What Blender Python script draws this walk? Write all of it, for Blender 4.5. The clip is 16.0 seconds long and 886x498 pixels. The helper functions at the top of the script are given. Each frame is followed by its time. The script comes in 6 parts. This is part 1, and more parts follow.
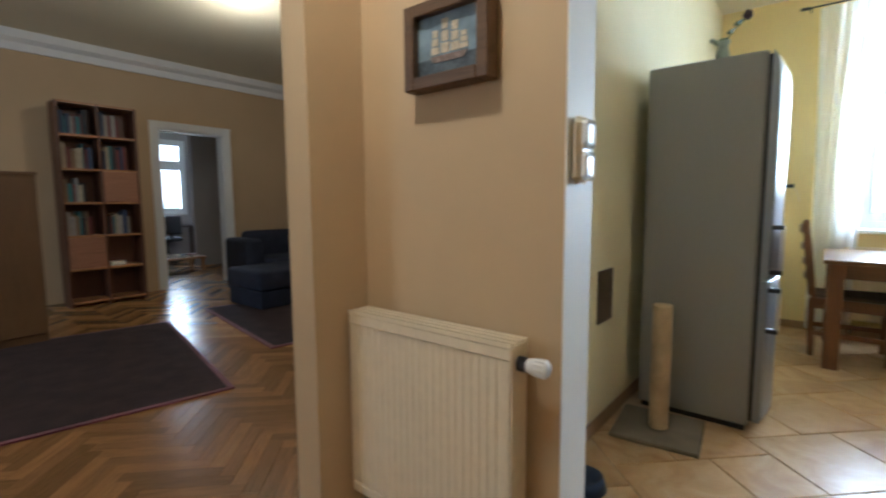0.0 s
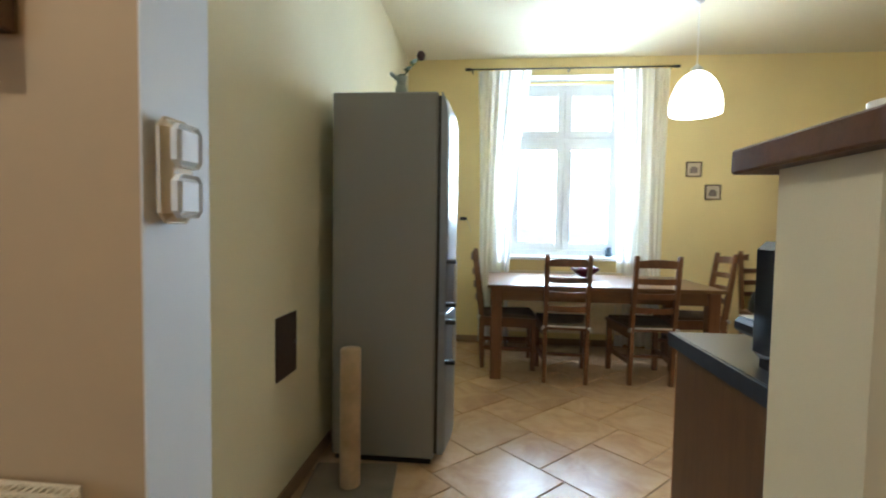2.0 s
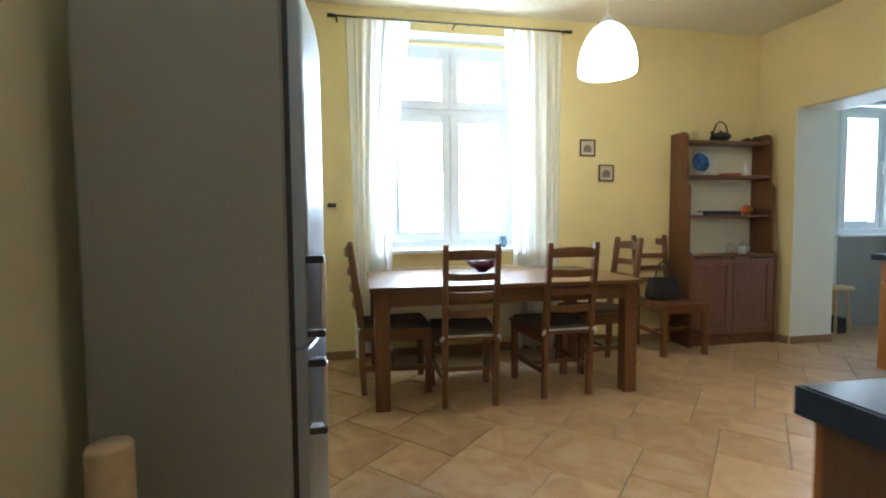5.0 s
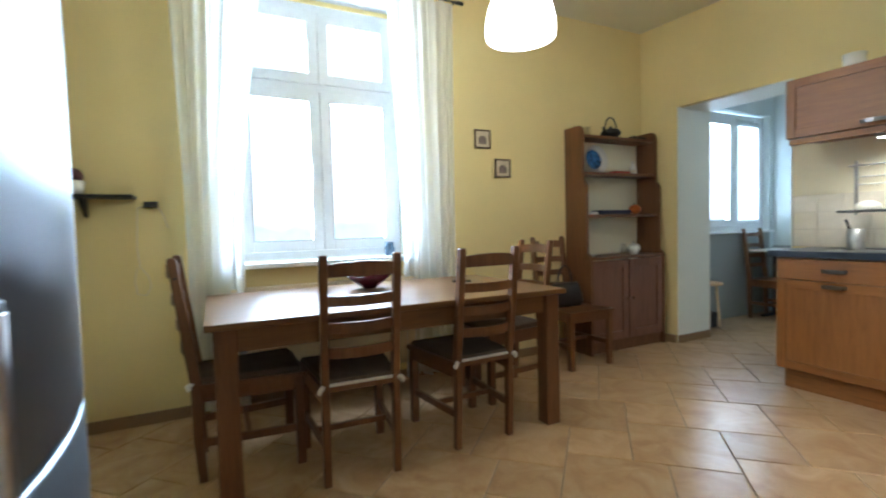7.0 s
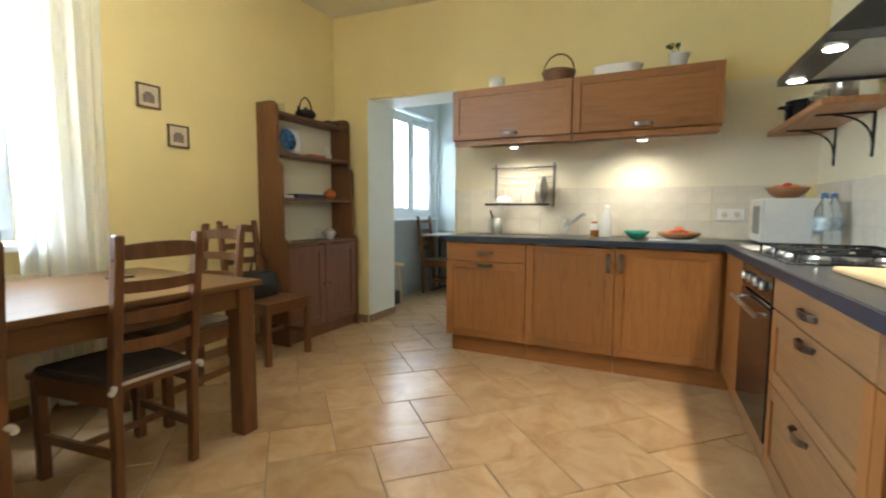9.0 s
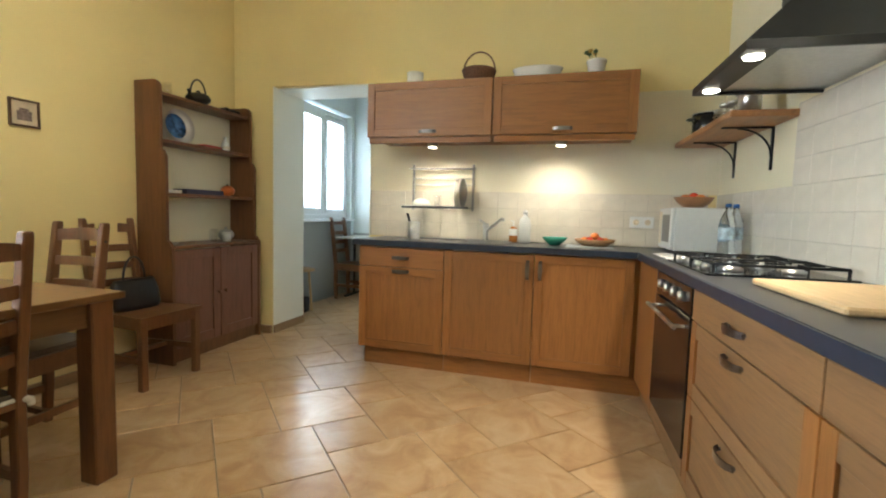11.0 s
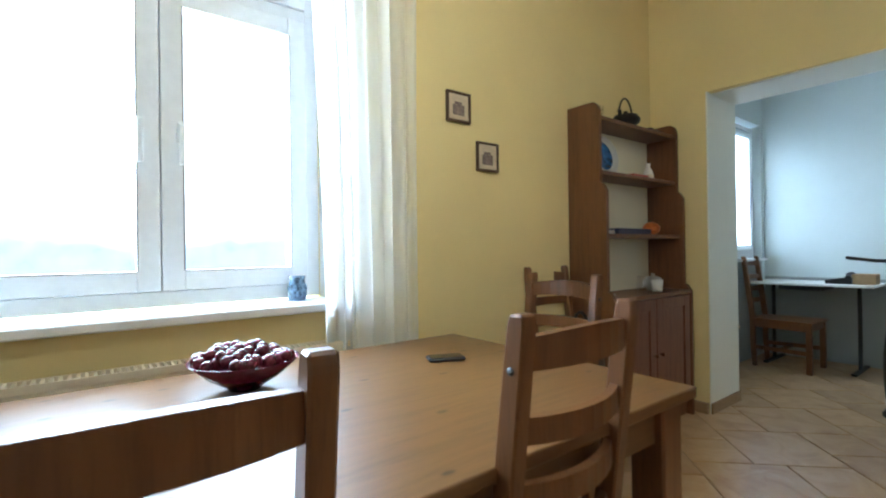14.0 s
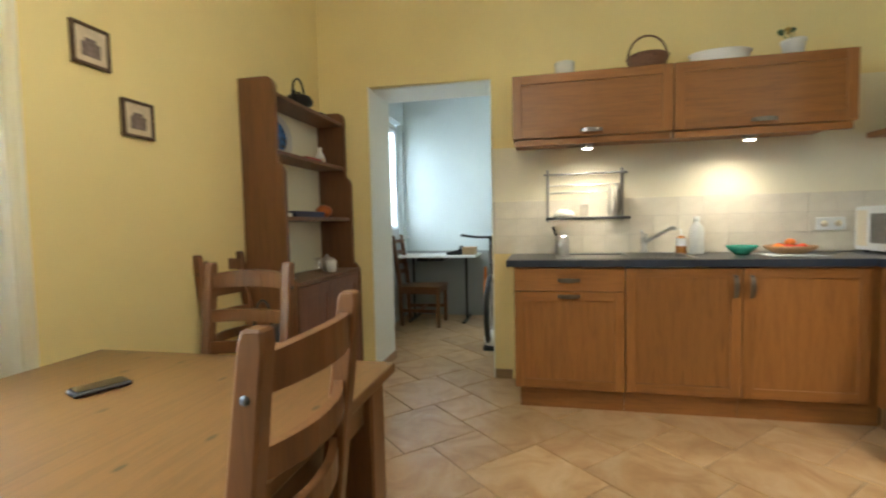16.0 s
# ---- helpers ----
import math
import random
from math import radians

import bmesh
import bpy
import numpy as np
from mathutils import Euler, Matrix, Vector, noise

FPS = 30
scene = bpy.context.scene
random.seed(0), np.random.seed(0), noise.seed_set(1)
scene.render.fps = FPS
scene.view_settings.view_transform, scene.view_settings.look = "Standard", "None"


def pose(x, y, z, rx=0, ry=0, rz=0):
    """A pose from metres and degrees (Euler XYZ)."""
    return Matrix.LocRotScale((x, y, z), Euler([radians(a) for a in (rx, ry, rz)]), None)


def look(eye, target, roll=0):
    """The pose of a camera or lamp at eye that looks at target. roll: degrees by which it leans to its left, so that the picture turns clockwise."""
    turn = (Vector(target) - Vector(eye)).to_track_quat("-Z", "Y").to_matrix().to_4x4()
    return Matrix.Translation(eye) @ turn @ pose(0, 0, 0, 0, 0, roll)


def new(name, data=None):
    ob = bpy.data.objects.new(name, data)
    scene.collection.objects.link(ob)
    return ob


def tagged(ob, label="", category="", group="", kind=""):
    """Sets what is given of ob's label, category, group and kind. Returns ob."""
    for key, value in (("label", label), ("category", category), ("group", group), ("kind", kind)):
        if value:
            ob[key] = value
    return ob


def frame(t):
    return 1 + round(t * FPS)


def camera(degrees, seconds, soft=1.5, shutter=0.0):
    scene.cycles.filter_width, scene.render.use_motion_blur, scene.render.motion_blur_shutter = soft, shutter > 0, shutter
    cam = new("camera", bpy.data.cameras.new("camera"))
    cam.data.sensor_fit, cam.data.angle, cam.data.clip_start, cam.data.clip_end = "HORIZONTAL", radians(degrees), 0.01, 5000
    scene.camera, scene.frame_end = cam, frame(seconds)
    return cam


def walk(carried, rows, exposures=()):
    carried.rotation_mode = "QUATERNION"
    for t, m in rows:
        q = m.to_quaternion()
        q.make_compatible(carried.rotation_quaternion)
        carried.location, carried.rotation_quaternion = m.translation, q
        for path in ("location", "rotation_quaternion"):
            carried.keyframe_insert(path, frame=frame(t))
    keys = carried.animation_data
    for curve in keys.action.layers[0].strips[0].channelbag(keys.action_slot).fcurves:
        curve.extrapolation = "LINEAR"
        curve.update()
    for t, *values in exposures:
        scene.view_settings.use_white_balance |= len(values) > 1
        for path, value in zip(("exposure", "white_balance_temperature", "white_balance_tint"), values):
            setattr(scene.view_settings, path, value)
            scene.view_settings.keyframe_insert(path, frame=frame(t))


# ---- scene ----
cam = camera(87.6, 16.0, 2.0, 0.4)
PATH = [
    (0, (0.603, 0.617, 1.167), (2.145, 1.876, 0.968), -0.4),
    (0.5, (0.685, 0.588, 1.173), (2.436, 1.538, 0.997), -0.2),
    (1, (0.785, 0.563, 1.185), (2.647, 1.278, 1.039), -0.2),
    (1.5, (0.903, 0.539, 1.199), (2.842, 1.014, 1.082), 0.3),
    (2, (1.031, 0.592, 1.214), (3.019, 0.784, 1.115), 0.9),
    (2.5, (1.165, 0.685, 1.212), (3.16, 0.576, 1.121), 0.8),
    (3, (1.231, 0.724, 1.212), (3.206, 0.429, 1.106), 0.5),
    (3.5, (1.298, 0.734, 1.211), (3.256, 0.35, 1.081), 0.4),
    (4, (1.447, 0.715, 1.19), (3.409, 0.346, 1.061), 0.1),
    (4.2, (1.527, 0.702, 1.183), (3.493, 0.359, 1.058), -0.0),
    (6.3, (2.495, 0.592, 1.085), (4.432, 0.097, 1.035), -2.6),
    (6.5, (2.542, 0.591, 1.114), (4.447, -0.014, 1.034), -1.5),
    (7, (2.676, 0.538, 1.115), (4.464, -0.353, 1.024), -1.5),
    (7.5, (2.767, 0.489, 1.134), (4.353, -0.721, 0.994), -0.4),
    (8, (2.847, 0.457, 1.127), (4.193, -1.014, 0.968), -0.1),
    (8.5, (2.831, 0.453, 1.119), (3.932, -1.208, 0.95), 0.0),
    (9, (2.85, 0.422, 1.112), (3.739, -1.362, 0.94), 0.3),
    (9.2, (2.852, 0.422, 1.111), (3.659, -1.4, 0.939), 0.4),
    (11.3, (2.948, 0.147, 1.113), (3.511, -1.767, 0.97), 1.7),
    (11.5, (3.018, 0.11, 1.107), (3.643, -1.787, 0.992), 1.7),
    (12, (3.092, 0.008, 1.113), (3.956, -1.794, 1.042), 1.6),
    (12.5, (3.47, 0.064, 1.142), (4.453, -1.676, 1.06), 1.2),
    (13, (3.714, 0.061, 1.108), (4.891, -1.555, 1.053), 0.2),
    (13.5, (3.896, 0.051, 1.098), (5.323, -1.35, 1.071), -1.1),
    (14, (4.109, 0.009, 1.116), (5.703, -1.2, 1.121), -0.8),
    (14.5, (4.228, -0.041, 1.129), (5.765, -1.321, 1.14), -1.8),
    (15, (4.269, -0.045, 1.138), (5.485, -1.633, 1.107), -1.5),
    (15.5, (4.252, 0.02, 1.154), (5.051, -1.812, 1.072), -0.6),
    (16, (4.253, -0.005, 1.143), (4.675, -1.957, 1.03), -1.3),
]
EXPOSURE = [(0, 0.33, 5250), (0.5, 0.2, 5250), (1.5, 0.03, 5300), (3.5, 0.08, 5400), (6.5, 0.06, 5250), (7.5, -0.12, 5200), (9, 0.22, 5850), (11.5, 0.2, 5950), (12.5, 0.17, 5650), (13, 0.24, 5580), (13.5, 0.1, 5480), (14.5, -0.32, 5180), (15, -0.36, 5230), (15.5, 0.05, 5600), (16, 0.1, 6050)]
walk(cam, [(t, look(eye, target, roll)) for t, eye, target, roll in PATH], [(t, stops, kelvin, 8) for t, stops, kelvin in EXPOSURE])

# ---- light ----
world = bpy.data.worlds.new("world")
scene.world = world
world.use_nodes = True
sky = world.node_tree.nodes.new("ShaderNodeTexSky")
sky.sky_type, sky.sun_disc = "NISHITA", False
sky.sun_elevation, sky.sun_rotation = radians(38), radians(200)
sky.air_density, sky.dust_density = 1.0, 4.0
world.node_tree.nodes["Background"].inputs["Strength"].default_value = 0.15
world.node_tree.links.new(sky.outputs[0], world.node_tree.nodes["Background"].inputs["Color"])

# the stove wall stands a little askew: everything on it turns about the inner worktop corner
SKEW = Matrix.Translation((2.575, -2.78, 0)) @ pose(0, 0, 0, 0, 0, 3.0) @ Matrix.Translation((-2.575, 2.78, 0))
KITCHEN_Y, FRIDGE_Y, WINDOW_X, STOVE_X, CEIL = -3.34, 1.45, 5.87, 2.0, 2.93


def lamp(name, kind, energy, color, m, **values):
    data = bpy.data.lights.new(name, kind)
    data.energy, data.color = energy, color
    if kind == "AREA":
        data.shape, data.size, data.size_y = "RECTANGLE", values["size"], values["size_y"]
    elif "radius" in values:
        data.shadow_soft_size = values["radius"]
    if kind == "SPOT":
        data.spot_size, data.spot_blend = radians(values["cone"]), values["blend"]
    ob = new(name, data)
    ob.matrix_world = m
    return ob


DAY, WARM = (0.82, 0.93, 1.0), (1.0, 0.86, 0.66)
lamp("daylight_window", "AREA", 215, DAY, look((6.33, -0.19, 1.72), (0, -0.19, 0.1)), size=1.18, size_y=1.55)
lamp("daylight_sunroom", "AREA", 70, DAY, look((6.33, -4.88, 1.66), (0, -4.88, 1.66)), size=1.14, size_y=1.36)
lamp("daylight_far_room", "AREA", 60, DAY, look((4.55, 11.7, 1.75), (4.55, 0, 1.75)), size=0.85, size_y=1.55)
lamp("daylight_living", "AREA", 50, DAY, look((-3.15, 4.8, 1.75), (5, 4.8, 1.75)), size=1.5, size_y=1.6)
lamp("pendant_bulb", "POINT", 55, WARM, pose(4.62, -0.90, 2.11), radius=0.06)
for x in (3.967, 3.086):
    lamp("cabinet_spot", "SPOT", 18, WARM, look((x, -3.05, 1.575), (x, -3.22, 0.9)), cone=146, blend=1.0, radius=0.03)
for y in (-2.03, -1.60):
    lamp("hood_spot", "SPOT", 38, WARM, SKEW @ look((2.42, y, 1.645), (2.68, y, 0.9)), cone=112, blend=0.9, radius=0.03)

lamp("hall_bulb", "POINT", 46, WARM, pose(0.85, 1.45, 2.75), radius=0.06)
lamp("living_bulb", "POINT", 19, WARM, pose(2.9, 4.9, 2.7), radius=0.1)


# ---- materials ----
def nodes_of(name, rough=0.5, metal=0.0):
    m = bpy.data.materials.new(name)
    m.use_nodes = True
    nt = m.node_tree
    b = nt.nodes["Principled BSDF"]
    b.inputs["Roughness"].default_value, b.inputs["Metallic"].default_value = rough, metal
    return m, nt, b


def coords(nt, scale):
    tc = nt.nodes.new("ShaderNodeTexCoord")
    mp = nt.nodes.new("ShaderNodeMapping")
    mp.inputs["Scale"].default_value = scale
    nt.links.new(tc.outputs["Object"], mp.inputs["Vector"])
    return mp.outputs["Vector"]


def noise_of(nt, vec, scale, detail=4.0, rough=0.55, distort=0.0):
    n = nt.nodes.new("ShaderNodeTexNoise")
    n.inputs["Scale"].default_value, n.inputs["Detail"].default_value = scale, detail
    n.inputs["Roughness"].default_value, n.inputs["Distortion"].default_value = rough, distort
    nt.links.new(vec, n.inputs["Vector"])
    return n.outputs["Fac"]


def ramp(nt, fac, stops):
    r = nt.nodes.new("ShaderNodeValToRGB")
    while len(r.color_ramp.elements) < len(stops):
        r.color_ramp.elements.new(0.5)
    for e, (p, c) in zip(r.color_ramp.elements, stops):
        e.position, e.color = p, (*c, 1)
    nt.links.new(fac, r.inputs["Fac"])
    return r.outputs["Color"]


def mixed(nt, a, b, fac, mode="MIX"):
    n = nt.nodes.new("ShaderNodeMix")
    n.data_type, n.blend_type = "RGBA", mode
    for k, v in ((0, fac), (6, a), (7, b)):
        if isinstance(v, (float, int)):
            n.inputs[k].default_value = v
        elif isinstance(v, tuple):
            n.inputs[k].default_value = (*v, 1)
        else:
            nt.links.new(v, n.inputs[k])
    return n.outputs[2]


def bumped(nt, b, height, strength, distance=0.002):
    n = nt.nodes.new("ShaderNodeBump")
    n.inputs["Strength"].default_value, n.inputs["Distance"].default_value = strength, distance
    nt.links.new(height, n.inputs["Height"])
    nt.links.new(n.outputs["Normal"], b.inputs["Normal"])


def scaled(c, f):
    return tuple(min(1.0, v * f) for v in c)


def paint(name, color, rough=0.85, vary=0.06, grain=220, bump=0.25):
    """Painted plaster: faint large mottling and a fine roller texture."""
    m, nt, b = nodes_of(name, rough)
    v = coords(nt, (1, 1, 1))
    big = noise_of(nt, v, 1.3, 5)
    nt.links.new(ramp(nt, big, ((0.3, scaled(color, 1 - vary)), (0.7, scaled(color, 1 + vary * 0.5)))), b.inputs["Base Color"])
    bumped(nt, b, noise_of(nt, v, grain, 3), bump, 0.0015)
    return m


def wood(name, color, rough=0.4, axis="x", contrast=0.35, scale=1.0, knots=False, per_object=0.0):
    """Grain stretched along one axis, with broad colour drift and optional knots."""
    m, nt, b = nodes_of(name, rough)
    st = {"x": (1.2, 16, 16), "y": (16, 1.2, 16), "z": (16, 16, 1.2)}[axis]
    v = coords(nt, tuple(k * scale for k in st))
    if per_object:
        info = nt.nodes.new("ShaderNodeObjectInfo")
        add = nt.nodes.new("ShaderNodeVectorMath")
        add.operation = "ADD"
        mul = nt.nodes.new("ShaderNodeVectorMath")
        mul.operation = "SCALE"
        mul.inputs[0].default_value = (37, 51, 23)
        nt.links.new(info.outputs["Random"], mul.inputs["Scale"])
        nt.links.new(v, add.inputs[0])
        nt.links.new(mul.outputs[0], add.inputs[1])
        v = add.outputs[0]
    g = noise_of(nt, v, 3.0, 6, 0.62, 0.8)
    fine = noise_of(nt, v, 14.0, 3)
    col = ramp(nt, g, ((0.28, scaled(color, 1 - contrast)), (0.5, color), (0.75, scaled(color, 1 + contrast * 0.6))))
    col = mixed(nt, col, scaled(color, 0.55), ramp(nt, fine, ((0.52, (0, 0, 0)), (0.8, (0.5, 0.5, 0.5)))))
    if knots:
        vo = nt.nodes.new("ShaderNodeTexVoronoi")
        vo.inputs["Scale"].default_value = 4.5
        if axis == "y":
            vo.voronoi_dimensions = "2D"
        nt.links.new(coords(nt, {"x": (0.6, 1.3, 1.3), "y": (1.3, 0.6, 1.3), "z": (1.3, 1.3, 0.6)}[axis]), vo.inputs["Vector"])
        col = mixed(nt, col, scaled(color, 0.12), ramp(nt, vo.outputs["Distance"], ((0.022, (0.92, 0.92, 0.92)), (0.05, (0, 0, 0)))))
    if per_object:
        hs = nt.nodes.new("ShaderNodeHueSaturation")
        mr = nt.nodes.new("ShaderNodeMapRange")
        mr.inputs["To Min"].default_value, mr.inputs["To Max"].default_value = 1 - per_object, 1 + per_object
        nt.links.new(info.outputs["Random"], mr.inputs["Value"])
        nt.links.new(mr.outputs["Result"], hs.inputs["Value"])
        nt.links.new(col, hs.inputs["Color"])
        col = hs.outputs["Color"]
    nt.links.new(col, b.inputs["Base Color"])
    bumped(nt, b, g, 0.12, 0.001)
    return m


def plain(name, color, rough=0.5, metal=0.0, vary=0.12, scale=30, bump=0.0):
    m, nt, b = nodes_of(name, rough, metal)
    v = coords(nt, (1, 1, 1))
    n = noise_of(nt, v, scale, 4)
    nt.links.new(ramp(nt, n, ((0.3, scaled(color, 1 - vary)), (0.7, scaled(color, 1 + vary)))), b.inputs["Base Color"])
    if bump:
        bumped(nt, b, noise_of(nt, v, scale * 6, 3), bump, 0.002)
    return m


def fabric(name, color, rough=0.95, vary=0.25, scale=400, sheen=0.2):
    m, nt, b = nodes_of(name, rough)
    v = coords(nt, (1, 1, 1))
    c = ramp(nt, noise_of(nt, v, 6, 5), ((0.3, scaled(color, 1 - vary)), (0.7, scaled(color, 1 + vary))))
    nt.links.new(c, b.inputs["Base Color"])
    bumped(nt, b, noise_of(nt, v, scale, 2), 0.6, 0.003)
    b.inputs["Sheen Weight"].default_value = sheen
    return m


def glow(name, color, strength):
    m, nt, b = nodes_of(name)
    b.inputs["Base Color"].default_value = (*color, 1)
    b.inputs["Emission Color"].default_value = (*color, 1)
    b.inputs["Emission Strength"].default_value = strength
    return m


def glass(name, color=(1, 1, 1), rough=0.0):
    m, nt, b = nodes_of(name, rough)
    b.inputs["Base Color"].default_value = (*color, 1)
    b.inputs["Transmission Weight"].default_value = 1.0
    b.inputs["IOR"].default_value = 1.45
    return m


def pane_glass(name, shine=0.04):
    """Thin window glass: mostly clear, with a little mirror gloss."""
    m = bpy.data.materials.new(name)
    m.use_nodes = True
    nt = m.node_tree
    nt.nodes.clear()
    out, mix = nt.nodes.new("ShaderNodeOutputMaterial"), nt.nodes.new("ShaderNodeMixShader")
    clear, gloss = nt.nodes.new("ShaderNodeBsdfTransparent"), nt.nodes.new("ShaderNodeBsdfGlossy")
    gloss.inputs["Roughness"].default_value = 0.02
    mix.inputs[0].default_value = shine
    nt.links.new(clear.outputs[0], mix.inputs[1])
    nt.links.new(gloss.outputs[0], mix.inputs[2])
    nt.links.new(mix.outputs[0], out.inputs[0])
    return m


def sheer(name, color, clear=0.35):
    """Thin curtain cloth that lets light through."""
    m = bpy.data.materials.new(name)
    m.use_nodes = True
    nt = m.node_tree
    nt.nodes.clear()
    out = nt.nodes.new("ShaderNodeOutputMaterial")
    a, b2 = nt.nodes.new("ShaderNodeMixShader"), nt.nodes.new("ShaderNodeMixShader")
    d, tr, cl = nt.nodes.new("ShaderNodeBsdfDiffuse"), nt.nodes.new("ShaderNodeBsdfTranslucent"), nt.nodes.new("ShaderNodeBsdfTransparent")
    v = coords(nt, (1, 60, 3))
    c = ramp(nt, noise_of(nt, v, 8, 3), ((0.3, scaled(color, 0.97)), (0.7, color)))
    nt.links.new(c, d.inputs["Color"])
    nt.links.new(c, tr.inputs["Color"])
    a.inputs[0].default_value, b2.inputs[0].default_value = 0.75, clear
    nt.links.new(d.outputs[0], a.inputs[1])
    nt.links.new(tr.outputs[0], a.inputs[2])
    nt.links.new(a.outputs[0], b2.inputs[1])
    nt.links.new(cl.outputs[0], b2.inputs[2])
    nt.links.new(b2.outputs[0], out.inputs[0])
    return m


def stone_tile(name):
    """Sandy glazed floor tile with drifting warm clouds, varied tile by tile."""
    m, nt, b = nodes_of(name, 0.28)
    info = nt.nodes.new("ShaderNodeObjectInfo")
    tc = nt.nodes.new("ShaderNodeTexCoord")
    mul, add = nt.nodes.new("ShaderNodeVectorMath"), nt.nodes.new("ShaderNodeVectorMath")
    mul.operation, add.operation = "SCALE", "ADD"
    mul.inputs[0].default_value = (31, 17, 7)
    nt.links.new(info.outputs["Random"], mul.inputs["Scale"])
    nt.links.new(tc.outputs["Object"], add.inputs[0])
    nt.links.new(mul.outputs[0], add.inputs[1])
    v = add.outputs[0]
    a, f = noise_of(nt, v, 4.5, 6, 0.6, 1.2), noise_of(nt, v, 60, 4)
    col = ramp(nt, a, ((0.25, (0.35, 0.195, 0.085)), (0.5, (0.48, 0.31, 0.155)), (0.75, (0.57, 0.41, 0.245))))
    col = mixed(nt, col, (0.40, 0.26, 0.14), ramp(nt, f, ((0.55, (0, 0, 0)), (0.8, (0.35, 0.35, 0.35)))))
    hs, mr = nt.nodes.new("ShaderNodeHueSaturation"), nt.nodes.new("ShaderNodeMapRange")
    mr.inputs["To Min"].default_value, mr.inputs["To Max"].default_value = 0.9, 1.1
    nt.links.new(info.outputs["Random"], mr.inputs["Value"])
    nt.links.new(mr.outputs["Result"], hs.inputs["Value"])
    nt.links.new(col, hs.inputs["Color"])
    nt.links.new(hs.outputs["Color"], b.inputs["Base Color"])
    bumped(nt, b, noise_of(nt, v, 9, 5), 0.25, 0.003)
    return m


YELLOW = paint("yellow_plaster", (0.80, 0.66, 0.31))
CREAM = paint("cream_plaster", (0.78, 0.72, 0.52))
CREAMPALE = paint("pale_cream_plaster", (0.80, 0.74, 0.57))
BROWN = paint("tan_plaster", (0.54, 0.40, 0.24))
WHITE = paint("white_paint", (0.78, 0.79, 0.78), 0.6, 0.03)
CEILING = paint("ceiling_paint", (0.74, 0.69, 0.51), 0.9, 0.03)
PALE = paint("pale_blue_plaster", (0.66, 0.72, 0.72))
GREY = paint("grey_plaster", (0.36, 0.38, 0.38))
GREYW = paint("grey_violet_plaster", (0.40, 0.38, 0.38))
TILE = stone_tile("floor_tile")
GROUT = plain("grout", (0.30, 0.24, 0.17), 0.95, 0, 0.2, 60, 0.4)
TABLEWOOD = wood("table_pine", (0.145, 0.069, 0.022), 0.3, "y", 0.3, 1.0, True)
CHAIRWOOD = wood("chair_pine", (0.15, 0.062, 0.021), 0.36, "z", 0.35, 1.0)
HUTCHWOOD = wood("stained_pine", (0.15, 0.062, 0.022), 0.42, "z", 0.4, 0.7, True)
HUTCHDOOR = wood("stained_pine_door", (0.19, 0.085, 0.05), 0.45, "z", 0.3)
CAB_V = wood("cabinet_beech_upright", (0.27, 0.108, 0.026), 0.4, "z", 0.27, 1.0, False, 0.12)
CAB_H = wood("cabinet_beech_level", (0.27, 0.108, 0.026), 0.4, "x", 0.27, 1.0, False, 0.12)
CAB_Y = wood("cabinet_beech_along", (0.225, 0.12, 0.05), 0.4, "y", 0.27, 1.0, False, 0.08)
# darker copy of the cabinet beech: the end panel's shade is in its colour
CAB_SHADED = wood("cabinet_beech_shaded", (0.125, 0.062, 0.028), 0.45, "z", 0.2)
CAPWOOD = wood("dark_ledge_wood", (0.10, 0.045, 0.025), 0.4, "y", 0.35)
SHELFWOOD = wood("shelf_pine", (0.42, 0.20, 0.08), 0.4, "y", 0.3)
SKIRT = wood("skirting_wood", (0.30, 0.19, 0.10), 0.5, "x", 0.2)
BOOKWOOD = wood("bookcase_veneer", (0.11, 0.045, 0.023), 0.45, "z", 0.25)
PARQUET = wood("parquet_oak", (0.27, 0.135, 0.048), 0.25, "x", 0.3, 1.5, False, 0.3)
WORKTOP = plain("dark_worktop", (0.035, 0.036, 0.04), 0.28, 0, 0.5, 300)
EDGE = plain("worktop_edge", (0.022, 0.031, 0.05), 0.35, 0, 0.15)
STEEL = plain("brushed_steel", (0.55, 0.55, 0.54), 0.28, 1.0, 0.08, 60)
DARKSTEEL = plain("dull_steel", (0.30, 0.29, 0.28), 0.4, 1.0, 0.1, 60)
FRIDGESIDE = plain("fridge_grey_paint", (0.29, 0.28, 0.25), 0.5, 0.2, 0.05, 300)
FRIDGEDOOR = plain("fridge_steel_door", (0.27, 0.30, 0.33), 0.36, 0.9, 0.04, 200)
BLACK = plain("black_plastic", (0.012, 0.012, 0.013), 0.4, 0, 0.2)
BLACKGLOSS = plain("black_gloss", (0.008, 0.008, 0.009), 0.12, 0, 0.2)
IRON = plain("cast_iron", (0.02, 0.02, 0.02), 0.6, 0.5, 0.3, 200, 0.3)
PEWTER = plain("dark_pewter", (0.20, 0.18, 0.17), 0.3, 1.0, 0.2, 60)
PLASTIC = plain("white_plastic", (0.78, 0.78, 0.75), 0.35, 0, 0.03)
IVORY = plain("ivory_enamel", (0.78, 0.68, 0.50), 0.35, 0, 0.04)
SWITCH = plain("ivory_switch", (0.72, 0.62, 0.45), 0.3, 0, 0.03)
PVC = plain("white_window_plastic", (0.82, 0.84, 0.85), 0.35, 0, 0.03)
CERAMIC = plain("white_ceramic", (0.80, 0.77, 0.70), 0.2, 0, 0.03)
CURTAIN = sheer("sheer_curtain", (0.93, 0.95, 0.97), 0.2)
GLASS = pane_glass("window_glass")
CLEAR = pane_glass("clear_glass", 0.14)
SHADE = glow("lamp_shade", (1.0, 0.90, 0.72), 19.0)
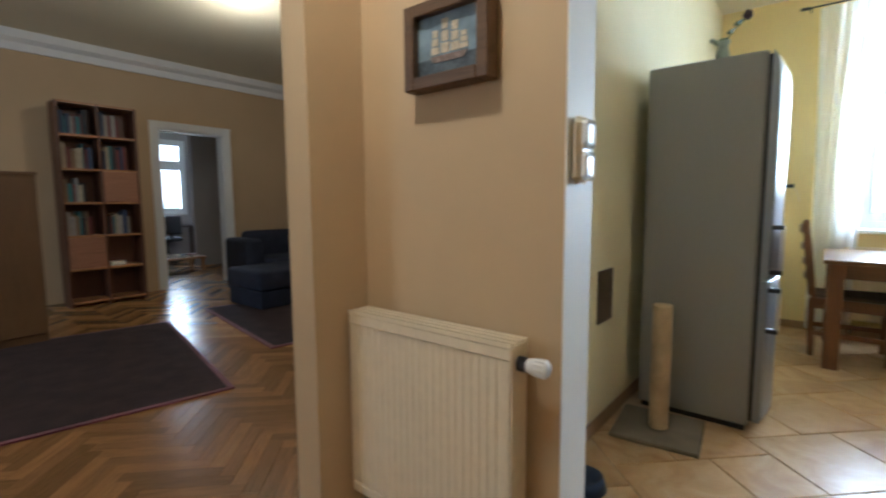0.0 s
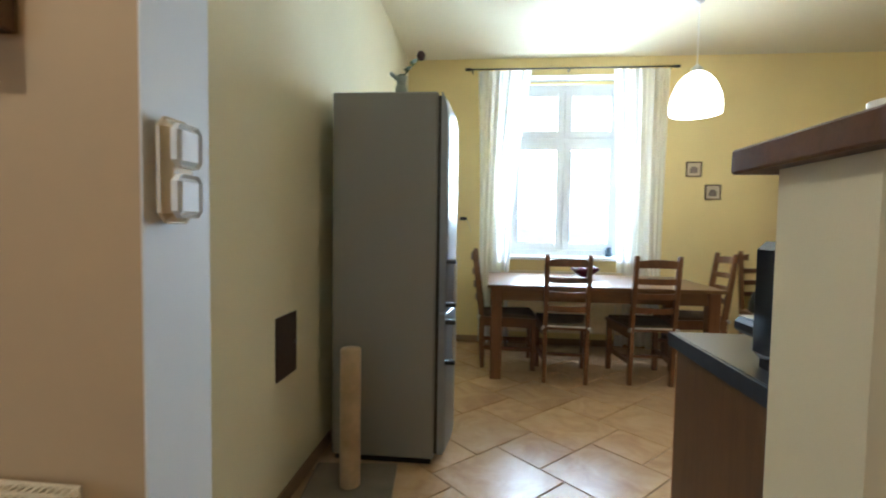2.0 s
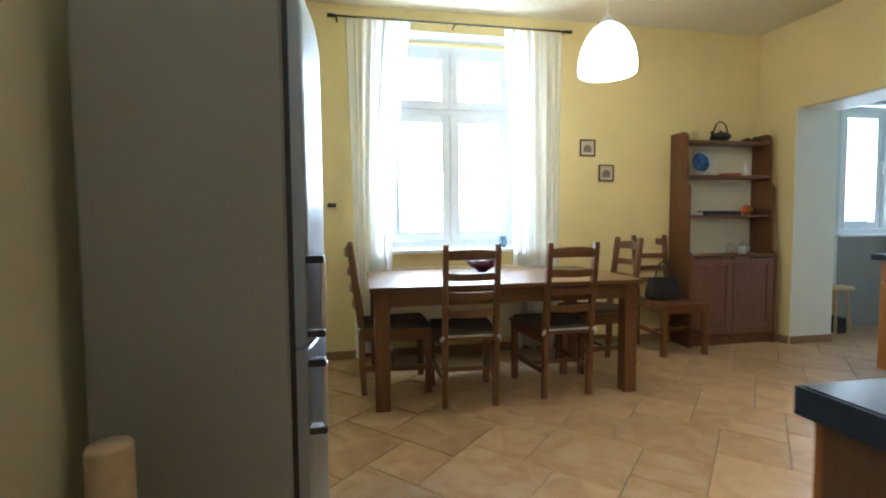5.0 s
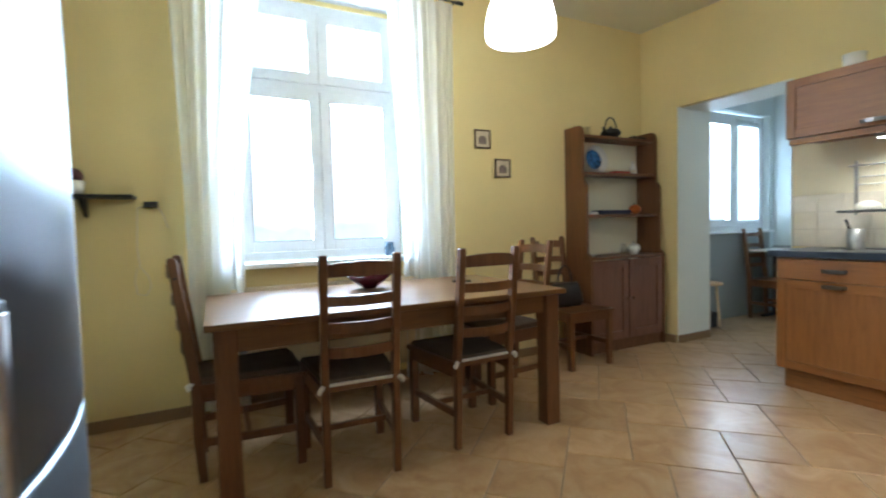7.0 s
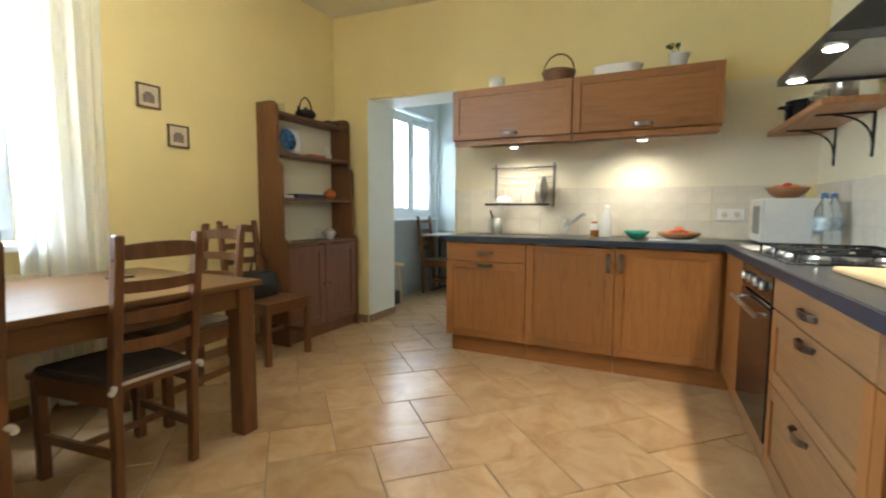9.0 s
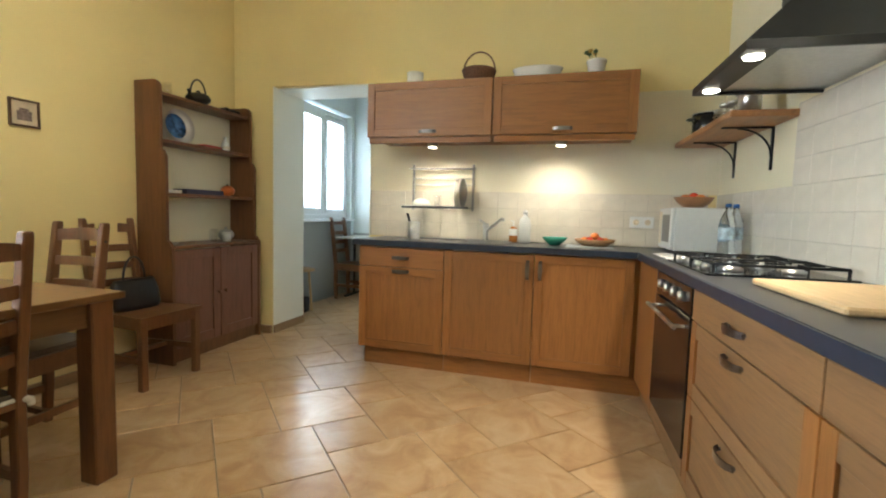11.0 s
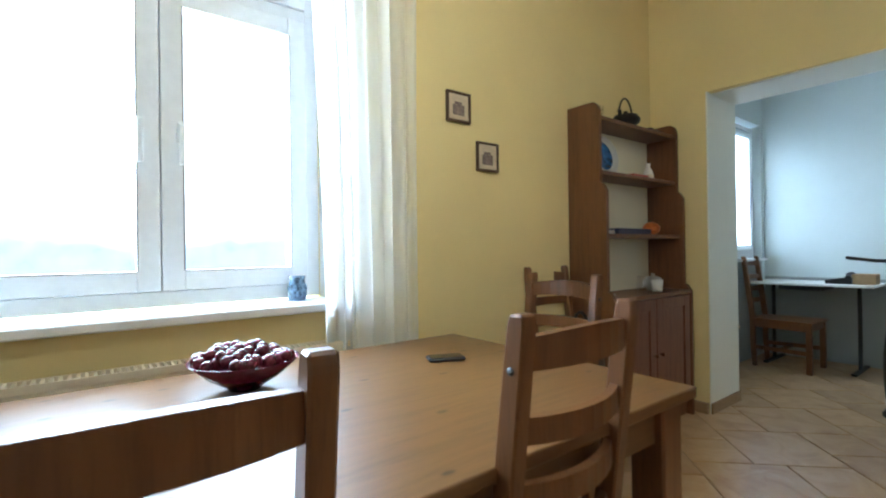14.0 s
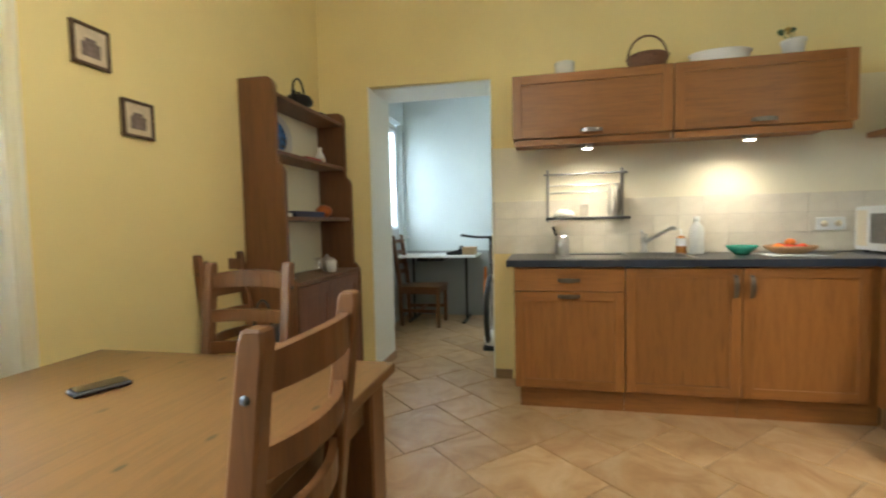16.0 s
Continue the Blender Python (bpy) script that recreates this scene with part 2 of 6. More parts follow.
SPOTGLOW = glow("spot_glow", (1.0, 0.88, 0.66), 14.0)
WALLTILE = plain("cream_wall_tile", (0.72, 0.66, 0.55), 0.25, 0, 0.05, 12)


def overcast(name):
    """White overcast sky above a pale, hazy line of far trees and roofs."""
    m, nt, b = nodes_of(name, 1.0)
    pos = nt.nodes.new("ShaderNodeTexCoord").outputs["Object"]
    sep, bump, edge = nt.nodes.new("ShaderNodeSeparateXYZ"), nt.nodes.new("ShaderNodeMath"), nt.nodes.new("ShaderNodeMath")
    nt.links.new(pos, sep.inputs[0])
    bump.operation, bump.inputs[1].default_value = "MULTIPLY", 0.6
    nt.links.new(noise_of(nt, pos, 2.2, 6), bump.inputs[0])
    edge.operation = "SUBTRACT"
    nt.links.new(sep.outputs["Z"], edge.inputs[0])
    nt.links.new(bump.outputs[0], edge.inputs[1])
    haze = ramp(nt, noise_of(nt, pos, 9, 4), ((0.35, (0.46, 0.57, 0.61)), (0.65, (0.60, 0.68, 0.71))))
    line = ramp(nt, edge.outputs[0], ((0.90, (0, 0, 0)), (0.99, (1, 1, 1))))
    nt.links.new(mixed(nt, haze, (0.96, 0.99, 1.0), line), b.inputs["Emission Color"])
    b.inputs["Base Color"].default_value = (0, 0, 0, 1)
    b.inputs["Emission Strength"].default_value = 2.2
    return m


OUTSIDE = overcast("bright_overcast")
CUSHION = fabric("grey_cushion", (0.12, 0.088, 0.06), 1.0, 0.25, 400, 0.0)
TAPE = fabric("white_tape", (0.66, 0.62, 0.54))
NAVY = fabric("navy_upholstery", (0.02, 0.025, 0.045), 1.0, 0.25, 400, 0.0)
RUG = fabric("plum_rug", (0.030, 0.015, 0.014), 1.0, 0.4, 120, 0.0)
RUGRIM = fabric("red_rug_rim", (0.14, 0.03, 0.04), 1.0)
MATC = fabric("grey_carpet", (0.19, 0.155, 0.105), 1.0)
SISAL = fabric("sisal_rope", (0.58, 0.42, 0.24), 1.0, 0.25, 500)
LEATHER = plain("black_leather", (0.012, 0.011, 0.012), 0.35, 0, 0.3, 40, 0.3)
WICKER = plain("brown_wicker", (0.14, 0.06, 0.03), 0.6, 0, 0.5, 120, 0.8)
GROUTW = plain("pale_grout", (0.55, 0.50, 0.42), 0.9, 0, 0.1)


def island_wood(name, color):
    """Laid parquet: every block its own tone."""
    m, nt, b = nodes_of(name, 0.25)
    geo = nt.nodes.new("ShaderNodeNewGeometry")
    v = coords(nt, (9, 9, 9))
    g = noise_of(nt, v, 3.0, 6, 0.6, 1.0)
    col = ramp(nt, g, ((0.3, scaled(color, 0.7)), (0.7, scaled(color, 1.2))))
    hs, mr = nt.nodes.new("ShaderNodeHueSaturation"), nt.nodes.new("ShaderNodeMapRange")
    mr.inputs["To Min"].default_value, mr.inputs["To Max"].default_value = 0.55, 1.45
    nt.links.new(geo.outputs["Random Per Island"], mr.inputs["Value"])
    nt.links.new(mr.outputs["Result"], hs.inputs["Value"])
    nt.links.new(col, hs.inputs["Color"])
    nt.links.new(hs.outputs["Color"], b.inputs["Base Color"])
    return m


PARQUET_FIELD = island_wood("parquet_oak_field", (0.36, 0.195, 0.075))


# ---- building blocks ----
def box(bm, x0, y0, z0, x1, y1, z1, bevel=0.0, segments=1):
    m = Matrix.Translation(((x0 + x1) / 2, (y0 + y1) / 2, (z0 + z1) / 2)) @ Matrix.Diagonal((abs(x1 - x0), abs(y1 - y0), abs(z1 - z0), 1))
    verts = bmesh.ops.create_cube(bm, size=1, matrix=m)["verts"]
    if bevel:
        edges = list({e for v in verts for e in v.link_edges})
        bmesh.ops.bevel(bm, geom=edges, offset=bevel, segments=segments, affect="EDGES", profile=0.5)
    return bm


def boxes(*rows, bevel=0.0):
    bm = bmesh.new()
    for r in rows:
        box(bm, *r, bevel=bevel)
    return bm


def lathe(profile, steps=24, center=(0, 0, 0), sx=1.0, sy=1.0, caps=True):
    """A turned shape from (radius, height) rows."""
    bm = bmesh.new()
    cx, cy, cz = center
    rings = []
    for r, z in profile:
        rings.append([bm.verts.new((cx + sx * r * math.cos(2 * math.pi * k / steps), cy + sy * r * math.sin(2 * math.pi * k / steps), cz + z)) for k in range(steps)])
    for a, b in zip(rings, rings[1:]):
        for k in range(steps):
            f = bm.faces.new((a[k], a[(k + 1) % steps], b[(k + 1) % steps], b[k]))
            f.smooth = True
    if caps and profile[0][0] > 1e-4:
        bm.faces.new(rings[0][::-1])
    if caps and profile[-1][0] > 1e-4:
        bm.faces.new(rings[-1])
    bmesh.ops.remove_doubles(bm, verts=bm.verts, dist=1e-5)
    bmesh.ops.recalc_face_normals(bm, faces=bm.faces)
    return bm


def tube(bm, points, r, steps=8, closed=False):
    """A round bar along points."""
    pts = [Vector(p) for p in points]
    rings, side = [], None
    n = len(pts)
    for i, p in enumerate(pts):
        a, b = pts[(i - 1) % n if closed else max(i - 1, 0)], pts[(i + 1) % n if closed else min(i + 1, n - 1)]
        t = (b - a).normalized()
        if side is None:
            side = t.cross(Vector((0, 0, 1)) if abs(t.z) < 0.9 else Vector((1, 0, 0))).normalized()
        side = (side - t * side.dot(t)).normalized()
        up = t.cross(side)
        rings.append([bm.verts.new(p + r * (math.cos(2 * math.pi * k / steps) * side + math.sin(2 * math.pi * k / steps) * up)) for k in range(steps)])
    for a, b in zip(rings, rings[1:] + ([rings[0]] if closed else [])):
        for k in range(steps):
            f = bm.faces.new((a[k], a[(k + 1) % steps], b[(k + 1) % steps], b[k]))
            f.smooth = True
    if not closed:
        bm.faces.new(rings[0])
        bm.faces.new(rings[-1][::-1])
    return bm


def prism(poly, lo, hi, axis="y", bm=None):
    """A flat outline pushed from lo to hi along an axis."""
    bm = bm or bmesh.new()
    put = {"x": lambda u, v, w: (w, u, v), "y": lambda u, v, w: (u, w, v), "z": lambda u, v, w: (u, v, w)}[axis]
    a = [bm.verts.new(put(u, v, lo)) for u, v in poly]
    b = [bm.verts.new(put(u, v, hi)) for u, v in poly]
    bm.faces.new(a)
    bm.faces.new(b[::-1])
    for k in range(len(poly)):
        bm.faces.new((a[k], b[k], b[(k + 1) % len(poly)], a[(k + 1) % len(poly)]))
    bmesh.ops.recalc_face_normals(bm, faces=bm.faces)
    return bm


def sweep_slab(bm, path, half_u, thick):
    """A curved slat: path of (x, y) in plan with lower and upper height."""
    rows = []
    for (x, y, z0, z1), (nx, ny) in path:
        rows.append([bm.verts.new((x + s * nx * thick / 2, y + s * ny * thick / 2, z)) for s, z in ((-1, z0), (1, z0), (1, z1), (-1, z1))])
    for a, b in zip(rows, rows[1:]):
        for k in range(4):
            bm.faces.new((a[k], a[(k + 1) % 4], b[(k + 1) % 4], b[k]))
    bm.faces.new(rows[0])
    bm.faces.new(rows[-1][::-1])
    bmesh.ops.recalc_face_normals(bm, faces=bm.faces)
    return bm


def sphere(bm, c, r, sx=1, sy=1, sz=1, u=12, v=8):
    out = bmesh.ops.create_uvsphere(bm, u_segments=u, v_segments=v, radius=r, matrix=Matrix.Translation(c) @ Matrix.Diagonal((sx, sy, sz, 1)))
    for f in {f for w in out["verts"] for f in w.link_faces}:
        f.smooth = True
    return bm


def mesh_of(name, bm, material):
    me = bpy.data.meshes.new(name)
    bm.to_mesh(me)
    bm.free()
    me.materials.append(material)
    return me


def part(name, bm, material, parent, label=""):
    ob = new(name, mesh_of(name, bm, material))
    ob.parent = parent
    return tagged(ob, label)


def whole(name, bm, material, label, category, m=None, group="", kind=""):
    ob = new(name, mesh_of(name, bm, material))
    if m:
        ob.matrix_world = m
    return tagged(ob, label, category, group, kind)


def thing(name, label, category, m=None, group="", kind=""):
    ob = new(name)
    ob.empty_display_size = 0.1
    if m:
        ob.matrix_basis = m
    return tagged(ob, label, category, group, kind)


def piece(name, mesh, m, parent):
    ob = new(name, mesh)
    ob.parent, ob.matrix_basis = parent, m
    return ob


# ---- structure ----
NORTHP = paint("pale_cream_plaster", (0.76, 0.70, 0.47))


def wall(name, material, label, *rows):
    rows = [(a, b, -0.05 if c == 0 else c, d, e, f) for a, b, c, d, e, f in rows]
    return whole(name, boxes(*rows), material, label, "wall", kind="structure")


# kitchen window wall
WY0, WY1, WZ0, WZ1 = -0.80, 0.42, 0.90, 2.76
SY0, SY1, SZ0, SZ1 = -5.52, -4.30, 0.97, 2.36
wall("wall_east", YELLOW, "yellow plaster wall around the kitchen window",
     (WINDOW_X, KITCHEN_Y, 0, 6.3, WY0, CEIL), (WINDOW_X, WY1, 0, 6.3, FRIDGE_Y, CEIL),
     (WINDOW_X, WY0, 0, 6.3, WY1, WZ0), (WINDOW_X, WY0, WZ1, 6.3, WY1, CEIL))
# wall behind the sink, with the passage to the sunroom
def south_face(x):
    """The face of the sink wall leans into the room past the passage."""
    return KITCHEN_Y + max(0.0, x - 4.60) * 0.08


bm = boxes((1.86, KITCHEN_Y - 0.38, -0.05, 4.60, KITCHEN_Y, CEIL))
for x0, x1, z0 in ((4.60, 5.50, 2.15), (5.50, 6.3, -0.05)):
    prism([(x0, KITCHEN_Y - 0.38), (x1, KITCHEN_Y - 0.38), (x1, south_face(x1)), (x0, south_face(x0))], z0, CEIL, "z", bm)
whole("wall_south", bm, YELLOW, "yellow plaster wall behind the sink with an open passage", "wall", kind="structure")
whole("trim_passage", boxes((5.492, KITCHEN_Y - 0.384, 0, 5.4995, -3.268, 2.15), (4.6005, KITCHEN_Y - 0.384, 0, 4.608, KITCHEN_Y + 0.003, 2.15), (4.608, KITCHEN_Y - 0.384, 2.142, 5.492, -3.337, 2.1495)),
      paint("warm_white_paint", (0.82, 0.82, 0.73), 0.6, 0.03), "white painted lining of the open passage", "trim", kind="structure")
wall("wall_west", CREAM, "cream plaster wall behind the stove", (1.86, KITCHEN_Y - 0.1, 0, STOVE_X, -0.75, CEIL + 0.02)).matrix_world = SKEW
wall("low_partition", CREAM, "low cream partition wall beside the worktop", (1.62, -0.75, 0, 1.815, 0.135, 1.312))
wall("wall_north", NORTHP, "pale cream plaster wall behind the fridge", (1.835, FRIDGE_Y, 0, 6.3, FRIDGE_Y + 0.2, CEIL))
wall("wall_hall", BROWN, "tan plaster wall with the radiator", (1.67, 1.104, 0, 1.83, 1.83, 3.2))
wall("jamb", WHITE, "white painted end of the hall wall", (1.67, 1.10, 0, 1.83, 1.104, 3.2), (1.8305, 1.10, 0, 1.834, 1.45, 3.2))
wall("wall_pier", BROWN, "tan plaster pier beside the living room opening", (1.45, 1.83, 0, 1.86, 1.955, 3.2))
wall("wall_living_south", BROWN, "tan plaster wall of the living room", (1.86, 1.65, 0, 6.3, 1.90, 3.2), (-3.0, 1.76, 0, -1.2, 1.90, 3.2))
wall("wall_hall_west", BROWN, "tan plaster hall wall", (-1.1, -1.9, 0, -1.0, 1.76, 3.2))
wall("wall_hall_south", BROWN, "tan plaster end wall of the hall", (-1.0, -1.9, 0, 1.86, -1.8, 3.2), (1.50, -1.8, 0, 1.58, -0.752, 3.2))
whole("ceiling_kitchen", boxes((1.58, KITCHEN_Y - 0.4, CEIL, 6.3, FRIDGE_Y + 0.2, CEIL + 0.4)), CEILING, "pale cream painted kitchen ceiling", "ceiling", kind="structure")
whole("ceiling_hall", boxes((-1.1, -1.9, 3.2, 1.58, 1.955, 3.3)), CEILING, "painted hall ceiling", "ceiling", kind="structure")
LY = 7.6
whole("ceiling_living", boxes((-3.1, 1.956, 3.07, 6.3, 12.0, 3.3)), CEILING, "painted living room ceiling", "ceiling", kind="structure")
DX0, DX1, DH = 3.09, 3.98, 2.19
wall("wall_living_north", BROWN, "tan plaster wall with a doorway", (-3.0, LY, 0, DX0, LY + 0.18, 3.2), (DX1, LY, 0, 6.3, LY + 0.18, 3.2), (DX0, LY, DH, DX1, LY + 0.18, 3.2))
wall("wall_living_east", BROWN, "tan plaster side wall", (6.2, 1.90, 0, 6.3, 11.6, 3.2))
wall("wall_living_west", BROWN, "tan plaster side wall with a window opening", (-3.1, 1.90, 0, -3.0, 4.0, 3.2), (-3.1, 5.6, 0, -3.0, LY, 3.2), (-3.1, 4.0, 0, -3.0, 5.6, 0.9), (-3.1, 4.0, 2.6, -3.0, 5.6, 3.2))
wall("wall_far_room", GREYW, "grey wall of the far room", (2.3, LY + 0.18, 0, 2.4, 11.5, 3.2), (2.3, 11.5, 0, 4.1, 11.6, 3.2), (5.0, 11.5, 0, 6.2, 11.6, 3.2), (4.1, 11.5, 0, 5.0, 11.6, 0.95), (4.1, 11.5, 2.55, 5.0, 11.6, 3.2), (4.42, 9.8, 0, 6.2, 9.9, 3.2))
whole("crown_moulding", prism([(LY, 2.87), (LY, 3.07), (LY - 0.14, 3.07), (LY - 0.11, 2.99), (LY - 0.04, 2.95), (LY - 0.03, 2.87)], -3.0, 6.2, "x"), WHITE, "white plaster crown moulding", "moulding", kind="structure")
# sunroom
wall("wall_sunroom_east", PALE, "pale blue wall around the sunroom window",
     (5.93, SY1, 0, 6.3, KITCHEN_Y - 0.38, 2.75), (5.93, -5.6, 0, 6.3, SY0, 2.75), (5.93, SY0, SZ1, 6.3, SY1, 2.75))
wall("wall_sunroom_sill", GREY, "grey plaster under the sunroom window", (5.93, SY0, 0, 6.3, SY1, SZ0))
wall("wall_sunroom_south", PALE, "pale blue end wall of the sunroom", (3.4, -5.7, 0.8, 6.3, -5.6, 2.75))
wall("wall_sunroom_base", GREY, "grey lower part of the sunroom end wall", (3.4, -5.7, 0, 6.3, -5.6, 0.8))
wall("wall_sunroom_west", PALE, "pale blue side wall of the sunroom", (3.3, -5.7, 0, 3.4, KITCHEN_Y - 0.38, 2.75))
whole("ceiling_sunroom", boxes((3.3, -5.7, 2.75, 6.3, KITCHEN_Y - 0.38, 2.85)), WHITE, "white sunroom ceiling", "ceiling", kind="structure")
# floors
kitchen_floor = whole("floor_kitchen", boxes((1.80, -5.7, -0.1, 6.3, FRIDGE_Y, -0.006)), GROUT, "sandy beige diagonal floor tiles with grey joints", "floor", kind="structure")
wood_floor = whole("floor_parquet", boxes((-3.1, -1.9, -0.1, 1.80, 1.9, -0.006), (-3.1, 1.9, -0.1, 6.3, 12.0, -0.006)), PARQUET, "glossy oak herringbone parquet", "floor", kind="structure")
whole("outdoor_backdrop", boxes((9.0, -14, -3, 9.05, 8, 9)), OUTSIDE, "bright overcast sky outside the windows", "backdrop", kind="structure")
whole("outdoor_backdrop", boxes((0, 15.0, -3, 9, 15.05, 9)), OUTSIDE, "bright overcast sky outside the far window", "backdrop", kind="structure")


# ---- kitchen furniture ----
def dining_chair(label, m, cushion=True):
    """Ladder-back pine chair that faces +x."""
    t = thing("dining_chair", label, "chair", m, "ladder-back pine chairs")

    def rake(z):
        return -0.19 - (max(0.0, z - 0.44) / 0.60) * 0.075

    for s in (-1, 1):
        bm = bmesh.new()
        rows = []
        for z, w in ((0.0, 0.036), (0.20, 0.042), (0.44, 0.046), (0.62, 0.046), (0.83, 0.042), (0.997, 0.038), (1.015, 0.028)):
            x, y = rake(z) + (0.012 if z < 0.1 else 0), s * 0.158
            rows.append([bm.verts.new((x + a * w / 2, y + b * 0.017, z)) for a, b in ((-1, -1), (1, -1), (1, 1), (-1, 1))])
        for a, b in zip(rows, rows[1:]):
            for k in range(4):
                bm.faces.new((a[k], a[(k + 1) % 4], b[(k + 1) % 4], b[k]))
        bm.faces.new(rows[0][::-1])
        bm.faces.new(rows[-1])
        bmesh.ops.bevel(bm, geom=[e for e in bm.edges], offset=0.004, segments=1, affect="EDGES")
        post = part("back_post", bm, CHAIRWOOD, t)
        plug = lathe([(0.007, 0), (0.007, 0.004), (0.0, 0.005)], 10)
        ob = part("bolt", plug, BLACK, post)
        ob.matrix_basis = pose(rake(0.925), s * 0.173, 0.925, -90 * s, 0, 0)
        part("front_leg", boxes((0.225, s * 0.195 - 0.021, 0, 0.267, s * 0.195 + 0.021, 0.425), bevel=0.004), CHAIRWOOD, t)
        part("side_rung", prism([(rake(0.2) + 0.01, s * 0.158 - 0.009), (0.236, s * 0.195 - 0.009), (0.236, s * 0.195 + 0.009), (rake(0.2) + 0.01, s * 0.158 + 0.009)], 0.16, 0.195, "z"), CHAIRWOOD, t)
        part("seat_rail", prism([(rake(0.4), s * 0.158 - 0.01), (0.24, s * 0.2 - 0.01), (0.24, s * 0.2 + 0.01), (rake(0.4), s * 0.158 + 0.01)], 0.365, 0.425, "z"), CHAIRWOOD, t)
    part("cross_rung", boxes((0.01, -0.17, 0.165, 0.03, 0.17, 0.19)), CHAIRWOOD, t)
    part("front_rail", boxes((0.236, -0.176, 0.365, 0.256, 0.176, 0.425)), CHAIRWOOD, t)
    for z, h in ((0.948, 0.054), (0.82, 0.045), (0.705, 0.045), (0.595, 0.045)):
        bm = bmesh.new()
        path = []
        for k in range(9):
            y = -0.142 + 0.284 * k / 8
            bow = 0.036 * (1 - (y / 0.142) ** 2)
            crown = 0.012 * (1 - (y / 0.142) ** 2) if z > 0.9 else 0
            path.append(((rake(z) - bow, y, z - h / 2 + crown * 0.3, z + h / 2 + crown), (1, 0.0)))
        sweep_slab(bm, path, 0, 0.018)
        part("back_slat", bm, CHAIRWOOD, t)
    part("seat", prism([(-0.21, -0.175), (0.275, -0.225), (0.275, 0.225), (-0.21, 0.175)], 0.425, 0.447, "z"), CHAIRWOOD, t)
    if cushion:
        bm = prism([(-0.20, -0.165), (0.255, -0.21), (0.255, 0.21), (-0.20, 0.165)], 0.447, 0.472, "z")
        bmesh.ops.bevel(bm, geom=[e for e in bm.edges], offset=0.008, segments=2, affect="EDGES")
        pad = part("cushion", bm, CUSHION, t, "flat grey seat cushion with white ties")
        bm = bmesh.new()
        tube(bm, [(-0.203, -0.168, 0.452), (-0.203, 0.168, 0.452)], 0.008, 6)
        for s in (-1, 1):
            tube(bm, [(-0.203, s * 0.165, 0.452), (-0.225, s * 0.18, 0.445), (-0.215, s * 0.185, 0.43)], 0.012, 6)
        part("tie", bm, TAPE, pad)
    return t


dining_chair("brown stained pine ladder-back chair tucked under the dining table", pose(4.84, -0.034, 0, 0, 0, -3))
dining_chair("brown stained pine ladder-back chair at the dining table", pose(4.878, -0.675, 0, 0, 0, 2))
dining_chair("brown stained pine ladder-back chair at the table's window end", pose(5.15, 0.44, 0, 0, 0, -90))
dining_chair("light-worn pine ladder-back chair at the table's end", pose(5.30, -1.235, 0, 0, 0, 90))
dining_chair("pine ladder-back chair against the wall, holding a handbag", pose(5.60, -2.06, 0, 0, 0, 180), False)

table = thing("dining_table", "long brown pine dining table with square legs", "table", pose(5.15, -0.31, 0.015))
bm = box(bmesh.new(), -0.495, -0.895, 0.720, 0.495, 0.895, 0.748, 0.004, 2)
part("tabletop", bm, TABLEWOOD, table, "knotty pine boards, satin lacquered")
for sx in (-1, 1):
    for sy in (-1, 1):
        part("leg", boxes((sx * 0.425 - 0.045, sy * 0.82 - 0.045, -0.015, sx * 0.425 + 0.045, sy * 0.82 + 0.045, 0.72), bevel=0.006), CHAIRWOOD, table)
    part("apron", boxes((sx * 0.435 - 0.012, -0.775, 0.62, sx * 0.435 + 0.012, 0.775, 0.719)), TABLEWOOD, table)
for sy in (-1, 1):
    part("apron", boxes((-0.38, sy * 0.83 - 0.012, 0.62, 0.38, sy * 0.83 + 0.012, 0.719)), TABLEWOOD, table)

# fridge
fridge = thing("fridge", "tall grey fridge freezer with two curved steel doors", "fridge", pose(3.60, 1.11, 0))
part("body", boxes((-0.30, -0.265, 0.03, 0.30, 0.265, 1.87), bevel=0.008), FRIDGESIDE, fridge)
part("plinth", boxes((-0.285, -0.25, 0, 0.285, 0.25, 0.03)), BLACK, fridge)
part("seal", boxes((-0.292, -0.282, 0.06, 0.292, -0.265, 1.85)), BLACK, fridge)


def fridge_door(z0, z1, round_top):
    bm = bmesh.new()
    n, rows = 12, []
    for k in range(n + 1):
        x = -0.30 + 0.6 * k / n
        y = -0.312 - 0.03 * (1 - (x / 0.30) ** 2)
        rows.append((x, y))
    levels = [(z0, 0.0), (z0 + 0.01, 1.0), (z1 - 0.12, 1.0), (z1 - 0.06, 0.85), (z1 - 0.02, 0.5), (z1, 0.1)] if round_top else [(z0, 0.9), (z0 + 0.01, 1.0), (z1 - 0.01, 1.0), (z1, 0.9)]
    grid = [[bm.verts.new((x, -0.283 + (y + 0.283) * f if f > 0.05 else -0.30, z)) for x, y in rows] for z, f in levels]
    for a, b in zip(grid, grid[1:]):
        for k in range(n):
            f = bm.faces.new((a[k], a[k + 1], b[k + 1], b[k]))
            f.smooth = True
    back = [[bm.verts.new((x, -0.282, z)) for x in (-0.30, 0.30)] for z in (z0, z1)]
    bm.faces.new((back[0][1], back[0][0], back[1][0], back[1][1]))
    for side, col in ((0, 0), (1, n)):
        loop = [g[col] for g in grid]
        bm.faces.new(loop + [back[1][side], back[0][side]] if side == 0 else (loop + [back[1][side], back[0][side]])[::-1])
    bm.faces.new([grid[-1][k] for k in range(n + 1)] + [back[1][1], back[1][0]])
    bm.faces.new(([grid[0][k] for k in range(n + 1)] + [back[0][1], back[0][0]])[::-1])
    bmesh.ops.recalc_face_normals(bm, faces=bm.faces)
    return bm


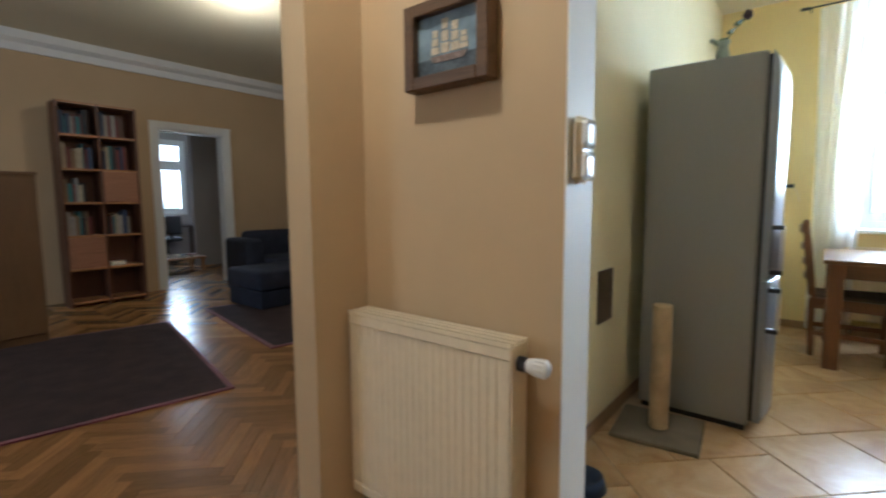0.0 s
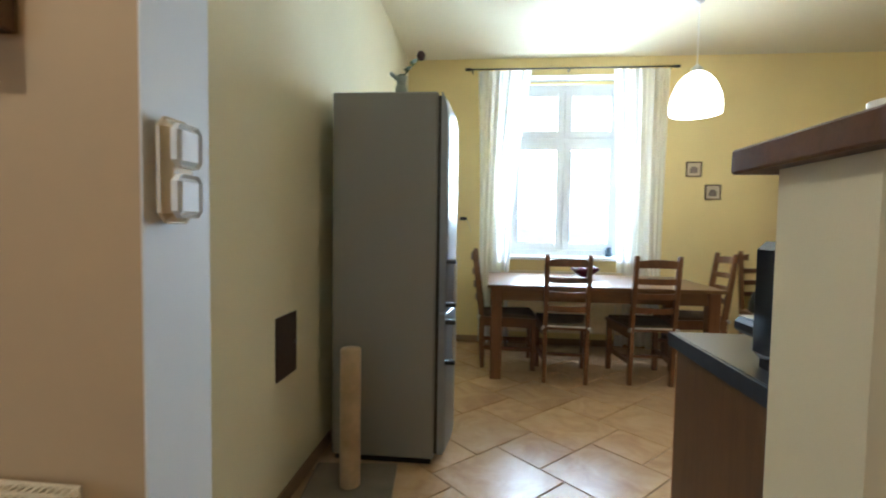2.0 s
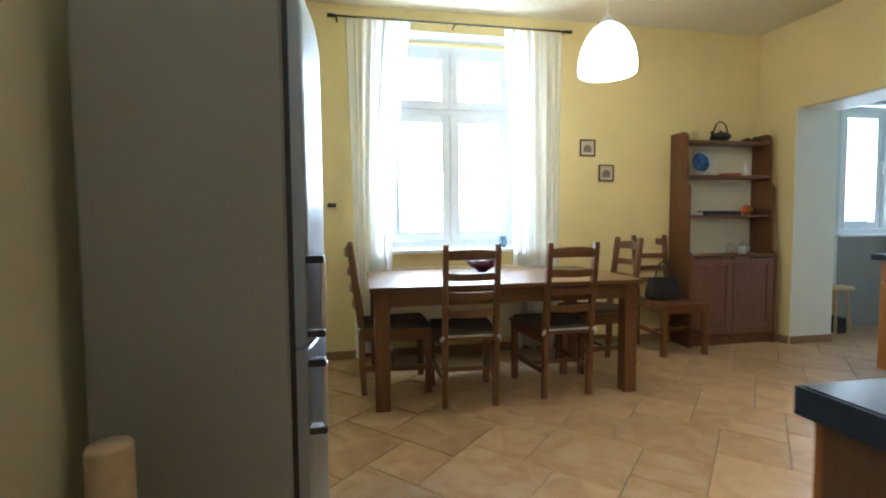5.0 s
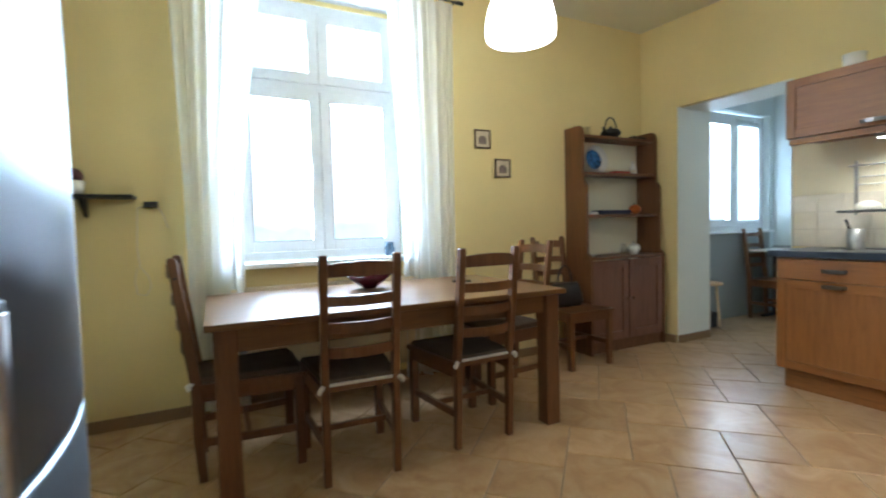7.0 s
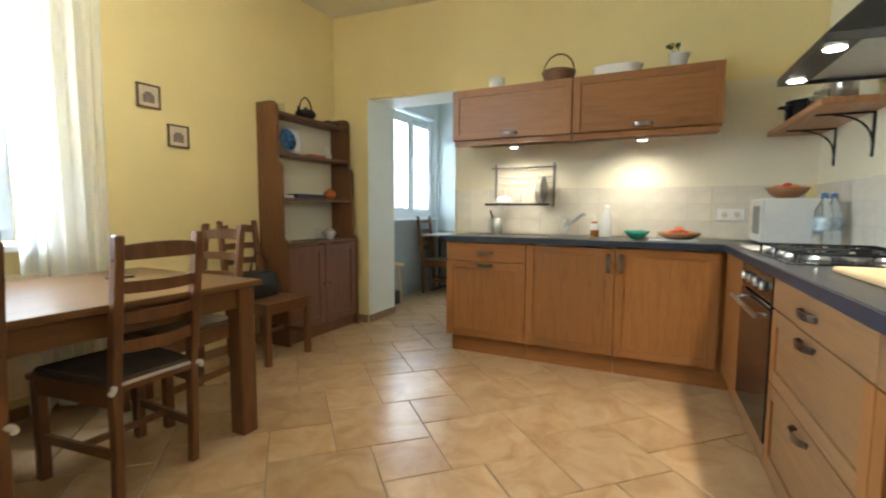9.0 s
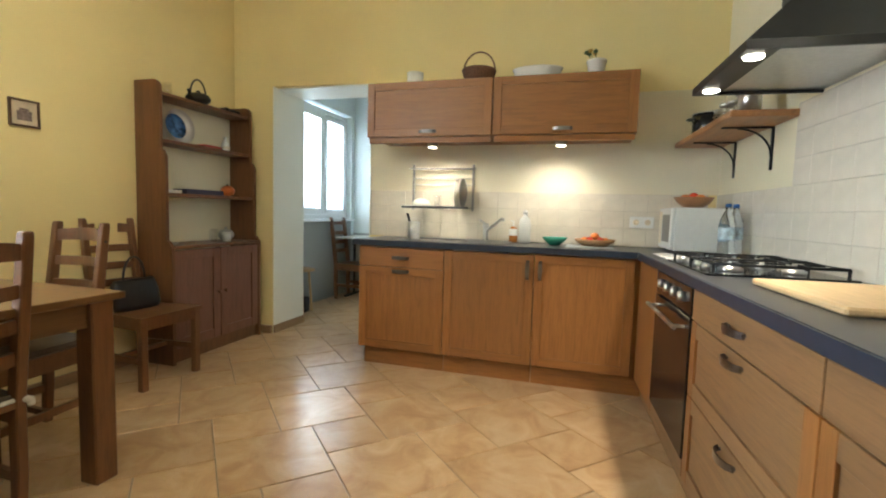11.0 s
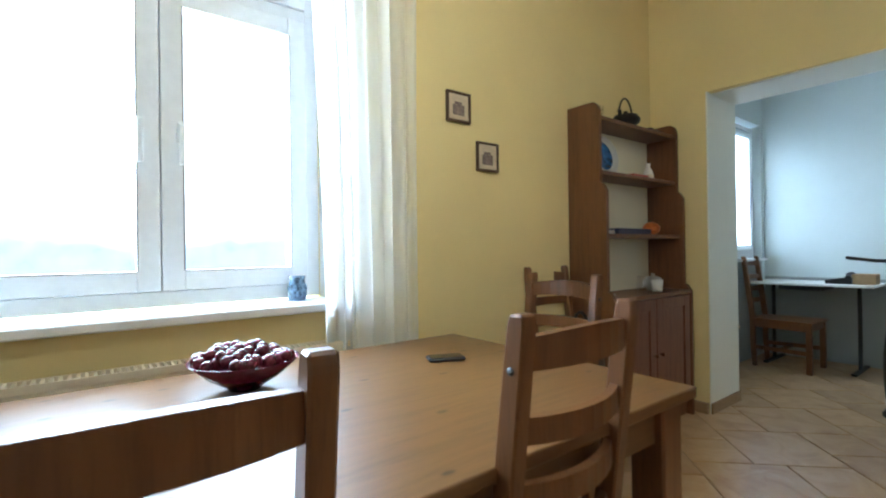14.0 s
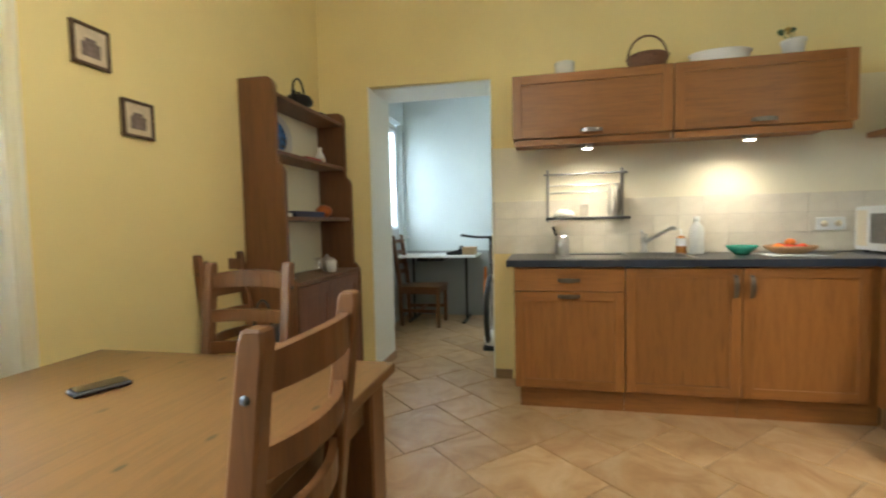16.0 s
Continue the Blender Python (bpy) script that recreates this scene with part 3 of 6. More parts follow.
for z0, z1, top, h0, h1 in ((0.785, 1.865, True, 0.81, 1.05), (0.06, 0.775, False, 0.52, 0.745)):
    door = part("door", fridge_door(z0, z1, top), FRIDGEDOOR, fridge, "curved silver fridge door")
    bm = bmesh.new()
    box(bm, -0.283, -0.368, h0 + 0.012, -0.256, -0.352, h1 - 0.012, 0.004)
    part("handle", bm, STEEL, door, "vertical steel bar handle")
    for z in (h0, h1 - 0.022):
        part("handle_mount", boxes((-0.298, -0.366, z, -0.258, -0.315, z + 0.022), bevel=0.003), BLACK, door)

# scratching post and mat beside the fridge
post = thing("scratching_post", "sisal cat scratching post on a grey carpeted board", "cat post", pose(3.05, 1.20, 0, 0, 0, 6))
part("base", boxes((-0.20, -0.20, 0.0, 0.20, 0.20, 0.02), bevel=0.006), MATC, post)
bm = bmesh.new()
prof = [(0.0, 0.02)]
for k in range(63):
    prof += [(0.043, 0.02 + 0.01 * k), (0.0475, 0.025 + 0.01 * k)]
prof += [(0.043, 0.655), (0.0, 0.657)]
bm.free()
part("pole", lathe(prof, 20), SISAL, post, "pole wound with frayed sisal rope")

# hutch in the corner
hutch = thing("hutch", "dark stained pine hutch with open shelves and two doors", "hutch", pose(5.862, -2.728, 0, 0, 0, 180))


def hutch_side():
    pts = [(0.0, 0.0), (0.30, 0.0), (0.30, 0.82)]
    pts += [(0.30 - 0.045 * k / 5, 0.82 + 0.05 * math.sin(k / 5 * math.pi / 2)) for k in range(1, 6)]
    pts += [(0.255, 1.40)]
    pts += [(0.255 - 0.04 * k / 5, 1.44 + 0.05 * math.sin(k / 5 * math.pi / 2)) for k in range(0, 6)]
    pts += [(0.215, 1.86)]
    pts += [(0.215 - 0.05 * (1 - math.cos(k / 5 * math.pi / 2)), 1.88 + 0.07 * math.sin(k / 5 * math.pi / 2)) for k in range(0, 6)]
    pts += [(0.0, 1.95)]
    return pts


for y in (-0.455, 0.43):
    part("side_panel", prism(hutch_side(), y, y + 0.025, "y"), HUTCHWOOD, hutch)
for z, d in ((0.82, 0.31), (1.185, 0.235), (1.55, 0.205), (1.865, 0.20)):
    shelf = part("shelf", boxes((0.006, -0.43, z - 0.012, d, 0.43, z + 0.012), bevel=0.003), HUTCHWOOD, hutch)
part("back_panel", boxes((0.0, -0.43, 0.1, 0.006, 0.43, 1.88)), CREAM, hutch, "pale painted back panel")
part("plinth", boxes((0.02, -0.43, 0.0, 0.26, 0.43, 0.08)), HUTCHWOOD, hutch)
part("carcass", boxes((0.006, -0.43, 0.08, 0.27, 0.43, 0.10), (0.25, -0.012, 0.10, 0.27, 0.012, 0.805)), HUTCHWOOD, hutch)
for s in (-1, 1):
    y0, y1 = (0.003, 0.427) if s > 0 else (-0.427, -0.003)
    d = part("door", boxes((0.272, y0, 0.105, 0.292, y0 + 0.07, 0.80), (0.272, y1 - 0.07, 0.105, 0.292, y1, 0.80), (0.272, y0 + 0.07, 0.105, 0.292, y1 - 0.07, 0.175), (0.272, y0 + 0.07, 0.73, 0.292, y1 - 0.07, 0.80), (0.272, y0 + 0.07, 0.175, 0.282, y1 - 0.07, 0.73), bevel=0.002), HUTCHDOOR, hutch)
    k = lathe([(0.006, 0), (0.006, 0.012), (0.014, 0.02), (0.012, 0.028), (0.0, 0.03)], 12)
    knob = part("knob", k, HUTCHWOOD, d)
    knob.matrix_basis = pose(0.292, s * 0.035, 0.46, 0, 90, 0)

# ---- fitted kitchen ----
FY = -2.80


def framed_door(name, parent, x0, x1, z0, z1, y, vertical, frame_w=0.055):
    """Front of a cabinet in the x-z plane at y, facing +y: frame, sunk panel."""
    m = CAB_V if vertical else CAB_H
    d = part(name, boxes((x0 + 0.004, y - 0.02, z0 + 0.004, x1 - 0.004, y - 0.009, z1 - 0.004)), m, parent)
    for a in (x0, x1 - frame_w):
        part("stile", boxes((a, y - 0.0195, z0, a + frame_w, y, z1), bevel=0.0015), CAB_V, d)
    for c in (z0, z1 - frame_w):
        part("rail", boxes((x0 + frame_w, y - 0.0195, c, x1 - frame_w, y - 0.0005, c + frame_w), bevel=0.0015), CAB_H, d)
    return d


def arch_handle(parent, center, along, out, length=0.125, wide=0.026):
    """A bow handle, flat strap of steel."""
    bm = bmesh.new()
    c, a, o = Vector(center), Vector(along), Vector(out)
    side = a.cross(o)
    rows = []
    for k in range(11):
        u = -1 + 0.2 * k
        p = c + a * (u * length / 2) + o * (0.004 + 0.024 * (1 - u * u) ** 0.5)
        w = wide * (1.0 - 0.25 * abs(u))
        rows.append([bm.verts.new(p + side * (s * w / 2) + o * h) for s, h in ((-1, 0), (1, 0), (1, 0.004), (-1, 0.004))])
    for r, q in zip(rows, rows[1:]):
        for k in range(4):
            f = bm.faces.new((r[k], r[(k + 1) % 4], q[(k + 1) % 4], q[k]))
    bm.faces.new(rows[0])
    bm.faces.new(rows[-1][::-1])
    bmesh.ops.recalc_face_normals(bm, faces=bm.faces)
    for u in (-1, 1):
        tube(bm, [c + a * (u * length / 2 * 0.92), c + a * (u * length / 2 * 0.92) + o * 0.012], 0.006, 8)
    return part("handle", bm, PEWTER, parent, "curved pewter pull handle")


X_E, X_M, X_S, X_C = 4.425, 3.79, 3.185, 2.575
unit = thing("dishwasher_unit", "beech dishwasher front with a drawer above", "kitchen cabinet", group="fitted kitchen units")
part("body", boxes((X_M + 0.002, KITCHEN_Y + 0.005, 0.13, X_E, FY - 0.022, 0.865)), CAB_V, unit)
d = part("drawer_front", boxes((X_M + 0.003, FY - 0.02, 0.725, X_E - 0.002, FY, 0.86), bevel=0.002), CAB_H, unit)
arch_handle(d, (4.105, FY, 0.79), (1, 0, 0), (0, 1, 0))
d = framed_door("door", unit, X_M + 0.003, X_E - 0.002, 0.135, 0.72, FY, True)
arch_handle(d, (4.105, FY, 0.695), (1, 0, 0), (0, 1, 0))
part("plinth", boxes((X_M + 0.002, FY - 0.075, 0, X_E - 0.03, FY - 0.055, 0.13)), CAB_H, unit)
unit = thing("sink_unit", "beech sink cabinet with a framed door", "kitchen cabinet", group="fitted kitchen units")
part("body", boxes((X_S + 0.002, KITCHEN_Y + 0.005, 0.13, X_M - 0.002, FY - 0.022, 0.70)), CAB_V, unit)
d = framed_door("door", unit, X_S + 0.003, X_M - 0.002, 0.135, 0.86, FY, True)
arch_handle(d, (X_S + 0.04, FY, 0.76), (0, 0, 1), (0, 1, 0))
part("plinth", boxes((X_S + 0.002, FY - 0.075, 0, X_M - 0.002, FY - 0.055, 0.13)), CAB_H, unit)
unit = thing("corner_unit", "beech corner cabinet with a framed door", "kitchen cabinet", group="fitted kitchen units")
part("body", boxes((STOVE_X + 0.005, KITCHEN_Y + 0.005, 0.13, X_S - 0.002, FY - 0.022, 0.865)), CAB_V, unit)
d = framed_door("door", unit, X_C + 0.003, X_S - 0.002, 0.135, 0.86, FY, True)
arch_handle(d, (X_S - 0.04, FY, 0.76), (0, 0, 1), (0, 1, 0))
part("plinth", boxes((X_C - 0.07, FY - 0.075, 0, X_S - 0.002, FY - 0.055, 0.13)), CAB_H, unit)

OY0, OY1, DY1, EY1 = -2.29, -1.69, -0.83, 0.03
FX = 2.555
unit = thing("filler_unit", "narrow beech panel beside the oven", "kitchen cabinet", SKEW, group="fitted kitchen units")
part("panel", boxes((FX - 0.02, FY + 0.022, 0.135, FX, OY0 - 0.002, 0.86), bevel=0.002), CAB_V, unit)
part("plinth", boxes((FX - 0.075, FY - 0.03, 0, FX - 0.055, OY0, 0.13)), CAB_Y, unit)
oven = thing("oven", "built-in black glass oven with steel knobs", "oven", SKEW)
part("body", boxes((STOVE_X + 0.02, OY0 + 0.003, 0.13, FX - 0.02, OY1 - 0.003, 0.865)), BLACK, oven)
part("panel", boxes((FX - 0.02, OY0 + 0.004, 0.755, FX + 0.004, OY1 - 0.004, 0.86), bevel=0.002), BLACKGLOSS, oven)
for y in (-2.17, -2.05, -1.93, -1.81):
    k = part("knob", lathe([(0.021, 0), (0.019, 0.02), (0.0, 0.022)], 16), STEEL, oven)
    k.matrix_basis = pose(FX + 0.004, y, 0.81, 0, 90, 0)
d = part("door", boxes((FX - 0.02, OY0 + 0.004, 0.20, FX + 0.006, OY1 - 0.004, 0.745), bevel=0.003), BLACKGLOSS, oven)
bm = tube(bmesh.new(), [(FX + 0.05, OY0 + 0.04, 0.70), (FX + 0.05, OY1 - 0.04, 0.70)], 0.009, 10)
for y in (OY0 + 0.07, OY1 - 0.07):
    tube(bm, [(FX + 0.004, y, 0.70), (FX + 0.05, y, 0.70)], 0.007, 8)
part("handle", bm, STEEL, d)
part("drawer_front", boxes((FX - 0.02, OY0 + 0.004, 0.13, FX, OY1 - 0.004, 0.193), bevel=0.002), CAB_Y, oven)
part("plinth", boxes((FX - 0.075, OY0 + 0.002, 0, FX - 0.055, OY1, 0.13)), CAB_Y, oven)


def side_front(name, parent, y0, y1, z0, z1, framed=True):
    if not framed:
        return part(name, boxes((FX - 0.02, y0, z0, FX, y1, z1), bevel=0.002), CAB_Y, parent)
    w = 0.055
    d = part(name, boxes((FX - 0.02, y0 + 0.004, z0 + 0.004, FX - 0.009, y1 - 0.004, z1 - 0.004)), CAB_Y, parent)
    for a in (y0, y1 - w):
        part("stile", boxes((FX - 0.0195, a, z0, FX, a + w, z1), bevel=0.0015), CAB_V, d)
    for c in (z0, z1 - w):
        part("rail", boxes((FX - 0.0195, y0 + w, c, FX - 0.0005, y1 - w, c + w), bevel=0.0015), CAB_Y, d)
    return d


unit = thing("drawer_unit", "wide beech drawer cabinet with steel bow handles", "kitchen cabinet", SKEW, group="fitted kitchen units")
part("body", boxes((STOVE_X + 0.005, OY1 + 0.002, 0.13, FX - 0.022, DY1 - 0.002, 0.865)), CAB_Y, unit)
for z0, z1, fr, hz in ((0.745, 0.86, False, 0.805), (0.465, 0.74, True, 0.712), (0.135, 0.46, True, 0.432)):
    d = side_front("drawer_front", unit, OY1 + 0.003, DY1 - 0.003, z0, z1, fr)
    arch_handle(d, (FX, (OY1 + DY1) / 2, hz), (0, 1, 0), (1, 0, 0))
part("plinth", boxes((FX - 0.075, OY1, 0, FX - 0.055, DY1, 0.13)), CAB_Y, unit)
unit = thing("cupboard_unit", "beech cupboard with a drawer beside the drawers", "kitchen cabinet", SKEW, group="fitted kitchen units")
part("body", boxes((STOVE_X + 0.005, DY1 + 0.002, 0.13, FX - 0.022, -0.42, 0.865)), CAB_Y, unit)
side_front("drawer_front", unit, DY1 + 0.003, -0.423, 0.745, 0.86, False)
side_front("door", unit, DY1 + 0.003, -0.423, 0.135, 0.74)
part("plinth", boxes((FX - 0.075, DY1, 0, FX - 0.055, -0.42, 0.13)), CAB_Y, unit)
ENDY, ENDX = -0.40, 2.452
unit = thing("end_unit", "beech end cabinet under the wider worktop end", "kitchen cabinet", group="fitted kitchen units")
part("body", boxes((1.817, ENDY + 0.01, 0.0, ENDX - 0.02, EY1, 0.869)), CAB_SHADED, unit, "beech end panel, darkened in colour for the shade on it")
part("door", boxes((ENDX - 0.0195, ENDY + 0.012, 0.10, ENDX - 0.004, EY1 - 0.002, 0.865), bevel=0.002), CAB_V, unit)

# worktop, L-shaped, with a sunk sink
SX0, SX1, SKY0, SKY1 = 3.40, 4.16, -3.27, -2.87
top = thing("worktop", "dark speckled laminate worktop with a blue-black edge", "worktop")
for r in ((1.9, KITCHEN_Y + 0.002, SX0, FY + 0.018), (SX1, KITCHEN_Y + 0.002, 4.46, FY + 0.018), (SX0, SKY1, SX1, FY + 0.018), (SX0, KITCHEN_Y + 0.002, SX1, SKY0)):
    part("slab", boxes((r[0], r[1], 0.87, r[2], r[3], 0.91)), WORKTOP, top)
part("edging", boxes((FX + 0.02, FY + 0.018, 0.87, 4.46, FY + 0.026, 0.9085)), EDGE, top)
part("edging", boxes((4.46, KITCHEN_Y + 0.003, 0.87, 4.468, FY + 0.026, 0.9085)), EDGE, top)
side = thing("stove_worktop", "dark speckled laminate worktop around the hob", "worktop", SKEW)
part("slab", boxes((STOVE_X + 0.002, FY + 0.012, 0.87, FX + 0.012, -0.40, 0.9105)), WORKTOP, side)
part("edging", boxes((FX + 0.012, FY + 0.03, 0.87, FX + 0.02, -0.40, 0.9085)), EDGE, side)
bar = thing("end_worktop", "wider dark worktop end beside the low partition", "worktop")
part("slab", boxes((1.816, ENDY, 0.87, ENDX, 0.04, 0.911)), WORKTOP, bar)
part("edging", boxes((ENDX, ENDY, 0.87, ENDX + 0.008, 0.048, 0.9095)), EDGE, bar)
part("edging", boxes((1.816, 0.04, 0.87, ENDX, 0.048, 0.9095)), EDGE, bar)
sink = thing("sink", "stainless steel sink with a drainer and one bowl", "sink")
part("rim", boxes((SX0 - 0.012, SKY1 - 0.004, 0.9105, SX1 + 0.012, SKY1 + 0.012, 0.916), (SX0 - 0.012, SKY0 - 0.012, 0.9105, SX1 + 0.012, SKY0 + 0.004, 0.916), (SX0 - 0.012, SKY0 + 0.004, 0.9105, SX0 + 0.01, SKY1 - 0.004, 0.916), (SX1 - 0.01, SKY0 + 0.004, 0.9105, SX1 + 0.012, SKY1 - 0.004, 0.916), bevel=0.002), STEEL, sink)
BX = 3.74
part("bowl", boxes((SX0 + 0.004, SKY0 + 0.004, 0.75, BX, SKY1 - 0.004, 0.755), (SX0 + 0.004, SKY0 + 0.002, 0.755, SX0 + 0.009, SKY1 - 0.002, 0.912), (BX - 0.005, SKY0 + 0.004, 0.755, BX, SKY1 - 0.004, 0.912), (SX0 + 0.009, SKY0 + 0.002, 0.755, BX - 0.005, SKY0 + 0.006, 0.912), (SX0 + 0.009, SKY1 - 0.006, 0.755, BX - 0.005, SKY1 - 0.002, 0.912)), STEEL, sink)
drainer = part("drainer", boxes((BX, SKY0 + 0.004, 0.898, SX1 - 0.004, SKY1 - 0.004, 0.904)), STEEL, sink)
for k in range(9):
    x = BX + 0.05 + 0.04 * k
    part("ridge", boxes((x, SKY0 + 0.05, 0.9035, x + 0.014, SKY1 - 0.05, 0.908), bevel=0.0015), STEEL, drainer)
tap = thing("tap", "chrome lever mixer tap with a long spout", "tap", pose(3.60, -3.255, 0.915))
part("body", lathe([(0.026, 0), (0.026, 0.006), (0.02, 0.01), (0.02, 0.09), (0.024, 0.10), (0.022, 0.125), (0.0, 0.13)], 16), STEEL, tap)
part("spout", tube(bmesh.new(), [(0, 0.0, 0.07), (-0.06, 0.05, 0.11), (-0.14, 0.12, 0.165), (-0.15, 0.13, 0.165), (-0.153, 0.133, 0.15)], 0.011, 10), STEEL, tap)
part("lever", tube(bmesh.new(), [(0, 0, 0.12), (0.02, 0.03, 0.14), (0.03, 0.07, 0.15)], 0.007, 8), STEEL, tap)

# wall cabinets
for x0, x1, hx in ((3.515, 4.427, 3.965), (2.605, 3.511, 3.055)):
    c = thing("wall_cabinet", "beech wall cabinet with a lift-up framed door", "wall cabinet", group="wall cabinets")
    part("body", boxes((x0, KITCHEN_Y + 0.003, 1.64, x1, -2.922, 2.02), bevel=0.001), CAB_H, c)
    part("light_rail", boxes((x0 + 0.01, -2.95, 1.60, x1 - 0.01, -2.925, 1.638)), CAB_H, c)
    d = framed_door("door", c, x0 + 0.002, x1 - 0.002, 1.642, 2.02, -2.90, False)
    arch_handle(d, (hx, -2.90, 1.672), (1, 0, 0), (0, 1, 0))
    s = thing("cabinet_spotlight", "small round chrome spotlight under the wall cabinet", "spotlight", pose(hx + 0.01, -3.05, 1.585), "cabinet spotlights")
    part("housing", lathe([(0.036, 0.0), (0.038, 0.004), (0.038, 0.05), (0.0, 0.055)], 20), STEEL, s)
    part("lens", lathe([(0.0, -0.002), (0.03, -0.002), (0.03, 0.002)], 20), SPOTGLOW, s, "glowing spotlight lens")

# hood, hob
HY0, HY1 = -2.12, -1.52
hood = thing("cooker_hood", "black pyramid cooker hood with two lit spots", "cooker hood", SKEW)
bm = bmesh.new()
lo = [bm.verts.new(p) for p in ((STOVE_X + 0.003, HY0, 1.69), (2.50, HY0, 1.69), (2.50, HY1, 1.69), (STOVE_X + 0.003, HY1, 1.69))]
hi = [bm.verts.new(p) for p in ((STOVE_X + 0.003, -1.96, 1.95), (2.24, -1.96, 1.95), (2.24, -1.68, 1.95), (STOVE_X + 0.003, -1.68, 1.95))]
for k in range(4):
    bm.faces.new((lo[k], lo[(k + 1) % 4], hi[(k + 1) % 4], hi[k]))
bm.faces.new(hi)
bm.faces.new(lo[::-1])
part("canopy", bm, BLACK, hood)
part("rim", boxes((STOVE_X + 0.003, HY0, 1.66, 2.50, HY0 + 0.012, 1.689), (STOVE_X + 0.003, HY1 - 0.012, 1.66, 2.50, HY1, 1.689), (2.40, HY0 + 0.012, 1.66, 2.50, HY1 - 0.012, 1.689)), BLACK, hood)
part("filter", boxes((STOVE_X + 0.004, HY0 + 0.013, 1.672, 2.399, HY1 - 0.013, 1.68)), STEEL, hood, "brushed metal grease filter")
part("chimney", boxes((STOVE_X + 0.003, -1.96, 1.951, 2.24, -1.62, CEIL - 0.002)), BLACK, hood)
for y in (-2.03, -1.60):
    part("spotlight", lathe([(0.0, 1.655), (0.03, 1.655), (0.032, 1.659)], 18, (2.45, y, 0)), SPOTGLOW, hood, "lit round hood lamp")

hob = thing("gas_hob", "black four-burner gas hob with iron grates", "hob", SKEW @ pose(0, -0.25, 0.001))
part("plate", boxes((2.03, -2.04, 0.911, 2.52, -1.44, 0.918), bevel=0.003), BLACKGLOSS, hob)
for x, y, r in ((2.17, -1.88, 0.05), (2.17, -1.59, 0.04), (2.39, -1.88, 0.035), (2.39, -1.59, 0.045)):
    part("burner", lathe([(r, 0.918), (r, 0.928), (r * 0.75, 0.932), (r * 0.7, 0.938), (0, 0.939)], 18, (x, y, 0)), STEEL, hob)
for y0, y1 in ((-2.02, -1.75), (-1.73, -1.46)):
    bm = bmesh.new()
    z = 0.952
    tube(bm, [(2.06, y0, z), (2.49, y0, z), (2.49, y1, z), (2.06, y1, z)], 0.006, 6, True)
    for x in (2.17, 2.39):
        yc = (y0 + y1) / 2
        tube(bm, [(x, y0, z), (x, yc - 0.03, z)], 0.005, 6)
        tube(bm, [(x, yc + 0.03, z), (x, y1, z)], 0.005, 6)
        tube(bm, [(x - 0.1, yc, z), (x - 0.03, yc, z)], 0.005, 6)
        tube(bm, [(x + 0.03, yc, z), (x + 0.1, yc, z)], 0.005, 6)
    for x in (2.06, 2.49):
        for y in (y0, y1):
            tube(bm, [(x, y, 0.918), (x, y, z)], 0.006, 6)
    part("grate", bm, IRON, hob)
for k in range(4):
    part("knob", lathe([(0.018, 0.918), (0.015, 0.94), (0, 0.942)], 14, (2.48, -1.92 + 0.11 * k, 0)), STEEL, hob)

# pendant lamp
pend = thing("pendant_lamp", "white glass dome pendant lamp on a thin cord, lit", "pendant lamp", pose(4.62, -0.90, -0.01))
prof = [(0.172, 2.075), (0.175, 2.105), (0.171, 2.16), (0.157, 2.225), (0.13, 2.285), (0.095, 2.335), (0.06, 2.362), (0.035, 2.37)]
part("shade", lathe(prof + [(r - 0.004, z - 0.004) for r, z in prof[::-1]], 40), SHADE, pend, "glowing white glass dome")
part("cap", lathe([(0.04, 2.365), (0.04, 2.40), (0.02, 2.415), (0.006, 2.435), (0, 2.436)], 20), STEEL, pend)
part("cord", tube(bmesh.new(), [(0, 0, 2.40), (0, 0, CEIL - 0.04)], 0.004, 6), PLASTIC, pend)
part("ceiling_rose", lathe([(0.012, CEIL - 0.07), (0.03, CEIL - 0.06), (0.05, CEIL - 0.02), (0.052, CEIL - 0.001), (0, CEIL - 0.001)], 20), STEEL, pend)


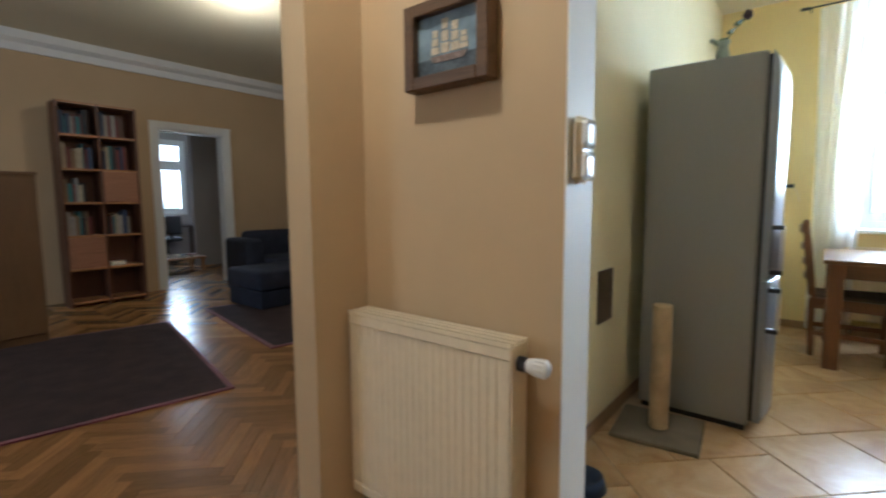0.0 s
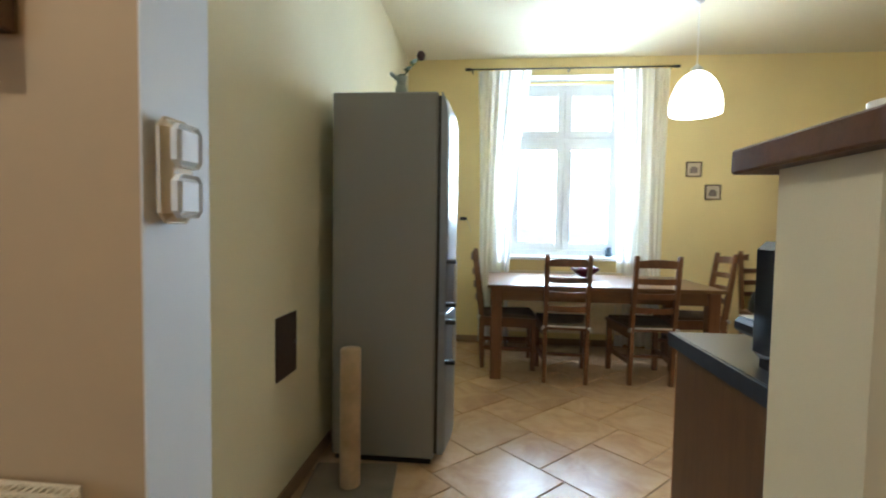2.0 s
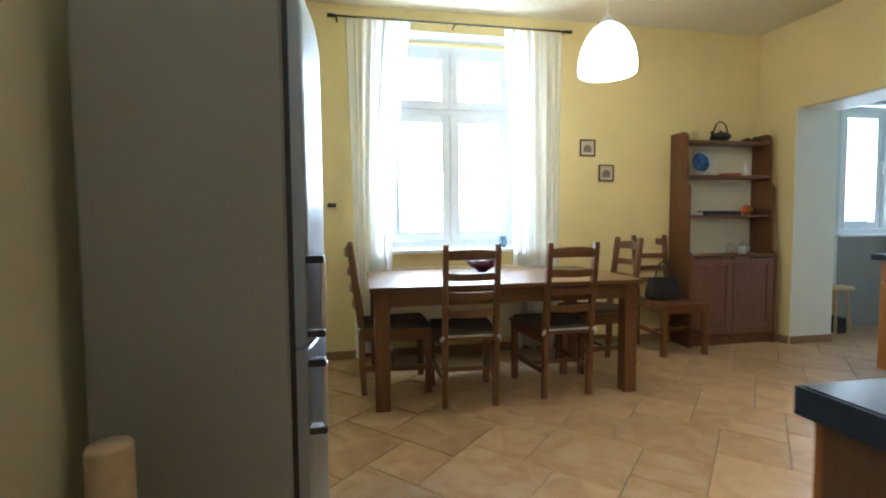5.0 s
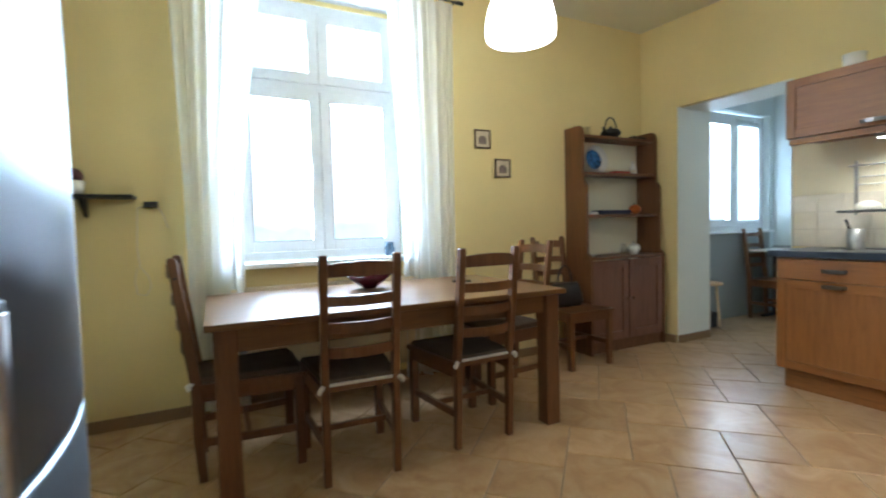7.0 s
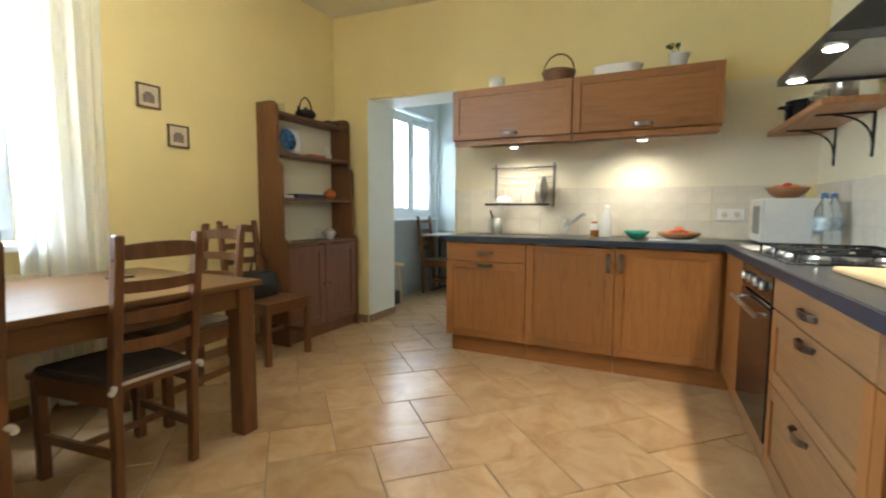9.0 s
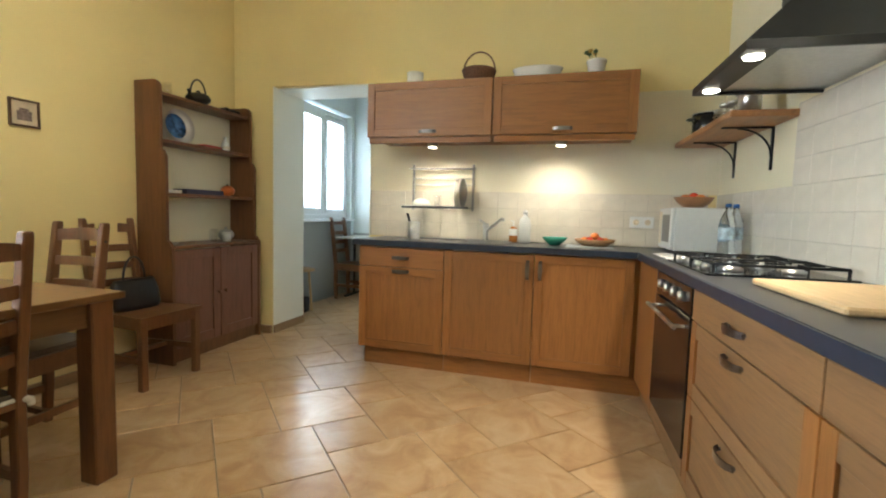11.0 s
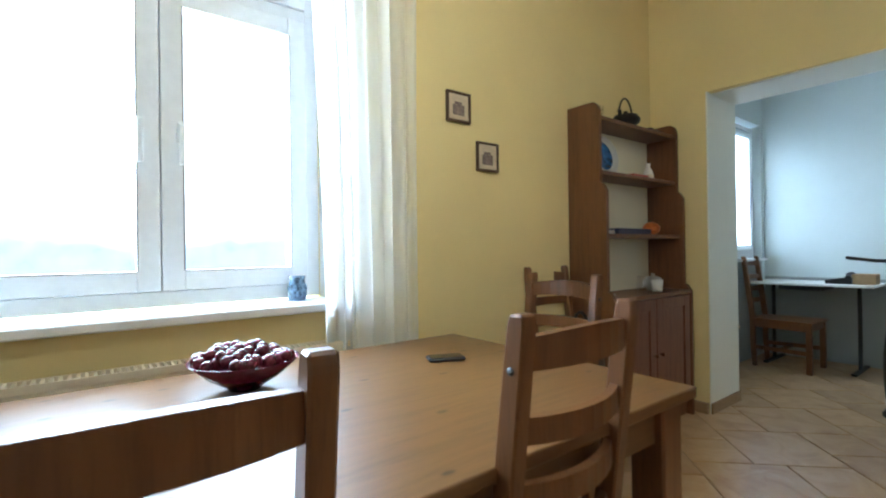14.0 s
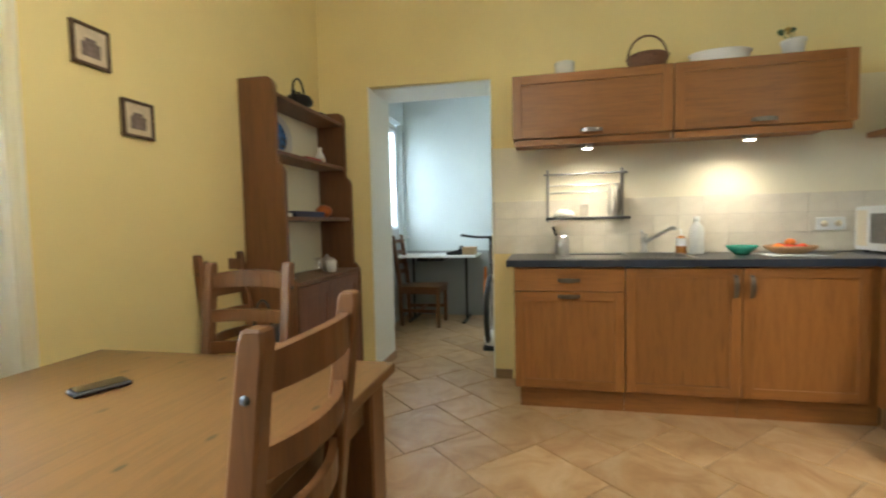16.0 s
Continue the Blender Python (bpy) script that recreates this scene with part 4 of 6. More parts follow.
# ---- windows, curtains ----
def window(name, label, x, y0, y1, z0, z1, transom=None, mullions=1, group=""):
    """Plastic casement window in the y-z plane at depth x: frame, sashes, panes."""
    w = thing(name, label, "window", kind="structure")
    f = 0.055
    part("window_frame", boxes((x, y0, z0, x + 0.07, y0 + f, z1), (x, y1 - f, z0, x + 0.07, y1, z1), (x, y0 + f, z0, x + 0.07, y1 - f, z0 + f), (x, y0 + f, z1 - f, x + 0.07, y1 - f, z1), bevel=0.003), PVC, w)
    cells = []
    step = (y1 - y0 - 2 * f) / (mullions + 1)
    levels = [(z0 + f, z1 - f)] if transom is None else [(z0 + f, transom - 0.025), (transom + 0.025, z1 - f)]
    if transom is not None:
        part("transom", boxes((x - 0.004, y0 + f, transom - 0.025, x + 0.07, y1 - f, transom + 0.025), bevel=0.003), PVC, w)
    for lo, hi in levels:
        for k in range(mullions + 1):
            cells.append((y0 + f + step * k, y0 + f + step * (k + 1), lo, hi))
    s = 0.075
    for a, b, lo, hi in cells:
        sash = part("sash", boxes((x - 0.015, a + 0.002, lo + 0.002, x + 0.05, a + s, hi - 0.002), (x - 0.015, b - s, lo + 0.002, x + 0.05, b - 0.002, hi - 0.002), (x - 0.015, a + s, lo + 0.002, x + 0.05, b - s, lo + s), (x - 0.015, a + s, hi - s, x + 0.05, b - s, hi - 0.002), bevel=0.003), PVC, w)
        pane = part("pane", boxes((x + 0.012, a + s - 0.003, lo + s - 0.003, x + 0.02, b - s + 0.003, hi - s + 0.003)), GLASS, sash)
        pane.visible_shadow = False
        if hi - lo > 0.8:
            part("gasket", boxes((x - 0.0165, a + s - 0.004, lo + s, x - 0.0145, a + s + 0.001, hi - s), (x - 0.0165, b - s - 0.001, lo + s, x - 0.0145, b - s + 0.004, hi - s), (x - 0.0165, a + s, lo + s - 0.004, x - 0.0145, b - s, lo + s + 0.001)), DARKSTEEL, sash)
    for k in range(1, mullions + 1):
        y = y0 + f + step * k
        part("mullion", boxes((x + 0.0505, y - 0.03, z0 + f, x + 0.0695, y + 0.03, z1 - f)), PVC, w)
    return w


w1 = window("window_1", "white plastic casement window with upper lights", 6.07, WY0 + 0.01, WY1 - 0.01, 0.925, 2.72, 2.135)
for y in (-0.255, -0.125):
    part("window_handle", boxes((6.035, y - 0.012, 1.52, 6.054, y + 0.012, 1.60), (6.02, y - 0.009, 1.44, 6.034, y + 0.009, 1.59), bevel=0.003), PVC, w1)
whole("trim_window_lining", boxes((WINDOW_X + 0.002, WY1 - 0.008, 0.91, 6.069, WY1 - 0.0005, WZ1), (WINDOW_X + 0.002, WY0 + 0.0005, 0.91, 6.069, WY0 + 0.008, WZ1), (WINDOW_X + 0.002, WY0 + 0.008, WZ1 - 0.008, 6.069, WY1 - 0.008, WZ1 - 0.0005)), WHITE, "white plastered window reveal", "trim", kind="structure")
whole("window_sill", boxes((WINDOW_X - 0.06, WY0 - 0.05, 0.885, 6.069, WY1 + 0.05, 0.918), bevel=0.005), PVC, "white plastic window sill", "window sill", kind="structure")
w2 = window("window_2", "white sunroom window with half-drawn blinds", 6.0, SY0 + 0.01, SY1 - 0.01, 0.99, 2.34)
for y in (-4.90,):
    part("window_handle", boxes((5.965, y - 0.012, 1.70, 5.984, y + 0.012, 1.76), (5.952, y - 0.009, 1.62, 5.964, y + 0.009, 1.75), bevel=0.003), PVC, w2)
whole("sill_sunroom", boxes((5.88, SY0 - 0.03, 0.965, 5.995, SY1 + 0.03, 0.99), bevel=0.004), PVC, "white sunroom window sill", "window sill", kind="structure")
blind = thing("window_blind", "white slatted blind hung before one sunroom sash", "blind")
part("headrail", boxes((5.955, -5.38, 2.27, 5.98, -4.92, 2.295)), PVC, blind)
for k in range(60):
    z = 2.26 - 0.02 * k
    b = part("slat", prism([(5.957, z - 0.005), (5.979, z + 0.005), (5.979, z + 0.0062), (5.957, z - 0.0038)], -5.375, -4.925, "y"), PVC, blind)
w3 = window("window_3", "white window of the far room", 0, 0, 0.9, 0, 1.6, 1.05, 0)
w3.matrix_basis = pose(5.0, 11.52, 0.95, 0, 0, 90)
w4 = window("window_4", "white living room window", 0, 0, 1.6, 0, 1.7, None, 1)
w4.matrix_basis = pose(-3.02, 5.6, 0.9, 0, 0, 180)


def curtain(label, y0, y1, pinch, seed):
    """Sheer gathered cloth hanging from the rod; pinch draws its inner edge in at half height."""
    bm = bmesh.new()
    rng = random.Random(seed)
    nu, nv = 120, 28
    ph = [rng.uniform(0, 6.28) for _ in range(5)]
    rows = []
    for j in range(nv + 1):
        v = j / nv
        z = 2.775 - v * 2.735
        row = []
        for i in range(nu + 1):
            u = i / nu
            k = math.sin(min(1.0, v / 0.75) * math.pi * 0.5)
            a, b = y0 + pinch[0] * k, y1 + pinch[1] * k
            y = a + (b - a) * u
            amp = 0.018 + 0.030 * v
            x = 5.765 + amp * (math.sin(u * 52 + ph[0] + 0.4 * v) * 0.45 + math.sin(u * 31 + ph[1] - 0.5 * v) * 0.6 + 0.12 * math.sin(u * 83 + ph[2]))
            y += 0.012 * math.sin(u * 44 + ph[3] + v) * (0.4 + v)
            if j == nv:
                z2 = z + 0.012 * math.sin(u * 20 + ph[4])
            else:
                z2 = z
            row.append(bm.verts.new((min(x, 5.86), y, z2)))
        rows.append(row)
    for a, b in zip(rows, rows[1:]):
        for i in range(nu):
            f = bm.faces.new((a[i], a[i + 1], b[i + 1], b[i]))
            f.smooth = True
    return whole("curtain", bm, CURTAIN, label, "curtain", group="sheer curtains")


curtain("sheer white curtain gathered beside the window", 0.19, 0.72, (0.19, -0.04), 3)
curtain("sheer white curtain hanging behind the table", -1.13, -0.60, (0.03, -0.07), 8)
rod = thing("curtain_rod", "thin black iron curtain rod with end caps", "curtain rod")
part("bar", tube(bmesh.new(), [(5.765, 0.80, 2.79), (5.765, -1.17, 2.79)], 0.008, 8), BLACK, rod)
for y in (0.80, -1.17):
    s = 1 if y > 0 else -1
    part("finial", tube(bmesh.new(), [(5.765, y - s * 0.01, 2.79), (5.765, y + s * 0.05, 2.79)], 0.014, 10), BLACK, rod)
for y in (0.78, -0.18, -1.15):
    part("bracket", boxes((5.765, y - 0.006, 2.782, WINDOW_X - 0.001, y + 0.006, 2.79)), BLACK, rod)

# convector under the window
RADTOP = 0.772
rad = thing("window_radiator", "low white panel radiator under the window sill", "radiator", pose(5.80, -0.16, 0))
part("panel", boxes((-0.045, -0.62, 0.15, 0.02, 0.62, RADTOP - 0.022), bevel=0.01), IVORY, rad)
bm = boxes((-0.048, -0.622, RADTOP - 0.0215, -0.040, 0.622, RADTOP), (0.022, -0.622, RADTOP - 0.0215, 0.030, 0.622, RADTOP))
for k in range(64):
    y = -0.615 + 1.23 * k / 63
    box(bm, -0.0395, y - 0.004, RADTOP - 0.012, 0.0215, y + 0.004, RADTOP - 0.001)
part("grille", bm, IVORY, rad, "slotted white top grille")
part("bracket", boxes((0.021, -0.3, 0.3, 0.068, 0.3, 0.34)), IVORY, rad)


# ---- wall things ----
def small_picture(y, z):
    p = thing("framed_print", "small framed engraving on aged paper", "picture", pose(WINDOW_X - 0.003, y, z), "small framed prints")
    h = 0.074
    part("frame", boxes((-0.018, -h, -h, 0, -h + 0.011, h), (-0.018, h - 0.011, -h, 0, h, h), (-0.018, -h + 0.011, -h, 0, h - 0.011, -h + 0.011), (-0.018, -h + 0.011, h - 0.011, 0, h - 0.011, h), bevel=0.002), PRINTFRAME, p)
    part("print", boxes((-0.009, -h + 0.011, -h + 0.011, -0.002, h - 0.011, h - 0.011)), PAPER, p, "yellowed paper print")
    part("image", boxes((-0.0105, -0.036, -0.04, -0.0095, 0.036, 0.012)), INK, p)
    part("image", boxes((-0.0105, -0.022, 0.013, -0.0095, 0.024, 0.026)), INK, p)


PRINTFRAME = plain("brown_print_frame", (0.085, 0.045, 0.022), 0.4, 0, 0.3, 60)
FRAMEDARK = plain("dark_frame_wood", (0.05, 0.028, 0.02), 0.35, 0, 0.3, 60)
PAPER = plain("aged_paper", (0.62, 0.52, 0.36), 0.8, 0, 0.1, 30)
INK = plain("engraving_ink", (0.20, 0.15, 0.13), 0.8, 0, 0.4, 60)
small_picture(-1.425, 1.815)
small_picture(-1.613, 1.59)


hatch = thing("vent_hatch", "dark brown metal flue hatch in the wall", "hatch", pose(2.825, FRIDGE_Y - 0.001, 0.555))
part("plate", boxes((0.0, -0.006, 0.0, 0.20, 0.0, 0.27), bevel=0.002), FRAMEDARK, hatch)
part("latch", lathe([(0.008, 0), (0.006, 0.008), (0, 0.009)], 10), DARKSTEEL, hatch).matrix_basis = pose(0.178, -0.006, 0.135, 90, 0, 0)

sw = thing("light_switch", "double ivory light switch with a wooden back box", "light switch", pose(1.725, 1.10, 1.293))
part("backplate", boxes((-0.04, -0.026, -0.082, 0.036, 0.0, 0.082), bevel=0.016), SWITCH, sw)
for z in (0.039, -0.039):
    part("rocker", boxes((-0.031, -0.038, z - 0.034, 0.031, -0.0265, z + 0.034), bevel=0.011), PLASTIC, sw, "glossy white rocker")

socket = thing("wall_socket", "double white power socket on the tiles", "socket", pose(2.50, KITCHEN_Y + 0.009, 1.085))
part("plate", boxes((-0.08, 0, -0.04, 0.08, 0.012, 0.04), bevel=0.004), PLASTIC, socket)
for x in (-0.038, 0.038):
    part("outlet", lathe([(0.02, 0.0), (0.02, 0.002), (0.0, 0.002)], 16, (0, 0, 0)), SWITCH, socket).matrix_basis = pose(x, 0.012, 0, -90, 0, 0)

# radiator in the hall
rad = thing("hall_radiator", "ivory steel panel radiator with a ribbed front", "radiator", pose(1.612, 1.502, 0.0) @ Matrix.Diagonal((0.82, 0.98, 1.035, 1)))
bm = bmesh.new()
n = 21
poly = []
for k in range(n):
    y0 = -0.285 + 0.57 * k / n
    w = 0.57 / n
    poly += [(-0.047, y0), (-0.047, y0 + w * 0.35), (-0.0505, y0 + w * 0.55), (-0.0505, y0 + w * 0.8)]
poly = [(-0.05, -0.315)] + [(-0.05, -0.29)] + poly + [(-0.05, 0.29), (-0.05, 0.315), (-0.035, 0.315), (-0.035, -0.315)]
prism(poly, 0.215, 0.745, "z", bm)
part("front_panel", bm, IVORY, rad, "vertically ribbed front sheet")
for z0, z1 in ((0.18, 0.214), (0.746, 0.778)):
    part("front_band", boxes((-0.053, -0.317, z0, -0.034, 0.317, z1), bevel=0.003), IVORY, rad)
part("side_cover", boxes((-0.05, -0.319, 0.19, 0.045, -0.311, 0.779)), IVORY, rad)
part("side_cover", boxes((-0.05, 0.311, 0.19, 0.045, 0.319, 0.779)), IVORY, rad)
part("back_panel", boxes((0.03, -0.31, 0.18, 0.045, 0.31, 0.775)), IVORY, rad)
bm = bmesh.new()
for x0 in (-0.055, -0.022, 0.010, 0.041):
    box(bm, x0, -0.318, 0.779, x0 + 0.006, 0.318, 0.789)
for k in range(52):
    y = -0.312 + 0.624 * k / 51
    box(bm, -0.049, y - 0.0022, 0.780, 0.041, y + 0.0022, 0.786)
part("top_grille", bm, IVORY, rad, "slotted top grille")
part("bracket", boxes((0.046, -0.2, 0.3, 0.069, 0.2, 0.33)), IVORY, rad)
v = part("valve", tube(bmesh.new(), [(-0.01, -0.32, 0.735), (-0.01, -0.345, 0.735)], 0.019, 14), BLACK, rad)
prof = [(0.0, 0.0), (0.017, 0.0), (0.018, 0.012), (0.021, 0.02), (0.021, 0.056), (0.018, 0.063), (0.0, 0.065)]
kn = part("thermostat", lathe(prof, 24), PLASTIC, v, "white ribbed thermostat knob")
kn.matrix_basis = pose(-0.01, -0.34, 0.735, 90, 0, 0)
bm = bmesh.new()
for k in range(12):
    a = k / 12 * 2 * math.pi
    box(bm, -0.002 + 0.0213 * math.cos(a), -0.002 + 0.0213 * math.sin(a), 0.030, 0.002 + 0.0213 * math.cos(a), 0.002 + 0.0213 * math.sin(a), 0.057)
part("rib", bm, PLASTIC, v).matrix_basis = pose(-0.01, -0.34, 0.735, 90, 0, 0)

# painting above the radiator
pa = thing("ship_painting", "small sailing ship painting in a deep brown frame", "painting", pose(1.669, 1.44, 1.607))
FRAMEBROWN = wood("brown_frame", (0.115, 0.062, 0.028), 0.5, "y", 0.3)
ho, vo, wi = 0.146, 0.118, 0.036
part("frame", boxes((-0.055, -ho, -vo, 0, -ho + wi, vo), (-0.055, ho - wi, -vo, 0, ho, vo), (-0.055, -ho + wi, -vo, 0, ho - wi, -vo + wi), (-0.055, -ho + wi, vo - wi, 0, ho - wi, vo), bevel=0.003), FRAMEBROWN, pa)
part("sky", boxes((-0.03, -ho + wi, -0.035, -0.02, ho - wi, vo - wi)), plain("painted_sky", (0.20, 0.27, 0.32), 0.5, 0, 0.4, 14), pa)
part("sea", boxes((-0.03, -ho + wi, -vo + wi, -0.02, ho - wi, -0.035)), plain("painted_sea", (0.06, 0.075, 0.085), 0.5, 0, 0.5, 50), pa)
SAIL = plain("painted_sail", (0.52, 0.44, 0.32), 0.6, 0, 0.25, 60)
for k, (y, h) in enumerate(((0.045, 0.05), (0.01, 0.07), (-0.025, 0.06), (-0.055, 0.035))):
    for j in range(3):
        z = -0.025 + j * h / 2.2
        part("sail", boxes((-0.0322, y - 0.014 + 0.002 * j, z, -0.0302, y + 0.014 - 0.002 * j, z + h / 2.6)), SAIL, pa)
part("hull", prism([(0.065, -0.03), (-0.07, -0.03), (-0.055, -0.048), (0.05, -0.048)], -0.0322, -0.0302, "x"), INK, pa)
part("inner_trim", boxes((-0.036, -ho + wi, -vo + wi - 0.001, -0.0305, ho - wi, -vo + wi + 0.004)), CERAMIC, pa)

# ledge on the low partition
whole("ledge_board", boxes((1.585, -0.748, 1.313, 1.905, 0.165, 1.356), bevel=0.004), CAPWOOD, "thick dark wooden ledge on the low partition", "ledge")
cup = thing("tealight_cup", "small white cup on the wooden ledge", "cup", pose(1.75, 0.02, 1.356))
part("cup", lathe([(0.0, 0.0), (0.03, 0.0), (0.034, 0.045), (0.031, 0.045), (0.027, 0.006), (0, 0.006)], 20), CERAMIC, cup)
cm = thing("coffee_machine", "black espresso machine with a steel drip tray", "coffee machine", pose(2.06, -0.155, 0.912))
part("body", boxes((-0.16, -0.15, 0.02, 0.06, 0.16, 0.28), bevel=0.018), BLACKGLOSS, cm)
part("foot", boxes((-0.14, -0.13, 0.0, 0.05, 0.14, 0.019)), BLACK, cm)
tr = part("drip_tray", boxes((0.061, -0.13, 0.055, 0.17, 0.14, 0.092), bevel=0.01), BLACK, cm)
part("tray_grid", boxes((0.07, -0.12, 0.0925, 0.16, 0.13, 0.097), bevel=0.001), STEEL, tr)

# skirting
whole("baseboard", boxes((WINDOW_X - 0.012, -3.227, 0, WINDOW_X - 0.001, FRIDGE_Y - 0.013, 0.07), (1.861, FRIDGE_Y - 0.012, 0, WINDOW_X - 0.013, FRIDGE_Y - 0.001, 0.07), (5.501, -3.263, 0, WINDOW_X - 0.013, -3.233, 0.07), (4.475, KITCHEN_Y + 0.001, 0, 4.599, KITCHEN_Y + 0.012, 0.07), (5.478, KITCHEN_Y - 0.38, 0, 5.491, -3.262, 0.07), bevel=0.002), SKIRT, "tan tile skirting along the kitchen walls", "baseboard", kind="structure")

# dish rack on the wall
rack = thing("dish_rack", "black wall-mounted steel dish rack with plates", "dish rack", pose(3.97, KITCHEN_Y + 0.001, 0))
for x in (-0.245, 0.245):
    part("upright", boxes((x - 0.008, 0.0, 1.13, x + 0.008, 0.02, 1.49), bevel=0.003), DARKSTEEL, rack)
bm = tube(bmesh.new(), [(-0.27, 0.05, 1.455), (0.27, 0.05, 1.455)], 0.007, 8)
for x in (-0.245, 0.245):
    tube(bm, [(x, 0.01, 1.455), (x, 0.05, 1.455)], 0.006, 6)
part("rail", bm, DARKSTEEL, rack)
for z in (1.38, 1.33):
    part("rail", tube(bmesh.new(), [(-0.245, 0.02, z), (0.245, 0.02, z)], 0.004, 6), STEEL, rack)
bm = bmesh.new()
for y in (0.02, 0.06, 0.10, 0.14, 0.18, 0.22):
    tube(bm, [(-0.25, y, 1.15), (0.25, y, 1.15)], 0.003, 6)
for x in (-0.25, 0.25):
    tube(bm, [(x, 0.02, 1.15), (x, 0.22, 1.15)], 0.004, 6)
part("basket", bm, DARKSTEEL, rack)
part("basket_front", tube(bmesh.new(), [(-0.26, 0.225, 1.152), (0.26, 0.225, 1.152)], 0.009, 8), BLACK, rack)


def plate(name, label, r, m, material, group=""):
    return whole(name, lathe([(0, 0), (r * 0.55, 0), (r, 0.018), (r, 0.021), (r * 0.55, 0.004), (0, 0.004)], 28), material, label, "plate", m, group)


for k in range(2):
    plate("dinner_plate", "white dinner plate standing in the dish rack", 0.105, pose(3.80 - 0.03 * k, KITCHEN_Y + 0.13, 1.262, 90, 0, 90), CERAMIC, "plates in the rack")
plate("pot_cover", "steel pot lid standing in the dish rack", 0.11, pose(3.755, KITCHEN_Y + 0.13, 1.267, 90, 0, 90), DARKSTEEL)
whole("white_bowl", lathe([(0, 0.065), (0.03, 0.063), (0.06, 0.045), (0.078, 0.0), (0.074, 0.0), (0.055, 0.04), (0, 0.058)], 24), CERAMIC, "white bowl upside down in the dish rack", "bowl", pose(4.11, KITCHEN_Y + 0.12, 1.154))
whole("drinking_glass", lathe([(0, 0.0), (0.03, 0.0), (0.036, 0.09), (0.033, 0.09), (0.028, 0.004), (0, 0.004)], 20), CLEAR, "clear drinking glass in the dish rack", "glass", pose(3.98, KITCHEN_Y + 0.12, 1.154))

# things along the sink wall
holder = thing("utensil_holder", "steel utensil holder with a dark handle in it", "utensil holder", pose(4.13, -3.12, 0.911))
part("cup", lathe([(0, 0), (0.045, 0), (0.045, 0.13), (0.042, 0.13), (0.042, 0.004), (0, 0.004)], 24), STEEL, holder)
whole("bottle_brush", tube(bmesh.new(), [(0.01, 0.0, 0.006), (0.035, 0.0, 0.13), (0.055, 0.0, 0.19)], 0.009, 8), BLACK, "black dish brush standing in the steel holder", "brush", pose(4.13, -3.12, 0.911))
SOAPG = plain("white_bottle", (0.70, 0.70, 0.66), 0.3, 0, 0.05)
AMBER = plain("amber_soap", (0.55, 0.22, 0.05), 0.2, 0, 0.1)
GREENC = plain("green_cap", (0.05, 0.22, 0.08), 0.4)
b = thing("detergent_bottle", "tall white detergent bottle beside the tap", "bottle", pose(3.30, -3.20, 0.911))
part("bottle", lathe([(0, 0), (0.04, 0), (0.043, 0.01), (0.043, 0.14), (0.035, 0.175), (0.016, 0.195), (0.016, 0.205), (0, 0.206)], 20, (0, 0, 0), 1.0, 0.7), SOAPG, b)
part("cap", lathe([(0.018, 0.206), (0.017, 0.235), (0.0, 0.238)], 14), PLASTIC, b)
b = thing("soap_bottle", "small amber hand soap bottle with a pump", "bottle", pose(3.385, -3.22, 0.911))
part("bottle", lathe([(0, 0), (0.03, 0), (0.031, 0.06), (0.03, 0.10), (0.012, 0.115), (0, 0.116)], 18, (0, 0, 0), 1.0, 0.75), AMBER, b)
part("label", lathe([(0.0316, 0.05), (0.0316, 0.10)], 18, (0, 0, 0), 1.0, 0.75, False), PLASTIC, b)
part("pump", tube(bmesh.new(), [(0, 0, 0.115), (0, 0, 0.155), (0.02, 0.01, 0.157)], 0.006, 8), PLASTIC, b)
TURQ = plain("turquoise_glaze", (0.04, 0.30, 0.20), 0.15, 0, 0.2)
whole("green_bowl", lathe([(0, 0.0), (0.035, 0.0), (0.07, 0.03), (0.088, 0.055), (0.084, 0.056), (0.065, 0.033), (0.03, 0.006), (0, 0.006)], 24), TURQ, "small turquoise glazed bowl on the worktop", "bowl", pose(3.08, -3.10, 0.911))
STRAW = plain("straw_basket", (0.40, 0.22, 0.10), 0.7, 0, 0.4, 150, 0.8)
whole("fruit_basket", lathe([(0, 0.0), (0.08, 0.0), (0.125, 0.028), (0.135, 0.045), (0.13, 0.046), (0.115, 0.03), (0.07, 0.006), (0, 0.006)], 28), STRAW, "shallow wicker basket of tomatoes", "basket", pose(2.815, -3.12, 0.917))
TOMATO = plain("tomato_skin", (0.62, 0.06, 0.025), 0.2, 0, 0.2)
ORANGE = plain("orange_skin", (0.75, 0.22, 0.03), 0.4, 0, 0.15)
rng = random.Random(4)
for k in range(7):
    a = k / 6 * 6.28
    r = 0.065 if k < 6 else 0
    whole("tomato", sphere(bmesh.new(), (0, 0, 0), 0.03, 1, 1, 0.85), TOMATO if k % 3 else ORANGE, "ripe red tomato in the wicker basket" if k % 3 else "orange tomato in the wicker basket", "tomato", pose(2.815 + r * math.cos(a), -3.12 + r * math.sin(a), 0.951 + (0.028 if k == 6 else 0)), "tomatoes")
CLOTHB = fabric("pale_blue_cloth", (0.50, 0.56, 0.56))
whole("kitchen_cloth", boxes((2.70, -3.18, 0.9115, 3.0, -2.92, 0.916), bevel=0.002), CLOTHB, "pale blue folded kitchen cloth under the basket", "cloth")

